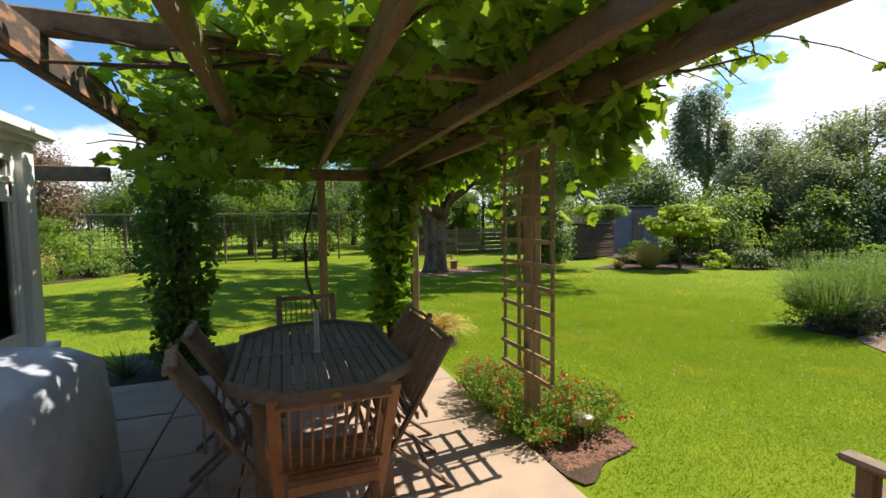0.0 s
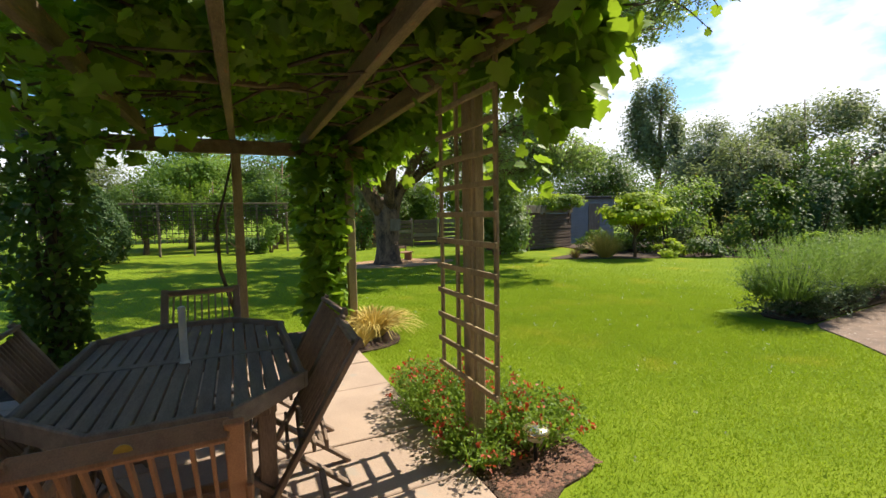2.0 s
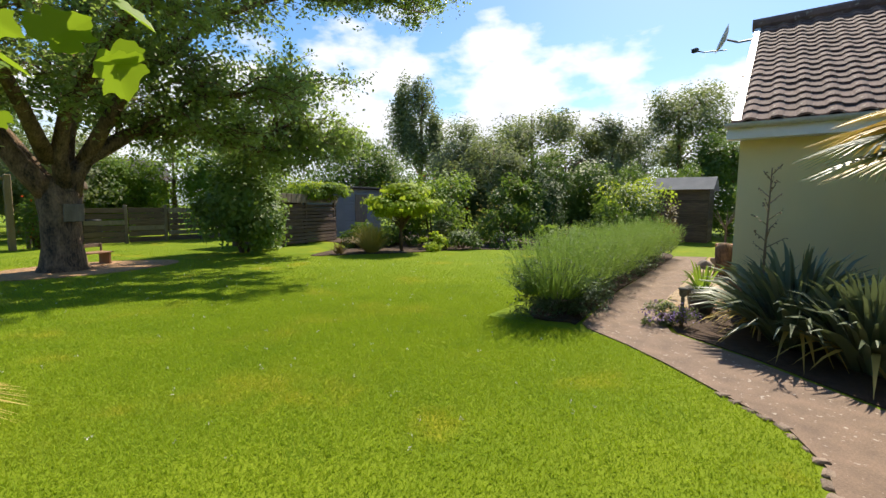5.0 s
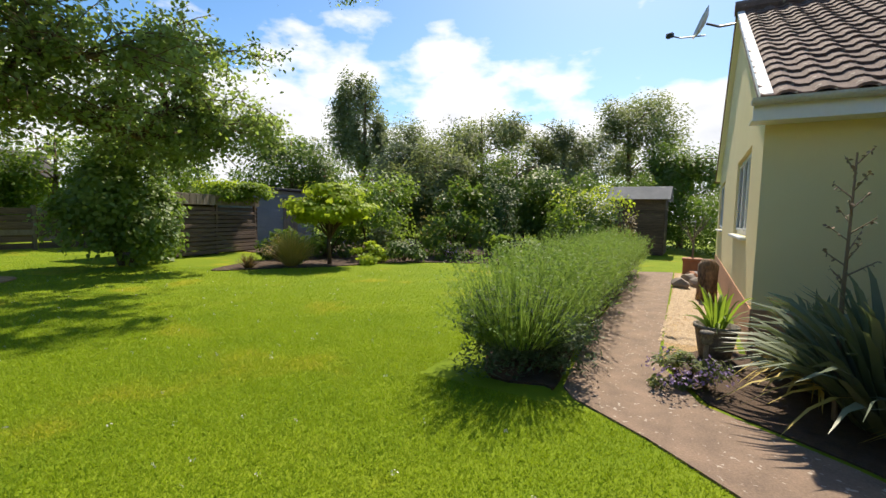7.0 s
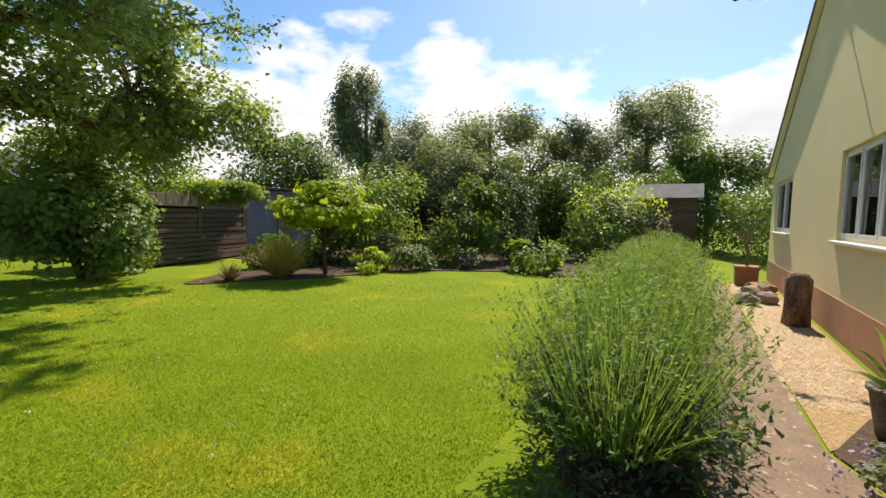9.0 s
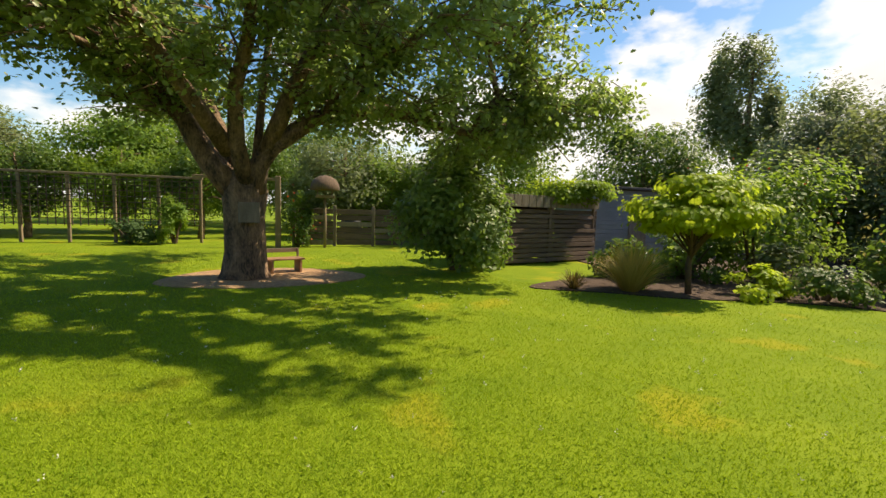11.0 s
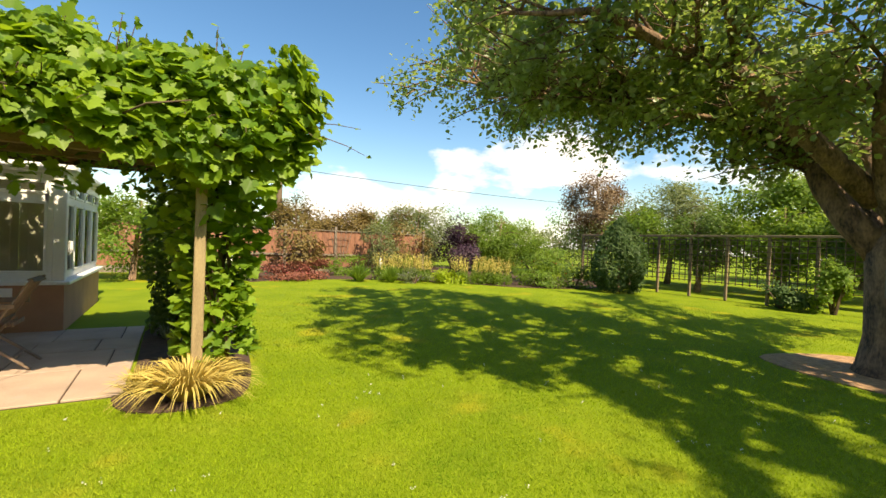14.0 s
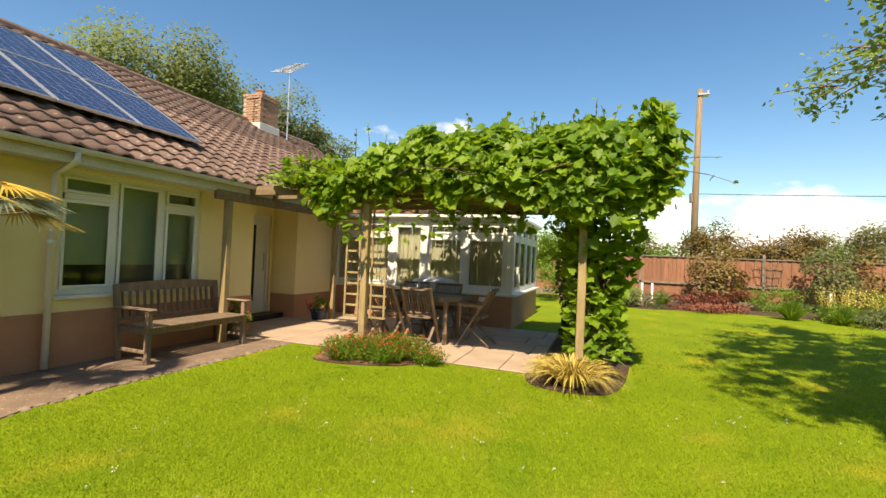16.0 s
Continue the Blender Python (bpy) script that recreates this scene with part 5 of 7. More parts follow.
strappy("dry_grass_clump", "dry straw-yellow leaves flopped round the vine post", (1.84, 5.82), 0.68, 0.36, 560, 0.017, STRAW, 51, "grass clump", bend=0.6, z0=0.012, low=0.02)
strappy("dry_grass_clump", "dry straw-yellow leaves flopped round the vine post", (1.60, 5.45), 0.30, 0.30, 120, 0.012, STRAW, 52, "grass clump", bend=0.4, z0=0.012)
strappy("strap_leaved_plant", "sparse strap-leaved plant at the patio edge", (-1.62, 5.62), 0.34, 0.36, 60, 0.022, YUCCA, 53, bend=0.2, z0=0.012)
strappy("strap_leaved_plant", "sparse strap-leaved plant at the patio edge", (-0.75, 5.62), 0.24, 0.26, 50, 0.02, YUCCA, 54, bend=0.2, z0=0.012)


# ---- the apple tree ----
apple = thing("apple_tree", "old spreading apple tree with a thick lit trunk", "tree", at=(0, 0, 0))
pr = random.Random(17)
BOUGHS = [
    [(4.66, 13.35, 1.55), (4.95, 13.2, 2.3), (5.7, 13.1, 2.85), (6.9, 12.95, 3.05), (8.5, 12.75, 2.75), (9.6, 12.6, 3.05), (10.9, 12.4, 3.6)],
    [(4.35, 13.4, 1.5), (3.75, 13.3, 2.4), (3.3, 13.25, 3.0), (2.5, 13.0, 3.6), (1.5, 12.7, 3.95), (0.2, 12.4, 4.15), (-1.6, 12.0, 4.7)],
    [(4.4, 13.5, 1.6), (3.5, 13.6, 3.0), (2.9, 13.4, 4.4), (2.2, 13.2, 5.8), (1.6, 13.0, 7.0)],
    [(4.55, 13.25, 1.7), (4.5, 12.5, 3.1), (4.9, 11.3, 4.3), (5.4, 9.9, 4.9), (5.9, 8.7, 4.9)],
    [(4.6, 13.6, 1.7), (5.2, 14.7, 3.4), (6.1, 16.0, 4.9), (6.8, 17.6, 5.6)],
    [(4.4, 13.6, 1.7), (3.6, 14.9, 3.5), (2.3, 16.6, 4.6), (1.2, 18.2, 5.0)],
    [(4.9, 13.2, 2.2), (5.6, 12.7, 3.8), (6.8, 12.0, 5.2), (8.4, 11.3, 6.2), (10.0, 11.0, 6.5)],
    [(4.3, 13.1, 2.2), (3.4, 11.6, 3.7), (2.5, 10.1, 4.4), (1.7, 9.1, 4.4)],
    [(4.7, 13.4, 2.0), (4.9, 13.6, 4.2), (5.3, 13.5, 6.2), (5.4, 13.3, 7.6)],
    [(8.5, 12.75, 2.75), (8.9, 12.6, 3.4), (8.5, 12.2, 4.1), (9.5, 11.6, 4.6)],
    [(1.5, 12.7, 3.95), (0.4, 11.4, 4.7), (-1.0, 10.4, 5.25), (-2.2, 9.8, 5.15)],
    [(5.6, 12.7, 3.8), (7.0, 11.3, 5.6), (8.8, 9.9, 6.9), (10.4, 8.7, 7.4)],
    [(4.9, 11.3, 4.3), (6.0, 9.8, 6.0), (7.0, 8.9, 6.6)],
    [(3.3, 13.25, 3.0), (2.2, 11.8, 3.6), (1.2, 10.6, 3.8), (0.2, 9.9, 4.1)],
    [(5.7, 13.1, 2.85), (6.4, 11.8, 3.5), (7.0, 11.0, 3.6)],
    [(3.4, 11.6, 3.7), (3.6, 10.0, 5.4), (4.0, 8.7, 6.4)],
    [(6.8, 12.0, 5.2), (8.6, 10.7, 6.4), (10.2, 9.7, 6.9), (11.4, 9.0, 7.2), (12.3, 8.5, 7.2)],
    [(8.4, 11.3, 6.2), (10.5, 10.6, 6.8), (12.3, 10.3, 6.9)],
]
# edge of the crown's cast shadow on the lawn; the crown is cut to it
SHADOW_EDGE_X = [-9, -5.8, -3.6, -0.5, 0.9, 2.1, 2.5, 3.3, 4.3, 4.8, 5.3, 6.4, 6.8, 7.6, 8.6]
SHADOW_EDGE_Y = [11.6, 9.2, 8.2, 7.5, 7.5, 7.9, 8.7, 9.2, 9.2, 8.3, 7.8, 7.7, 8.4, 9.7, 12.2]
bm = bmesh.new()
tube(bm, [(4.5, 13.45, -0.08), (4.5, 13.45, 0.12), (4.52, 13.44, 0.5), (4.5, 13.42, 1.1), (4.5, 13.42, 1.55), (4.5, 13.42, 1.9)], [0.50, 0.39, 0.345, 0.335, 0.38, 0.2], 18, 0.06, pr)
for i, pts in enumerate(BOUGHS):
    r0 = 0.21 if i < 2 else 0.155 if i < 8 else 0.085 if i < 11 else 0.055
    fine = []
    for k in range(len(pts) - 1):
        a, b = Vector(pts[k]), Vector(pts[k + 1])
        fine += [a, a.lerp(b, 0.5) + Vector((pr.uniform(-1, 1), pr.uniform(-1, 1), pr.uniform(-1, 1))) * 0.09]
    fine.append(Vector(pts[-1]))
    n = len(fine)
    for k in range(4, n):                      # a bough ends where its leaves end, at the shadow edge
        p = fine[k]
        if i in (3, 7, 11, 12, 13, 15) and p.y - p.z * 0.093 < np.interp(p.x - p.z * 0.847, SHADOW_EDGE_X, SHADOW_EDGE_Y) - 0.1:
            fine, n = fine[:k], k
            break
    tube(bm, fine, [max(r0 * (1 - 0.9 * (k / (n - 1)) ** 0.8), 0.018) for k in range(n)], 10, 0.10, pr)
part("trunk", bm, BARK, apple, smooth=True)
bm = bmesh.new()
twigs = []
for i, pts in enumerate(BOUGHS):
    pts = [Vector(p) for p in pts]
    for s in range(38 if i in (1, 2, 13) else 26 if i < 9 else 22):
        f = pr.uniform(0.22, 1.0) * (len(pts) - 1)
        k = min(int(f), len(pts) - 2)
        p = pts[k].lerp(pts[k + 1], f - k)
        out = (p - Vector((4.5, 13.4, 2.0))).normalized()
        d = (out * 0.7 + Vector((pr.uniform(-1, 1), pr.uniform(-1, 1), pr.uniform(-0.45, 0.9)))).normalized()
        ln = pr.uniform(0.7, 1.7)
        q = p + d * ln + Vector((0, 0, -0.18 * ln))
        if q.y - q.z * 0.093 < np.interp(q.x - q.z * 0.847, SHADOW_EDGE_X, SHADOW_EDGE_Y):
            continue
        tube(bm, [p, p + d * ln * 0.5 + Vector((0, 0, 0.05)), q], [0.024, 0.016, 0.008], 5, 0.1, pr)
        for w in range(8):
            g = pr.uniform(0.25, 1.0)
            a = p.lerp(q, g)
            e = a + (d * 0.5 + Vector((pr.uniform(-1, 1), pr.uniform(-1, 1), pr.uniform(-0.75, 0.6)))).normalized() * pr.uniform(0.35, 0.85)
            sx, sy = (a.x + e.x) / 2 - (a.z + e.z) / 2 * 0.847, (a.y + e.y) / 2 - (a.z + e.z) / 2 * 0.093
            if e.z > 2.2 and sx < 8.6 and sy > np.interp(sx, SHADOW_EDGE_X, SHADOW_EDGE_Y):
                tube(bm, [a, a.lerp(e, 0.5) + Vector((0, 0, 0.03)), e], [0.011, 0.008, 0.004], 4)
                twigs.append((*a, *e))
far = [Vector(p) for p in BOUGHS[0]]
for s in range(45):                           # weeping sprays under the long low limb
    f = pr.uniform(3.4, 6.0)
    k = min(int(f), 5)
    p = far[k].lerp(far[k + 1], f - k) + Vector((pr.uniform(-0.5, 0.5), pr.uniform(-0.7, 0.5), pr.uniform(-0.1, 0.5)))
    e = p + Vector((pr.uniform(-0.3, 0.4), pr.uniform(-0.4, 0.3), -pr.uniform(0.3, 0.95)))
    e.z = max(e.z, 1.95)
    tube(bm, [p, p.lerp(e, 0.4) + Vector((0.08, 0, 0.05)), e], [0.012, 0.008, 0.004], 4)
    for w in range(3):
        twigs.append((*p, *e))
part("branchwork", bm, BARK, apple, smooth=True, kind="stuff")
tw = np.array(twigs)
rng = np.random.RandomState(61)
n = 195000
k = rng.randint(0, len(tw), n)
f = rng.uniform(0.1, 1.08, n)[:, None]
pos = tw[k, :3] * (1 - f) + tw[k, 3:] * f + rng.normal(0, 0.12, (n, 3))
# gaps cut through the foliage along the sun's rays, to dapple its shadow
u, w = pos[:, 0] - 0.847 * pos[:, 2], pos[:, 1] - 0.093 * pos[:, 2]
openness = np.zeros(n)
for j in range(9):
    a, wave = rng.uniform(0, 3.14), (1.9, 1.4, 1.1, 0.9, 0.75, 0.62, 0.52, 0.44, 0.38)[j]
    openness += np.sin((u * math.cos(a) + w * math.sin(a)) * 6.283 / wave + rng.uniform(0, 6.28))
bare = openness + rng.normal(0, 0.35, n) > np.interp(w, [8.0, 11.0, 13.5], [0.25, 0.7, 1.8])
pos = pos[~bare]
link("foliage", leaf_cloud("foliage", pos, 0.098, OVAL, droop=0.6, spread=0.75, seed=62), APPLE, apple)
seat = thing("low_wooden_bench", "low weathered slatted bench beside the tree trunk", "bench", at=(5.14, 13.98, 0.0), rz=20)
for s in (-1, 1):
    part("leg", solid((s * 0.27 - 0.025, s * 0.27 + 0.025, -0.16, 0.16, 0, 0.26), bevel=0.006), TEAK_RED, seat)
for i in range(3):
    part("slat", solid((-0.35, 0.35, -0.17 + i * 0.12, -0.07 + i * 0.12, 0.26, 0.29), bevel=0.005), TEAK_RED, seat)
part("backrest", solid((-0.35, 0.35, 0.19, 0.215, 0.38, 0.46), (-0.34, -0.30, 0.16, 0.19, 0.0, 0.46), (0.30, 0.34, 0.16, 0.19, 0.0, 0.46), bevel=0.004), TEAK_OLD, seat)
plate = thing("slate_plaque", "weathered grey board fixed to the tree trunk", "plaque", at=(4.62, 13.02, 1.05))
part("board", solid((-0.17, 0.17, -0.02, 0.01, -0.05, 0.30), bevel=0.008), GREYWOOD, plate).matrix_basis = pose(0, 0, 0, 4, 0, 8)

# ---- log store and sheds ----
store = thing("log_store", "dark slatted timber log store with plants on its roof", "shed", at=(9.9, 14.5, 0), rz=16)
SL = 3.58                                      # its length
for i in range(11):
    z = 0.05 + i * 0.124
    part("board", solid((0, SL, 0.0, 0.03, z, z + 0.103), bevel=0.005, m=pose(0, 0, 0, -4 if i % 3 else -2.5)), DARKWOOD, store)
    part("board", solid((SL + 0.01, SL + 0.04, 0.04, 1.6, z, z + 0.103), bevel=0.004), DARKWOOD, store)
for x in (0.05, SL / 2, SL - 0.05):
    part("post", solid((x - 0.04, x + 0.04, 0.05, 0.13, 0, 1.48), bevel=0.006), DARKWOOD, store)
part("back", solid((0, SL, 1.6, 1.64, 0, 1.5), (0, 0.03, 0.14, 1.6, 0, 1.5), bevel=0), DARKWOOD, store)
for i in range(15):                            # short upright slats of the fascia
    part("fascia_slat", solid((-0.05 + i * 0.245, 0.185 + i * 0.245, -0.03, -0.008, 1.44, 1.74), bevel=0.005), GREYWOOD, store)
part("roof", solid((-0.05, SL + 0.08, -0.004, 1.7, 1.62, 1.70), bevel=0.006), FELT, store)
shrub("roof_creeper", "yellow-green creeper trailing over the log store roof", (12.25, 15.2), (1.35, 0.55, 0.34), 4200, 0.085, MIDLEAF, 71, "creeper", lumps=30, lift=5.5, stems=0, flowers=(LIME, 900, 0.08))
blue = thing("garden_shed", "blue-grey painted shed behind the log store", "shed")
for i in range(15):
    part("board", solid((14.2, 17.2, 16.90 - 0.006 * (i % 2), 16.94, i * 0.14, i * 0.14 + 0.132), bevel=0.004), BLUESHED, blue)
part("side_wall", solid((14.16, 14.2, 16.9, 19, 0, 2.1), (17.2, 17.24, 16.9, 19, 0, 2.1), (14.2, 17.2, 18.96, 19.0, 0, 2.1), bevel=0), BLUESHED, blue)
part("roof", solid((14.0, 17.4, 16.7, 19.2, 2.12, 2.2), bevel=0.01), FELT, blue)
part("door", solid((15.6, 16.3, 16.86, 16.89, 0.05, 1.85), bevel=0.005), GREYWOOD, blue)
brown = thing("garden_shed", "small brown timber shed with a grey felt roof", "shed", at=(0, 0.45, 0))
for i in range(15):
    part("board", solid((21.6, 21.64, 3.4, 5.2, 0.02 + i * 0.14, 0.15 + i * 0.14), bevel=0.004), DARKWOOD, brown)
    part("board", solid((21.65, 23.6, 3.36, 3.4, 0.02 + i * 0.14, 0.15 + i * 0.14), bevel=0.004), DARKWOOD, brown)
part("wall", solid((21.66, 23.6, 5.16, 5.2, 0, 2.1), (23.56, 23.6, 3.42, 5.14, 0, 2.1), bevel=0), DARKWOOD, brown)
bm = bmesh.new()
rv = [bm.verts.new(p) for p in ((21.4, 3.2, 2.08), (21.4, 5.4, 2.08), (22.6, 5.4, 2.62), (22.6, 3.2, 2.62), (23.8, 3.2, 2.08), (23.8, 5.4, 2.08))]
bm.faces.new((rv[0], rv[3], rv[2], rv[1])), bm.faces.new((rv[3], rv[4], rv[5], rv[2]))
bmesh.ops.solidify(bm, geom=bm.faces[:], thickness=0.05)
part("roof", bm, BLUESHED, brown)
hut = thing("garden_hut", "dark green hut half hidden beyond the fence", "shed")
part("wall", solid((8.4, 11.5, 25.5, 28, 0, 2.5), bevel=0.01), DARKWOOD, hut)
bm = bmesh.new()
rv = [bm.verts.new(p) for p in ((8.2, 25.3, 2.45), (11.7, 25.3, 2.45), (11.7, 26.75, 3.5), (8.2, 26.75, 3.5), (8.2, 28.2, 2.45), (11.7, 28.2, 2.45))]
bm.faces.new((rv[0], rv[1], rv[2], rv[3])), bm.faces.new((rv[3], rv[2], rv[5], rv[4])), bm.faces.new((rv[0], rv[3], rv[4])), bm.faces.new((rv[1], rv[5], rv[2]))
part("roof", bm, FELT, hut)

# ---- shrub bed ----
sh = "shrubs in the far bed"
shrub("elder_bush", "dense mid-green bush beside the log store", (8.7, 14.0), (1.55, 1.15, 1.36), 11500, 0.115, ELDER, 81, lumps=26, lift=0.98)
shrub("large_shrub", "tall rounded mid-green shrub", (14.9, 12.0), (1.65, 1.5, 1.5), 6500, 0.11, MIDLEAF, 82, group=sh, lumps=24, lift=0.98, flowers=(REDFL, 60, 0.06))
shrub("large_shrub", "dark leathery shrub with yellowish tops", (16.2, 9.6), (1.25, 1.25, 1.3), 5000, 0.12, DARKLEAF, 83, group=sh, lumps=20, flowers=(YELFL, 260, 0.07))
shrub("dark_column_shrub", "dark upright evergreen shrub", (17.8, 8.7), (0.8, 0.8, 1.55), 4200, 0.09, CONIF, 84, group=sh, lumps=16)
shrub("climber_screen", "lime-topped climber over a garden screen", (19.2, 6.1), (1.4, 1.35, 1.25), 5200, 0.11, DARKLEAF, 85, group=sh, lumps=20, flowers=(LIME, 1000, 0.09))
shrub("rose_bush", "loose rose bush with pale flowers by the path end", (18.9, 4.85), (0.55, 0.5, 0.95), 1500, 0.08, AUTUMN, 86, group=sh, lumps=12)
shrub("low_shrub", "low lime-green clump at the bed edge", (12.7, 10.35), (0.6, 0.5, 0.32), 1500, 0.09, LIME, 87, group=sh, lumps=12)
shrub("low_shrub", "low green leafy clump at the bed edge", (15.3, 7.2), (0.85, 0.8, 0.42), 2000, 0.10, MIDLEAF, 88, group=sh, lumps=14)
shrub("low_shrub", "dark low foliage at the bed edge", (13.7, 9.9), (0.7, 0.6, 0.35), 1400, 0.08, DARKLEAF, 89, group=sh, lumps=12)
shrub("low_shrub", "mauve flowered low plant in the bed", (14.6, 8.9), (0.5, 0.5, 0.3), 900, 0.07, DARKLEAF, 90, group=sh, lumps=10, flowers=(MAUVEFL, 160, 0.05))
shrub("low_shrub", "grey-green low plant beneath the tall shrubs", (14.2, 10.8), (0.9, 0.7, 0.5), 1800, 0.09, OLIVE, 91, group=sh, lumps=12)
shrub("low_shrub", "green undergrowth behind the bed", (13.2, 12.2), (1.0, 0.9, 0.7), 2200, 0.1, DARKLEAF, 92, group=sh, lumps=14)
shrub("low_shrub", "green undergrowth by the log store", (11.8, 12.4), (0.7, 0.6, 0.5), 1300, 0.09, DARKLEAF, 93, group=sh, lumps=12)
strappy("ornamental_grass", "tan and green ornamental grass tussock", (10.9, 11.15), 0.75, 0.95, 700, 0.012, STRAW, 94, "grass clump", bend=0.35, z0=0.01)
strappy("ornamental_grass", "fresh green blades in the tussock bed", (11.2, 11.3), 0.6, 0.8, 350, 0.014, MIDLEAF, 95, "grass clump", bend=0.3, z0=0.01)
strappy("ornamental_grass", "small reddish-brown grass tuft at the bed tip", (10.0, 11.5), 0.35, 0.4, 200, 0.012, AUTUMN, 96, "grass clump", bend=0.3, z0=0.01)

acer = thing("lime_acer", "small lime-green maple with flat layered foliage", "tree", at=(11.75, 10.75, 0))
g = np.random.RandomState(97)
ps = []
bm = bmesh.new()
pr = random.Random(97)
for i in range(30):
    a, r = pr.uniform(0, 6.28), pr.uniform(0.1, 0.76)
    c = Vector((math.cos(a) * r, math.sin(a) * r, 1.98 - 0.6 * r ** 1.7 - pr.uniform(0, 0.85) * (1 - 0.3 * r)))
    m = 330
    q = g.normal(size=(m, 3)) * np.array([0.19, 0.19, 0.06]) + np.array(c)
    ps.append(q)
    tube(bm, [(0, 0, 0.6 + 0.4 * pr.random()), (c.x * 0.5, c.y * 0.5, c.z - 0.25), c], [0.025, 0.016, 0.006], 5)
part("branchwork", bm, TWIG, acer, smooth=True, kind="stuff")
bm = bmesh.new()
tube(bm, [(0.02, 0, -0.05), (0, 0.03, 0.5), (0.03, 0, 1.1)], [0.06, 0.05, 0.03], 8)
part("trunk", bm, TWIG, acer, smooth=True)
link("crown", leaf_cloud("crown", np.concatenate(ps), 0.085, LOBED, seed=97, spread=0.7), LIME, acer)

# ---- lavender hedge ----
for i in range(9):
    g = np.random.RandomState(110 + i)
    cx, cy = 7.15 + i * 0.98, 4.12 + 0.03 * i
    lav = thing("lavender_plant", "lavender bush with tall green flower stalks beside the path", "lavender", "lavender hedge", at=(cx, cy, 0.012))
    p = clump_points(g, 5200 if i < 2 else 1300, (0, 0, 0.30), (0.66, 0.56, 0.34), 22, 0.5, 0.02)
    link("foliage", leaf_cloud("foliage", p, 0.055, SPEAR * np.array([0.35, 1, 1]), droop=-0.9, seed=110 + i), LAVF, lav)
    n = 1300 if i < 3 else 1100
    a, k = g.uniform(0, 6.28, n), np.sqrt(g.uniform(0, 1, n))
    root = np.stack([np.cos(a) * 0.42 * k, np.sin(a) * 0.36 * k, 0.25 + 0.12 * (1 - k)], 1)
    hgt = g.uniform(0.5, 1.15, n) * (1.08 - 0.3 * k)
    tip = np.stack([np.cos(a) * 0.78 * k + g.normal(0, 0.05, n), np.sin(a) * 0.66 * k + g.normal(0, 0.05, n), hgt], 1)
    link("stalk_growth", blades("stalk_growth", root, tip, 0.0048, 110 + i, 0.12, 3), LAVG, lav, kind="stuff")
    spike = np.repeat(tip, 4, 0) - (np.repeat(tip - root, 4, 0) * np.tile(np.array([0, 0.03, 0.06, 0.09]), n)[:, None])
    link("flower_spike", leaf_cloud("flower_spike", spike, 0.026, SPEAR * np.array([0.5, 1, 1]), droop=-1.0, seed=130 + i), LAVG, lav, kind="stuff")

# ---- house corner planting ----
for j, (x, y, r, h, n) in enumerate(((7.3, 1.7, 1.05, 1.02, 270), (6.85, 1.2, 0.88, 0.92, 210), (7.9, 1.95, 0.65, 0.8, 120))):
    yucca = strappy("yucca", "grey-green yucca with long sword leaves by the house corner", (x, y), r, h, n, 0.085, YUCCA, 140 + j, "yucca", "yuccas by the wall", bend=0.5, z0=0.01, low=0.05)
    g = np.random.RandomState(170 + j)
    a = g.uniform(0, 6.28, 34)
    root = np.stack([np.cos(a) * 0.1, np.sin(a) * 0.1, np.full(34, 0.14)], 1)
    k = r * g.uniform(0.6, 0.95, 34)
    link("dry_leaf", blades("dry_leaf", root, np.stack([np.cos(a) * k, np.sin(a) * k, np.full(34, 0.02)], 1), 0.06, 180 + j, 0.55, 4), STRAW, yucca, kind="stuff")
spike = thing("yucca_flower_spike", "bare brown yucca seed spike rising from the leaves", "flower spike", at=(7.3, 1.98, 0.012))
bm = bmesh.new()
tube(bm, [(0, 0, 0), (0.02, 0.01, 0.8), (0.03, 0.0, 1.75)], [0.017, 0.013, 0.006], 6)
pr = random.Random(5)
buds = []
for i in range(16):
    z = 0.85 + i * 0.055
    a = i * 2.4
    ln = 0.16 * (1 - 0.55 * (i / 16))
    e = Vector((0.03 + math.cos(a) * ln, math.sin(a) * ln, z + 0.10))
    tube(bm, [(0.02, 0, z), e], [0.006, 0.003], 4)
    for f in (0.5, 0.8, 1.0):
        buds.append((e.x * f, e.y * f, z + 0.10 * f))
part("stalk", bm, POLEW, spike)
link("seed_pods", leaf_cloud("seed_pods", np.repeat(np.array(buds), 2, 0), 0.03, OVAL, spread=1.6, seed=3), POLEW, spike, kind="stuff")
palm = thing("fan_palm", "small palm with yellowed fronds in front of the wall", "palm", at=(5.12, 1.06, 0.012))
bm = bmesh.new()
tube(bm, [(0, 0, -0.02), (0.02, 0, 0.7), (0, 0.02, 1.35)], [0.09, 0.075, 0.07], 10, 0.1, pr)
part("trunk", bm, TWIG, palm)
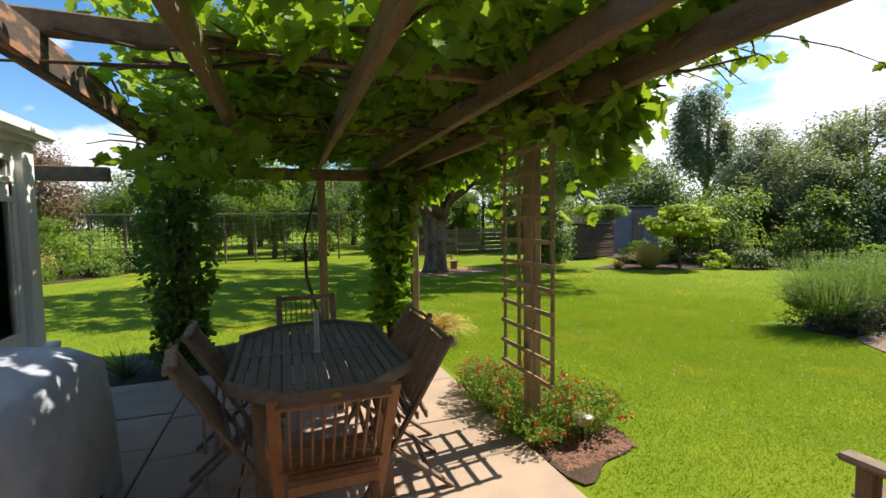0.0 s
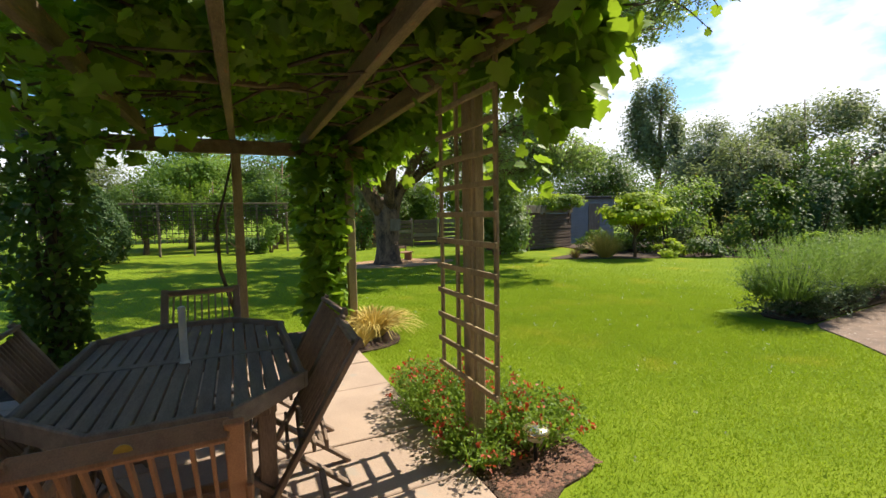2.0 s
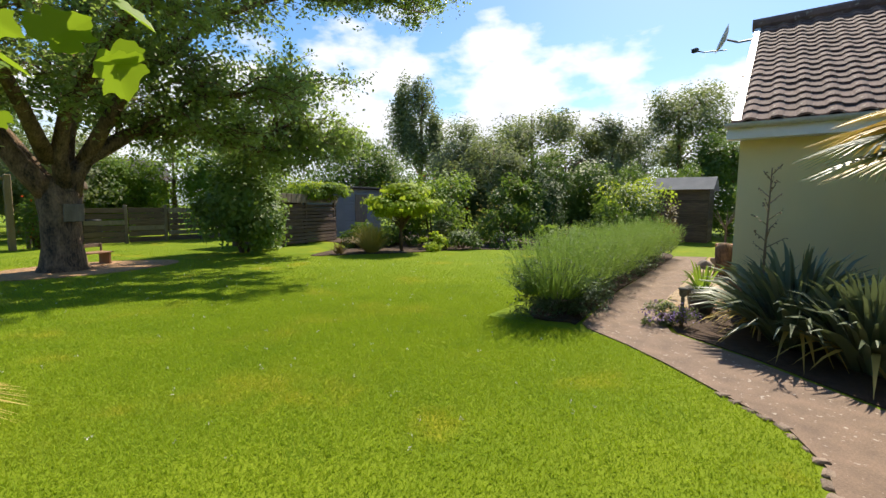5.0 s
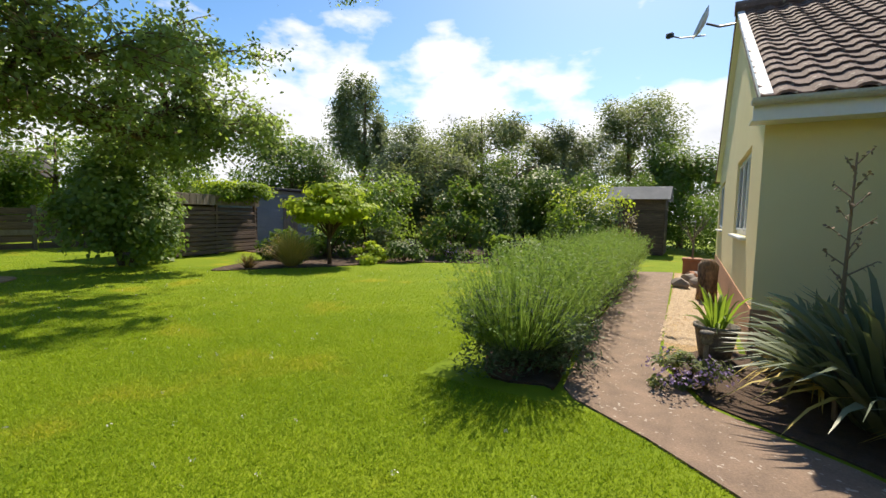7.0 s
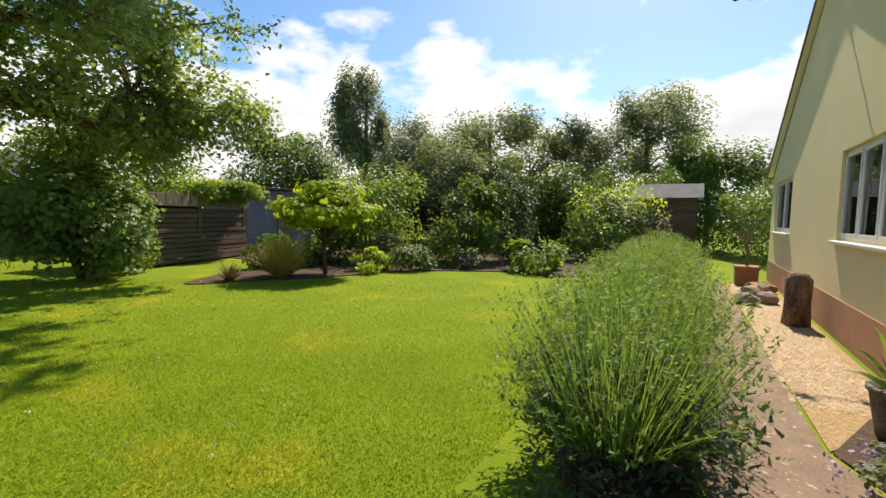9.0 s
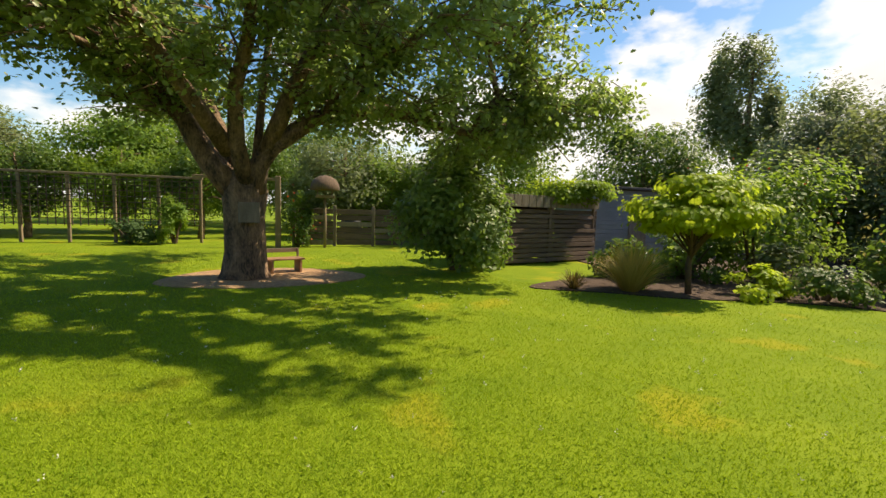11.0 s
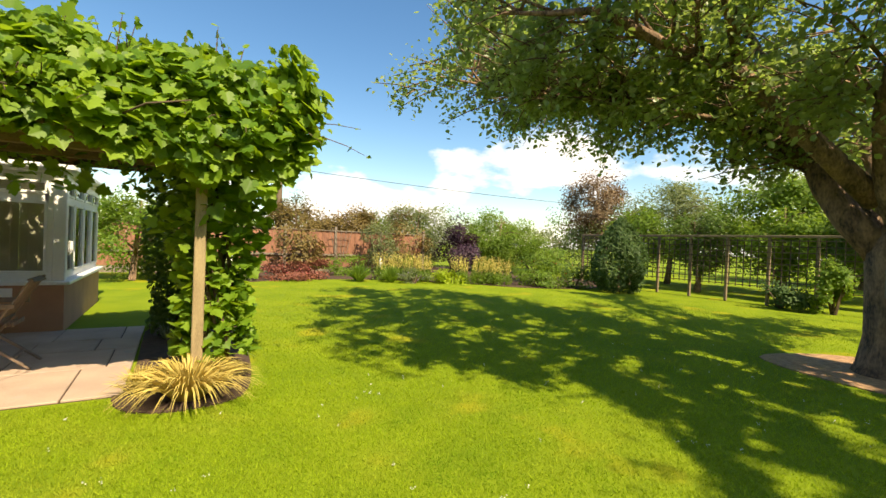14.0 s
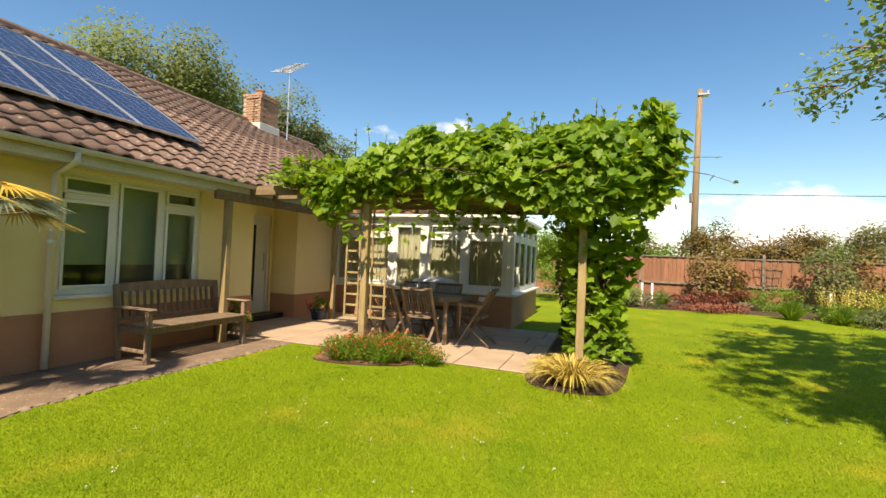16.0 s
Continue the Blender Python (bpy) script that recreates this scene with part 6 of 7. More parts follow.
for i in range(19):
    a = i * 2.4
    el = 0.25 + 0.75 * (i / 19)
    hub = Vector((math.cos(a) * 0.5 * math.cos(el), math.sin(a) * 0.5 * math.cos(el), 1.50 + 0.5 * math.sin(el)))
    g = np.random.RandomState(i)
    n = 22
    fan = np.linspace(-1.1, 1.1, n)
    out = Vector((math.cos(a), math.sin(a), 0.35 * math.sin(el)))
    sd = Vector((-math.sin(a), math.cos(a), 0))
    d = np.array([np.array(out * math.cos(t) + sd * math.sin(t)) for t in fan])
    tip = np.array(hub) + d * 0.42 + np.array([0, 0, -0.20])
    fr = link("frond", blades("frond", np.repeat(np.array(hub)[None], n, 0), tip, 0.035, i, 0.12, 3), PALMY if i % 3 else YUCCA, palm)
    bm = bmesh.new()
    tube(bm, [(0, 0, 1.33), hub * 0.6 + Vector((0, 0, 0.62)), hub], [0.012, 0.01, 0.008], 5)
    part("frond_stalk", bm, TWIG, palm)
shrub("aubrieta_mound", "low mound of mauve flowers at the path edge", (7.45, 2.86), (0.32, 0.26, 0.16), 1300, 0.035, OLIVE, 150, "flowering plant", lumps=14, flowers=(MAUVEFL, 520, 0.03), stems=2)
tall = thing("stake_light", "grey garden stake light among the flowers", "garden light", at=(7.55, 2.72, 0.0))
part("post", solid((-0.018, 0.018, -0.018, 0.018, 0, 0.34), bevel=0.006), GREYWOOD, tall)
part("head", lathe([(0.03, 0.34), (0.042, 0.36), (0.042, 0.42), (0.055, 0.425), (0.05, 0.44), (0.01, 0.45)], 16), GREYPOT, tall, smooth=True)
potl = thing("potted_lily", "strap-leaved plant in a grey stone pot by the corner", "potted plant", at=(8.42, 2.62, 0.01))
part("pot", lathe([(0.13, 0), (0.16, 0.16), (0.18, 0.28), (0.195, 0.29), (0.195, 0.32), (0.172, 0.32), (0.16, 0.27)], 24), GREYPOT, potl, smooth=True)
part("soil", lathe([(0.165, 0.24), (0.162, 0.275)], 18), SOIL, potl)
g = np.random.RandomState(9)
n = 34
a, k = g.uniform(0, 6.28, n), g.uniform(0.3, 1, n)
root = np.stack([np.cos(a) * 0.05, np.sin(a) * 0.05, np.full(n, 0.27)], 1)
tip = np.stack([np.cos(a) * 0.42 * k, np.sin(a) * 0.42 * k, 0.42 + 0.36 * (1 - k) + 0.05 * g.normal(size=n)], 1)
link("foliage", blades("foliage", root, tip, 0.036, 9, 0.5, 4), MIDLEAF, potl)
tp = thing("potted_sapling", "bare young sapling in a square terracotta pot", "potted plant", at=(15.9, 2.85, 0.01))
part("pot", solid((-0.2, 0.2, -0.2, 0.2, 0, 0.36), (-0.22, 0.22, -0.22, 0.22, 0.33, 0.40), bevel=0.012), TERRA, tp)
bm = bmesh.new()
tube(bm, [(0, 0, 0.36), (0.02, 0, 0.7), (0, 0, 0.95)], [0.03, 0.025, 0.018], 6)
for i in range(8):
    a = i * 0.8
    tube(bm, [(0, 0, 0.7 + 0.03 * i), (math.cos(a) * 0.2, math.sin(a) * 0.2, 1.0 + 0.03 * i), (math.cos(a) * 0.34, math.sin(a) * 0.34, 1.2 + 0.04 * i)], [0.014, 0.01, 0.004], 5)
part("stem", bm, GREYWOOD, tp)
pr = random.Random(77)
for i in range(7):
    st = thing("edging_stone", "rough reddish stone lying by the gravel", "stone", "stones by the gravel", at=(13.2 + pr.uniform(0, 2.0), 2.75 + pr.uniform(-0.15, 0.3), 0.0), rz=pr.uniform(0, 180))
    bm = bmesh.new()
    bmesh.ops.create_icosphere(bm, subdivisions=2, radius=0.14)
    for v in bm.verts:
        v.co = Vector((v.co.x * 1.7, v.co.y, v.co.z * 0.8 + 0.09)) * (1 + 0.25 * noise.noise(v.co * 9 + Vector((i, 0, 0))))
    part("rock", bm, TERRA if i % 2 else STONE, st)
wood = thing("timber_stump", "weathered upright stump against the gable wall", "stump", at=(11.9, 2.62, 0.0))
part("log", lathe([(0.16, 0), (0.14, 0.3), (0.15, 0.6), (0.10, 0.68), (0.05, 0.7)], 12), BARK, wood, smooth=True)
# loose pebbles on the gravel strip
g = np.random.RandomState(6)
n = 6500
base = np.array([(0.5, 0, 0), (0, 0.5, 0), (-0.5, 0, 0), (0, -0.5, 0), (0, 0, 0.4)])
cx, cy = g.uniform(8.75, 15.5, n), g.uniform(2.5, 3.12, n)
v = (base[None] * g.uniform(0.018, 0.045, n)[:, None, None]) + np.stack([cx, cy, np.full(n, 0.011)], 1)[:, None, :]
ps = (np.arange(n)[:, None, None] * 5 + np.array([(0, 1, 4), (1, 2, 4), (2, 3, 4), (3, 0, 4)])[None]).reshape(-1, 3)
tagged(link("gravel", arrays_mesh("gravel", v.reshape(-1, 3), ps), PEBBLE), "loose golden pebbles along the wall", "gravel", kind="stuff")

# ---- flower border and its fence ----
fence = thing("border_fence", "red-brown boarded fence behind the flower border", "fence")
pr = random.Random(12)
for i in range(88):
    y = 3.2 + i * 0.145
    x = -12.6 - 0.02 * (i % 2)
    part("board", solid((x - 0.012, x + 0.012, y, y + 0.14, 0.25, 1.78 + 0.0 * i), bevel=0.003), FENCEW, fence)
for y in (3.2, 5.3, 7.4, 9.5, 11.6, 13.7, 15.9):
    part("post", solid((-12.66, -12.52, y - 0.05, y + 0.05, 0, 1.98), bevel=0.01), GREYWOOD, fence)
part("cap_rail", solid((-12.66, -12.54, 3.2, 16.0, 1.785, 1.82), bevel=0.004), GREYWOOD, fence)
part("gravel_board", solid((-12.6, -12.57, 3.2, 16.0, 0.0, 0.24), bevel=0.004), GREYWOOD, fence)
part("mid_rail", solid((-12.57, -12.52, 3.2, 16.0, 0.72, 0.80), bevel=0.004), GREYWOOD, fence)
fan = thing("fan_trellis", "small fan-shaped wooden trellis against the fence", "trellis", at=(-12.3, 11.75, 0))
for i in range(5):
    f = (i - 2) / 2
    part("rib", stick((0, f * 0.18, 0.5), (0, f * 0.48, 1.86), 0.03, 0.015, 0.003), GREYWOOD, fan)
for z in (0.9, 1.2, 1.5, 1.78):
    w = 0.18 + 0.30 * (z - 0.5) / 1.36
    part("crossbar", stick((0.015, -w, z), (0.015, w, z), 0.03, 0.012, 0.003), GREYWOOD, fan)

BG = "plants of the flower border"
border = [
    ("bush", "olive bush against the fence", (-11.6, 9.9), (1.2, 1.2, 1.2), 2600, 0.11, AUTUMN, None, 0.98),
    ("bush", "dark green conifer-like bush by the fence", (-11.5, 13.2), (0.85, 0.9, 1.3), 2400, 0.10, OLIVE, None, 0.98),
    ("bush", "orange-tinted hawthorn bush over the fence", (-12.6, 15.0), (1.4, 1.5, 1.35), 3200, 0.11, AUTUMN, None, 1.05),
    ("purple_bush", "dark purple-leaved bush in the border", (-9.9, 16.1), (1.3, 1.2, 1.2), 6500, 0.09, PURPLE, None, 1.0),
    ("bush", "green shrub with a few red roses", (-7.1, 18.3), (1.4, 1.2, 0.95), 3400, 0.10, MIDLEAF, (REDFL, 40, 0.07), 0.9),
    ("rust_plant", "rusty red low foliage in the border", (-9.3, 8.9), (0.9, 1.1, 0.34), 2600, 0.07, RUST, (PINKFL, 140, 0.04), 0.75),
    ("rust_plant", "rusty red low foliage in the border", (-9.8, 10.2), (0.8, 0.8, 0.42), 1700, 0.07, RUST, None, 0.8),
    ("low_plant", "grey-blue low plant in the border", (-7.6, 12.9), (0.6, 0.55, 0.3), 1300, 0.06, OLIVE, (MAUVEFL, 120, 0.04), 0.75),
    ("low_plant", "green low plant with blue tint", (-9.2, 7.3), (0.8, 0.8, 0.36), 1500, 0.07, OLIVE, (MAUVEFL, 80, 0.04), 0.8),
    ("low_plant", "yellow-green leafy plant in the border", (-10.0, 6.7), (0.7, 0.7, 0.4), 1300, 0.08, LIME, None, 0.8),
    ("low_plant", "broad green leaves at the border edge", (-7.4, 14.3), (0.6, 0.7, 0.34), 1300, 0.10, LIME, None, 0.75),
    ("low_plant", "green leafy plant in the border", (-5.9, 17.2), (0.9, 0.8, 0.42), 1700, 0.09, MIDLEAF, None, 0.8),
    ("low_plant", "green leafy plant near the conifer", (-5.2, 18.3), (0.7, 0.7, 0.5), 1400, 0.09, DARKLEAF, (REDFL, 30, 0.06), 0.8),
    ("low_plant", "mixed green growth at the fence foot", (-11.2, 11.5), (1.0, 1.3, 0.5), 1700, 0.08, MIDLEAF, None, 0.8),
    ("low_plant", "mixed green growth behind the border", (-9.3, 13.6), (1.0, 1.2, 0.5), 1700, 0.08, MIDLEAF, None, 0.8),
]
for i, (nm, lb, at, rr, n, sz, lf, fl, lift) in enumerate(border):
    shrub(nm, lb, at, rr, n, sz, lf, 200 + i, "plant" if "bush" not in nm else "shrub", BG, flowers=fl, lift=lift, lumps=16)
for i, (x, y, r, h, lf, lb) in enumerate(((-8.5, 11.2, 0.6, 0.7, MIDLEAF, "arching green strap-leaved clump"), (-10.4, 8.0, 0.5, 0.6, MIDLEAF, "arching green strap-leaved clump"), (-8.0, 12.2, 0.45, 0.6, MIDLEAF, "upright green strap-leaved clump"))):
    strappy("strap_clump", lb, (x, y), r, h, 330, 0.03, lf, 230 + i, "plant", BG, bend=0.35, z0=0.01)
for i, (x, y, w) in enumerate(((-8.9, 12.6, 0.7), (-8.3, 13.4, 0.5), (-7.4, 15.1, 0.7), (-6.8, 15.9, 0.6))):
    g = np.random.RandomState(240 + i)
    ob = thing("yellow_flower_spikes", "stand of pale yellow flower spikes", "flowering plant", BG, at=(x, y, 0.01))
    n = 90
    a, k = g.uniform(0, 6.28, n), np.sqrt(g.uniform(0, 1, n))
    root = np.stack([np.cos(a) * w * k, np.sin(a) * w * k, np.zeros(n)], 1)
    tip = root + np.stack([g.normal(0, 0.06, n), g.normal(0, 0.06, n), g.uniform(0.7, 1.05, n)], 1)
    link("stalk_growth", blades("stalk_growth", root, tip, 0.012, 240 + i, 0.05, 3), MIDLEAF, ob, kind="stuff")
    q = np.repeat(tip, 14, 0) - np.repeat(tip - root, 14, 0) * np.tile(np.linspace(0, 0.45, 14), n)[:, None] + g.normal(0, 0.014, (n * 14, 3))
    link("blossom", leaf_cloud("blossom", q, 0.045, OVAL, spread=1.5, seed=i), YELFL, ob, kind="stuff")
    q = np.repeat(root, 12, 0) + g.normal(0, 0.05, (n * 12, 3)) + np.array([0, 0, 1]) * g.uniform(0.05, 0.4, (n * 12, 1))
    link("foliage", leaf_cloud("foliage", q, 0.08, OVAL, seed=i), MIDLEAF, ob, kind="stuff")
for i, (x, y) in enumerate(((-11.3, 7.4), (-11.35, 7.75), (-10.6, 12.9))):
    pk = thing("white_marker_post", "short white painted marker post in the border", "post", "white posts", at=(x, y, 0))
    part("post", solid((-0.04, 0.04, -0.04, 0.04, 0, 0.75), bevel=0.01), UPVC, pk)

conif = thing("dwarf_conifer", "dense dark green cone-shaped conifer", "conifer", at=(-3.75, 18.9, 0))
g = np.random.RandomState(260)
n = 9000
z = g.uniform(0.05, 2.5, n)
rad = 0.88 * np.clip(1 - (np.abs(z - 0.95) / 1.62) ** 2.0, 0.02, 1) * (0.8 + 0.2 * g.uniform(0, 1, n) ** 0.4)
a = g.uniform(0, 6.28, n)
rad *= 1 + 0.10 * np.sin(5 * a + 3 * z) + 0.06 * np.sin(11 * a - 7 * z)
q = np.stack([np.cos(a) * rad, np.sin(a) * rad, z], 1)
link("foliage", leaf_cloud("foliage", q, 0.12, SPEAR * np.array([0.45, 1, 1]), droop=-1.2, face=np.stack([np.cos(a), np.sin(a), 0 * a], 1) * 1.2, seed=260), CONIF, conif)
bm = bmesh.new()
tube(bm, [(0, 0, -0.05), (0, 0, 2.2)], [0.07, 0.02], 8)
part("trunk", bm, BARK, conif)
shrub("dark_round_bush", "clipped dark round bush", (0.55, 20.2), (0.85, 0.8, 0.45), 2200, 0.08, CONIF, 261, lumps=14)
shrub("tall_grass_bush", "tall feathery green bush by the screen", (1.7, 20.3), (0.5, 0.5, 0.75), 1700, 0.10, MIDLEAF, 262, lumps=12)

# ---- screen, gate and old fence at the back ----
screen = thing("trellis_screen", "dark wire and timber trellis screen on posts", "trellis screen")
for i in range(9):
    x = -6.9 + i * 1.16
    part("post", solid((x - 0.04, x + 0.04, 20.58, 20.66, 0, 2.0), bevel=0.01), POLEW, screen)
for j in range(9):
    z = 0.55 + j * 0.17
    part("rail", solid((-6.9, 2.4, 20.55, 20.57, z - 0.011, z + 0.011), bevel=0), DARKWOOD, screen)
for i in range(46):
    x = -6.8 + i * 0.2
    if i % 23 != 11:
        part("lath", solid((x - 0.011, x + 0.011, 20.572, 20.59, 0.5, 1.95), bevel=0), DARKWOOD, screen)
part("top_rail", solid((-6.95, 2.45, 20.57, 20.67, 2.0, 2.07), bevel=0.008), POLEW, screen)
gatep = thing("gate_post", "tall weathered gate post", "post", at=(4.75, 19.2, 0))
part("post", solid((-0.08, 0.08, -0.08, 0.08, 0, 2.15), bevel=0.015), POLEW, gatep)
part("crossbar", solid((-2.3, 0.0, -0.04, 0.04, 2.0, 2.09), bevel=0.01), POLEW, gatep)
old = thing("weathered_fence", "dark weathered horizontal board fence", "fence")
pr = random.Random(4)
for k in range(5):
    x0 = 5.2 + k * 1.25
    part("post", solid((x0 - 0.05, x0 + 0.05, 19.66, 19.76, 0, 1.32), bevel=0.01), GREYWOOD, old)
    for j in range(6):
        z = 0.05 + j * 0.2
        part("board", solid((x0 + 0.06, x0 + 1.19, 19.6, 19.63, z, z + 0.165 + pr.uniform(-0.02, 0.02)), bevel=0.004), DARKWOOD if (k + j) % 4 else GREYWOOD, old)
shrub("rose_climber", "climbing rose with a few red blooms by the gate post", (5.3, 19.3), (0.55, 0.4, 0.95), 1700, 0.09, DARKLEAF, 263, flowers=(REDFL, 30, 0.07), lumps=12)
post_box = thing("water_butt", "dark green water barrel beyond the fence", "barrel", at=(7.2, 21.4, 0))
part("barrel", lathe([(0.26, 0), (0.33, 0.3), (0.34, 0.6), (0.28, 0.95), (0.25, 0.96)], 20), BLACKPL, post_box, smooth=True)

bird = thing("bird_table", "wooden bird table with a brown domed roof", "bird table", at=(6.12, 19.2, 0))
bm = bmesh.new()
tube(bm, [(0, 0, -0.02), (0.01, 0, 0.8), (0, 0.01, 1.6)], [0.05, 0.045, 0.04], 8)
part("post", bm, POLEW, bird, smooth=True)
part("tray", solid((-0.28, 0.28, -0.22, 0.22, 1.55, 1.59), (-0.28, 0.28, -0.22, -0.2, 1.59, 1.63), (-0.28, 0.28, 0.2, 0.22, 1.59, 1.63), bevel=0.005), POLEW, bird)
for sx in (-1, 1):
    for sy in (-1, 1):
        part("upright", solid((sx * 0.22 - 0.012, sx * 0.22 + 0.012, sy * 0.17 - 0.012, sy * 0.17 + 0.012, 1.59, 1.80), bevel=0.003), POLEW, bird)
part("roof", lathe([(0.42, 1.78), (0.45, 1.82), (0.42, 1.98), (0.33, 2.12), (0.18, 2.21), (0.04, 2.24)], 22), THATCH, bird, "brown domed roof", smooth=True)

# ---- pole and line ----
pole = thing("utility_pole", "tall wooden utility pole beyond the fence", "utility pole", at=(-15.2, 9.7, 0))
bm = bmesh.new()
tube(bm, [(0, 0, -0.2), (0, 0, 5), (0, 0.05, 9.35)], [0.15, 0.135, 0.11], 12)
part("shaft", bm, POLEW, pole, smooth=True)
part("bracket", solid((-0.16, 0.16, -0.04, 0.4, 9.05, 9.15), (-0.05, 0.05, 0.3, 0.4, 9.15, 9.3), bevel=0.01), METAL, pole)
part("junction_box", solid((-0.15, 0.15, -0.22, -0.12, 4.3, 4.7), bevel=0.01), GREYPOT, pole)
line = thing("overhead_cable", "thin black overhead cable sagging from the pole", "cable")
bm = bmesh.new()
tube(bm, [(-15.2 - 0.0 * k, 9.7 + k * 2.6, 4.68 - 0.085 * k + 0.0085 * k * k) for k in range(11)], [0.014] * 11, 6)
part("cable", bm, BLACKPL, line)

# ---- trees and hedges all round ----
far = [
    ("poplar", "tall narrow silvery tree beyond the boundary", (26.6, 22.1), 10.9, (2.0, 2.0), 5200, 0.24, BLUELEAF, 0.25),
    ("tree", "grey-green tree at the garden boundary", (27.2, 13.6), 7.8, (3.6, 3.6), 9000, 0.20, OLIVE, 0.12),
    ("tree", "grey-green tree at the garden boundary", (24.3, 16.8), 6.2, (3.0, 3.0), 7500, 0.19, BLUELEAF, 0.1),
    ("tree", "airy grey-leaved tree behind the house end", (31.2, 6.1), 8.3, (2.7, 2.7), 6500, 0.19, OLIVE, 0.3),
    ("tree", "boundary tree with fine leaves", (28.6, 9.4), 6.9, (2.7, 2.7), 7000, 0.19, BLUELEAF, 0.1),
    ("tree", "dark tree behind the brown shed", (27.5, 3.4), 5.0, (2.6, 2.6), 5500, 0.19, DARKLEAF, 0.05),
    ("tree", "dark green tree behind the sheds", (19.0, 20.2), 5.4, (2.9, 2.6), 6500, 0.18, DARKLEAF, 0.1),
    ("tree", "mid-green tree behind the sheds", (21.8, 13.6), 4.9, (2.5, 2.5), 6000, 0.17, OLIVE, 0.05),
    ("tree", "low dark tree at the boundary", (22.8, 9.6), 4.4, (2.2, 2.2), 5200, 0.16, DARKLEAF, 0.05),
    ("tree", "tree beyond the log store", (13.0, 21.0), 5.0, (2.6, 2.4), 6000, 0.17, MIDLEAF, 0.1),
    ("tree", "pale willow-like tree beyond the fence", (7.4, 28.5), 4.6, (3.2, 2.6), 6500, 0.17, OLIVE, 0.12),
    # dark leaf colour here stands in for the orchard's shade
    ("tree", "orchard tree on grass, leaves darkened for shade", (2.6, 26.5), 5.0, (2.6, 2.5), 6000, 0.16, DARKLEAF, 0.25),
    ("tree", "light green orchard tree on grass", (-1.6, 25.5), 4.6, (2.4, 2.3), 5600, 0.16, MIDLEAF, 0.28),
    ("tree", "grey-green orchard tree on grass", (-5.8, 25.0), 4.4, (2.5, 2.2), 5600, 0.16, OLIVE, 0.22),
    ("tree", "reddish-brown leaved tree beyond the border", (-10.8, 26.6), 5.7, (2.4, 2.2), 5600, 0.15, RUST2, 0.25),
    ("tree", "small orchard tree behind the screen", (-5.6, 22.6), 3.3, (1.5, 0.9), 2600, 0.13, MIDLEAF, 0.25),
    ("tree", "small orchard tree behind the screen", (-3.0, 22.4), 3.0, (1.5, 0.9), 2600, 0.13, DARKLEAF, 0.25),
    ("tree", "small orchard tree behind the screen", (-0.4, 22.6), 3.4, (1.5, 0.9), 2600, 0.13, MIDLEAF, 0.25),
    ("tree", "small orchard tree behind the screen", (2.0, 22.4), 3.2, (1.4, 0.9), 2600, 0.13, DARKLEAF, 0.25),
    ("tree", "bushy tree hiding the hut beyond the fence", (8.6, 23.2), 3.5, (1.9, 1.2), 4200, 0.14, MIDLEAF, 0.03),
    ("tree", "bushy tree beyond the fence", (6.3, 23.6), 3.0, (1.3, 1.2), 3000, 0.14, OLIVE, 0.05),
    ("tree", "orchard tree in deep shade", (4.9, 33.0), 7.0, (3.6, 3.2), 7000, 0.2, DARKLEAF, 0.12),
    ("tree", "orchard tree in deep shade", (-1.5, 34.0), 7.0, (4.2, 3.2), 7500, 0.2, MIDLEAF, 0.1),
    ("tree", "hedgerow tree beyond the border", (-12.9, 20.6), 3.3, (2.3, 2.2), 5200, 0.15, MIDLEAF, 0.02),
    ("tree", "hedgerow tree beyond the border", (-16.5, 17.5), 3.7, (2.5, 2.5), 5200, 0.15, OLIVE, 0.02),
    ("tree", "hedgerow tree beyond the fence", (-15.6, 12.9), 3.3, (1.7, 1.7), 4200, 0.14, AUTUMN, 0.02),
    ("tree", "dark hedgerow tree beyond the fence", (-14.9, 10.6), 3.3, (1.4, 1.5), 3800, 0.14, AUTUMN, 0.02),
    ("tree", "hedgerow tree beyond the fence", (-15.0, 7.2), 2.9, (1.8, 1.8), 4200, 0.14, MIDLEAF, 0.02),
    ("tree", "hedgerow tree beside the conservatory", (-9.5, 4.6), 2.6, (1.2, 1.3), 3000, 0.13, MIDLEAF, 0.02),
    ("pine_tree", "large blue-green pine behind the house", (-11.3, -17.5), 13.6, (5.2, 5.2), 21000, 0.27, OLIVE, 0.25),
    ("tree", "tall leafy tree behind the house", (-17.5, -13.5), 11.5, (3.8, 3.8), 12000, 0.26, BLUELEAF, 0.3),
]
for i, (nm, lb, at, h, cr, n, sz, lf, low) in enumerate(far):
    tree(nm, lb, at, h, cr, int(n * 3.0), sz * 0.86, lf, 300 + i, "tree", "trees round the garden", trunk=0.05 + 0.018 * h, low=low, lumps=30)


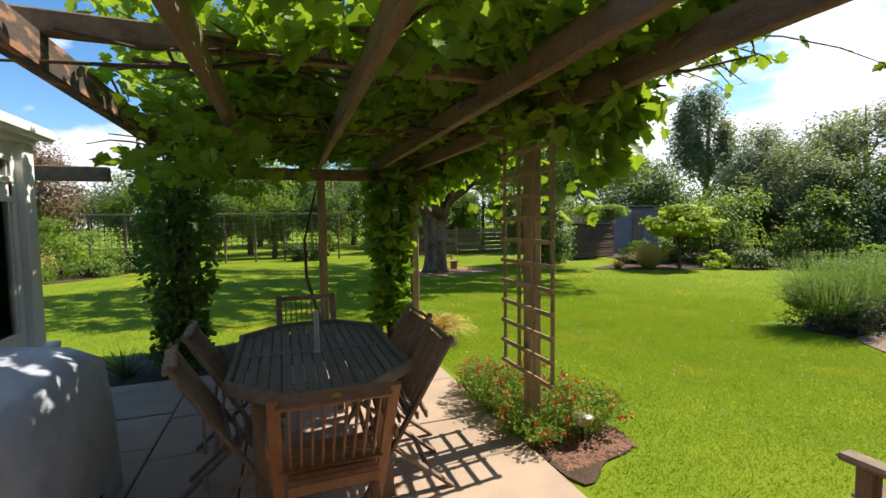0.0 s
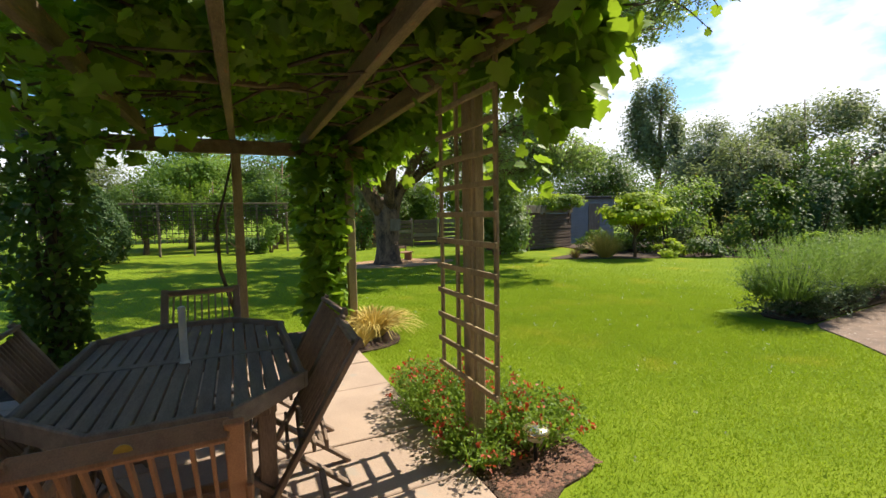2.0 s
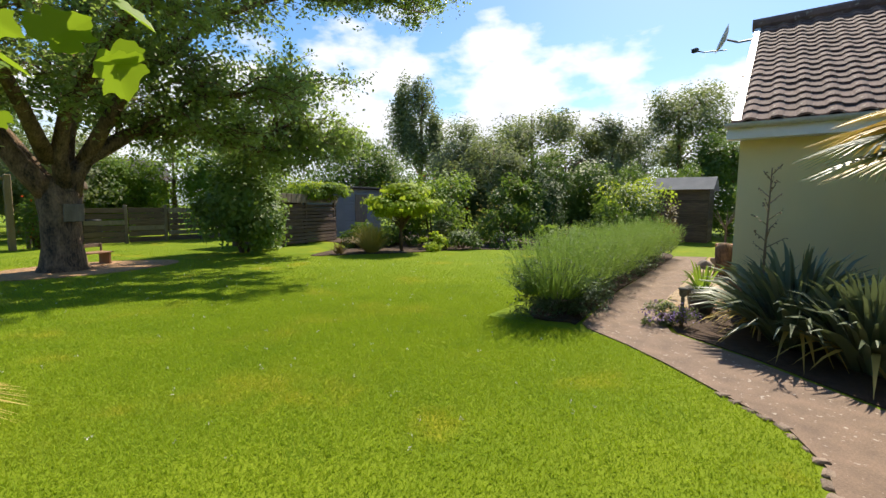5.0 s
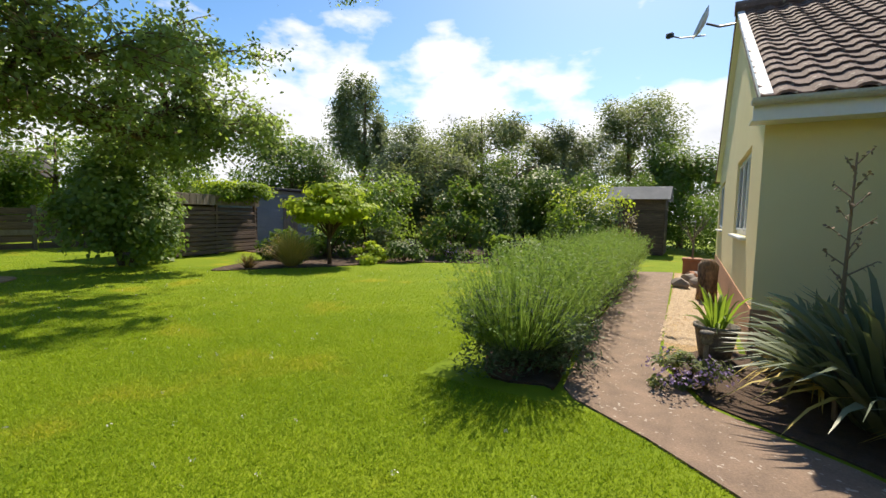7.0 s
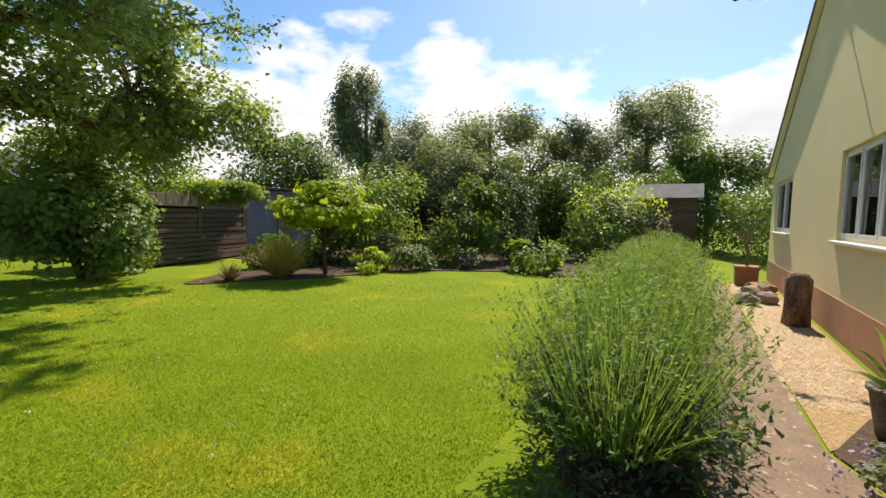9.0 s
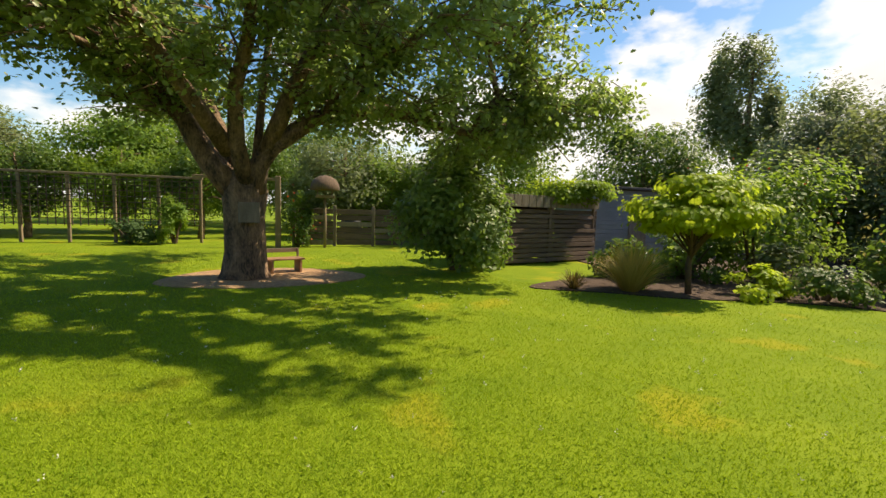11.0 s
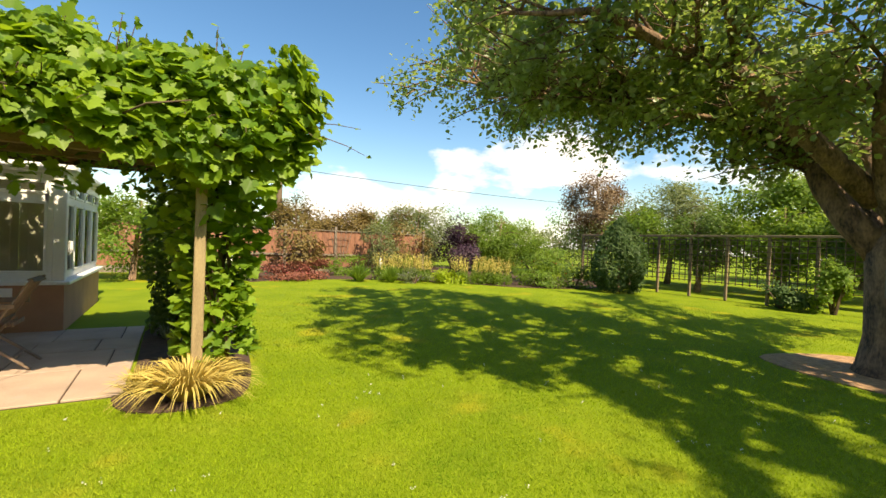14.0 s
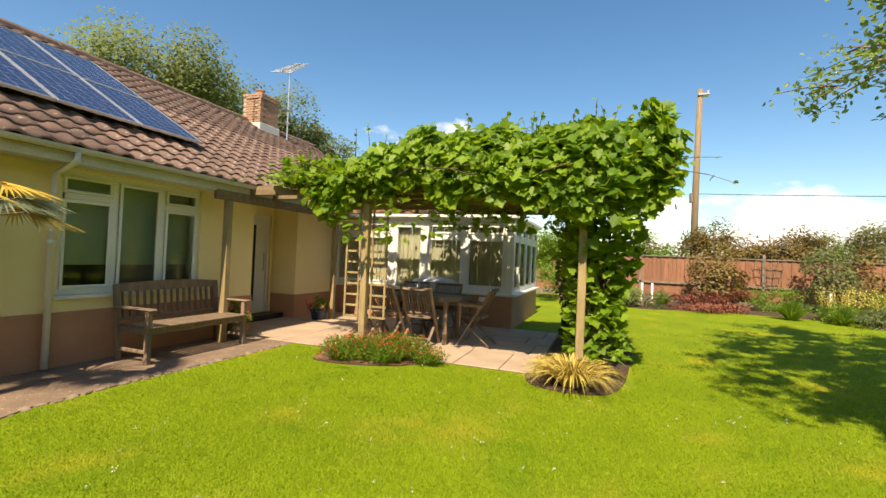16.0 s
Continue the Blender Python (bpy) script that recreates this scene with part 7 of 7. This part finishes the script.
def hedge(name, label, a, b, h, thick, n, size, leaf, seed):
    g = np.random.RandomState(seed)
    n = int(n * 1.6)
    a, b = np.array(a), np.array(b)
    f = g.uniform(0, 1, n)
    ln = np.linalg.norm(b - a)
    side = np.array([-(b - a)[1], (b - a)[0]]) / ln
    top = h * (0.82 + 0.13 * np.sin(f * ln * 0.9) + 0.08 * np.sin(f * ln * 2.3 + 1) + 0.06 * np.sin(f * ln * 5.1))
    z = top * g.uniform(0, 1, n) ** 0.6
    w = thick * (g.uniform(-1, 1, n)) * (1 - 0.35 * (z / h) ** 2)
    xy = a + (b - a) * f[:, None] + side * w[:, None]
    p = np.column_stack([xy, z]) + g.normal(0, 0.08, (n, 3))
    p[:, 2] = np.abs(p[:, 2])
    tagged(link(name, leaf_cloud(name, p, size * 0.8, RHOMB, seed=seed), leaf), label, "hedge", kind="stuff")


hedge("hedge", "dense mixed boundary hedge behind the shrub bed", (24.5, 4.5), (20.5, 19), 3.4, 1.1, 15000, 0.15, DARKLEAF, 400)
hedge("hedge", "dense hedge beyond the sheds", (20, 21), (8.5, 31), 3.3, 1.2, 12000, 0.17, DARKLEAF, 401)
# hedge beyond the orchard: its shade is put into the dark leaf colour
hedge("hedge", "green hedge at the far end of the orchard", (12, 38), (-24, 36), 5.0, 2.0, 14000, 0.24, DARKLEAF, 402)
hedge("hedge", "mixed hedgerow beyond the flower border", (-9, 28), (-21, 16), 3.2, 1.2, 12000, 0.17, OLIVE, 403)
hedge("hedge", "hedgerow behind the boarded fence", (-17.5, 19), (-17.5, 0), 2.9, 1.2, 12000, 0.17, MIDLEAF, 404)
hedge("hedge", "hedge behind the gravel path end", (18.5, 0.5), (26, 3.0), 3.0, 1.0, 8000, 0.15, DARKLEAF, 405)
hedge("hedge", "low planting by the conservatory side", (-6.5, 6.0), (-10.5, 6.4), 0.7, 0.5, 2600, 0.09, MIDLEAF, 406)

# ---- grass blades over the near lawn ----
g = np.random.RandomState(500)


def on_lawn(x, y):
    pe = np.interp(x, [p[0] for p in PATH_EDGE], [p[1] for p in PATH_EDGE])
    ok = (y > pe + 0.015)
    ok &= ~((x < 1.56) & (y < 5.35))
    ok &= ~((x > 6.55) & (y < 4.75))
    ok &= ~(((x - 1.76) / 0.58) ** 2 + ((y - 3.12) / 0.72) ** 2 < 1) & ~((x < 1.6) & (y > 2.35) & (y < 4.0))
    ok &= ~(((x - 1.5) / 0.60) ** 2 + ((y - 5.85) / 0.46) ** 2 < 1) & ~((x < 1.6) & (y < 6.5))
    ok &= ~(((x - 4.9) / 1.75) ** 2 + ((y - 13.4) / 1.05) ** 2 < 1)
    ok &= ~((x > 9.2) & (y > 21.0 - 0.92 * x) & (y > 10.2))
    return ok


def turf(name, n, centre, spread, box, h, w, seed):
    """Blades that thin out evenly from a centre of the plan."""
    g = np.random.RandomState(seed)
    x, y = g.normal(centre[0], spread[0], n), g.normal(centre[1], spread[1], n)
    ok = on_lawn(x, y) & (x > box[0]) & (x < box[1]) & (y > box[2]) & (y < box[3])
    x, y = x[ok], y[ok]
    n = len(x)
    a = g.uniform(0, 6.28, n)
    hh = h * g.uniform(0.5, 1.2, n)
    lean = g.normal(0, 0.6, (n, 2)) * hh[:, None]
    r = np.stack([x, y, np.zeros(n)], 1)
    s = np.stack([np.cos(a), np.sin(a), np.zeros(n)], 1) * w * g.uniform(0.6, 1.3, n)[:, None]
    t = r + np.column_stack([lean, hh])
    v = np.stack([r - s, r + s, t], 1)
    tagged(link(name, arrays_mesh(name, v.reshape(-1, 3), np.arange(3 * n).reshape(n, 3)), BLADE), "short mown blades of lawn grass", "grass", kind="stuff")


turf("grass", 560000, (4.6, 5.0), (2.5, 2.5), (-8, 16, 1.7, 21), 0.020, 0.0028, 501)
turf("grass", 200000, (4.0, 9.5), (6.0, 5.0), (-10, 16, 1.7, 21), 0.026, 0.005, 502)

g = np.random.RandomState(520)
x, y = g.uniform(1.8, 12, 900), g.uniform(2.4, 13, 900)
ok = on_lawn(x, y) & (g.uniform(0, 1, 900) < 0.35)
p = np.repeat(np.column_stack([x[ok], y[ok], np.full(ok.sum(), 0.03)]), 5, 0)
p += g.normal(0, 0.007, p.shape)
tagged(link("clover_flower", leaf_cloud("clover_flower", p, 0.013, OVAL, spread=1.5, seed=521), WHITEFL), "small white clover heads dotted over the lawn", "flowers", kind="stuff")

# ---- dark hedge closing the end of the path ----
for j, (x, y) in enumerate(((26.0, 6.6), (26.4, 9.6), (26.2, 12.4))):
    shrub("hedge", "dark evergreen hedge at the end of the garden", (x, y), (1.0, 1.9, 1.0), 2600, 0.13, DARKLEAF, 410 + j, "hedge", lumps=26, stems=3)

for x, y, h, r, leaf, sd in ((7.0, 23.4, 4.3, 2.2, OLIVE, 421), (10.6, 22.9, 4.2, 1.7, MIDLEAF, 422)):
    tree("tree", "pale green garden tree behind the low fence", (x, y), h, (r, r * 0.8), 5200, 0.14, leaf, sd, trunk=0.12, low=0.18)
# bark chips on the little bed at the trellis post
g = np.random.RandomState(12)
n = 4200
cx, cy = g.uniform(1.58, 2.24, n), g.uniform(2.46, 3.75, n)
ok = (cy > 2.40 + 0.22 * (cx - 1.56)) & (cx < 2.27 - 0.3 * np.clip(cy - 2.9, 0, 1))
cx, cy = cx[ok], cy[ok]
n = len(cx)
v = (base[None] * g.uniform(0.014, 0.04, n)[:, None, None] * np.array([1.0, 0.6, 0.5])) + np.stack([cx, cy, np.full(n, 0.018)], 1)[:, None, :]
ps = (np.arange(n)[:, None, None] * 5 + np.array([(0, 1, 4), (1, 2, 4), (2, 3, 4), (3, 0, 4)])[None]).reshape(-1, 3)
tagged(link("bark_chippings", arrays_mesh("bark_chippings", v.reshape(-1, 3), ps), MULCH), "reddish brown bark chippings in the flower bed", "mulch", kind="stuff")

# rough edging stones between lawn and path
path = bpy.data.objects["path"]
kerb_me = bpy.data.meshes.new("edging_stone")
bm = solid((-0.052, 0.052, -0.04, 0.04, -0.03, 0.03), bevel=0.011)
for v in bm.verts:
    v.co *= 1 + 0.16 * noise.noise(v.co * 23)
bm.to_mesh(kerb_me)
bm.free()
kerb_me.materials.append(KERB)
pr = random.Random(91)
edge_pts = [Vector((*p, 0)) for p in PATH_EDGE[:9]]
for a, b in zip(edge_pts[:5], edge_pts[1:5]):
    d = b - a
    turn = math.degrees(math.atan2(d.y, d.x))
    n = max(1, int(d.length / 0.112))
    for i in range(n):
        q = a + d * ((i + 0.5) / n)
        st = link("edging_stone", kerb_me, None, path)
        st.matrix_basis = pose(q.x, q.y + pr.uniform(-0.012, 0.012), -0.016 + pr.uniform(-0.008, 0.008), pr.uniform(-10, 10), pr.uniform(-8, 8), turn + pr.uniform(-16, 16)) @ Matrix.Diagonal((pr.uniform(0.7, 1.05), pr.uniform(0.6, 1.0), 1.0, 1.0))
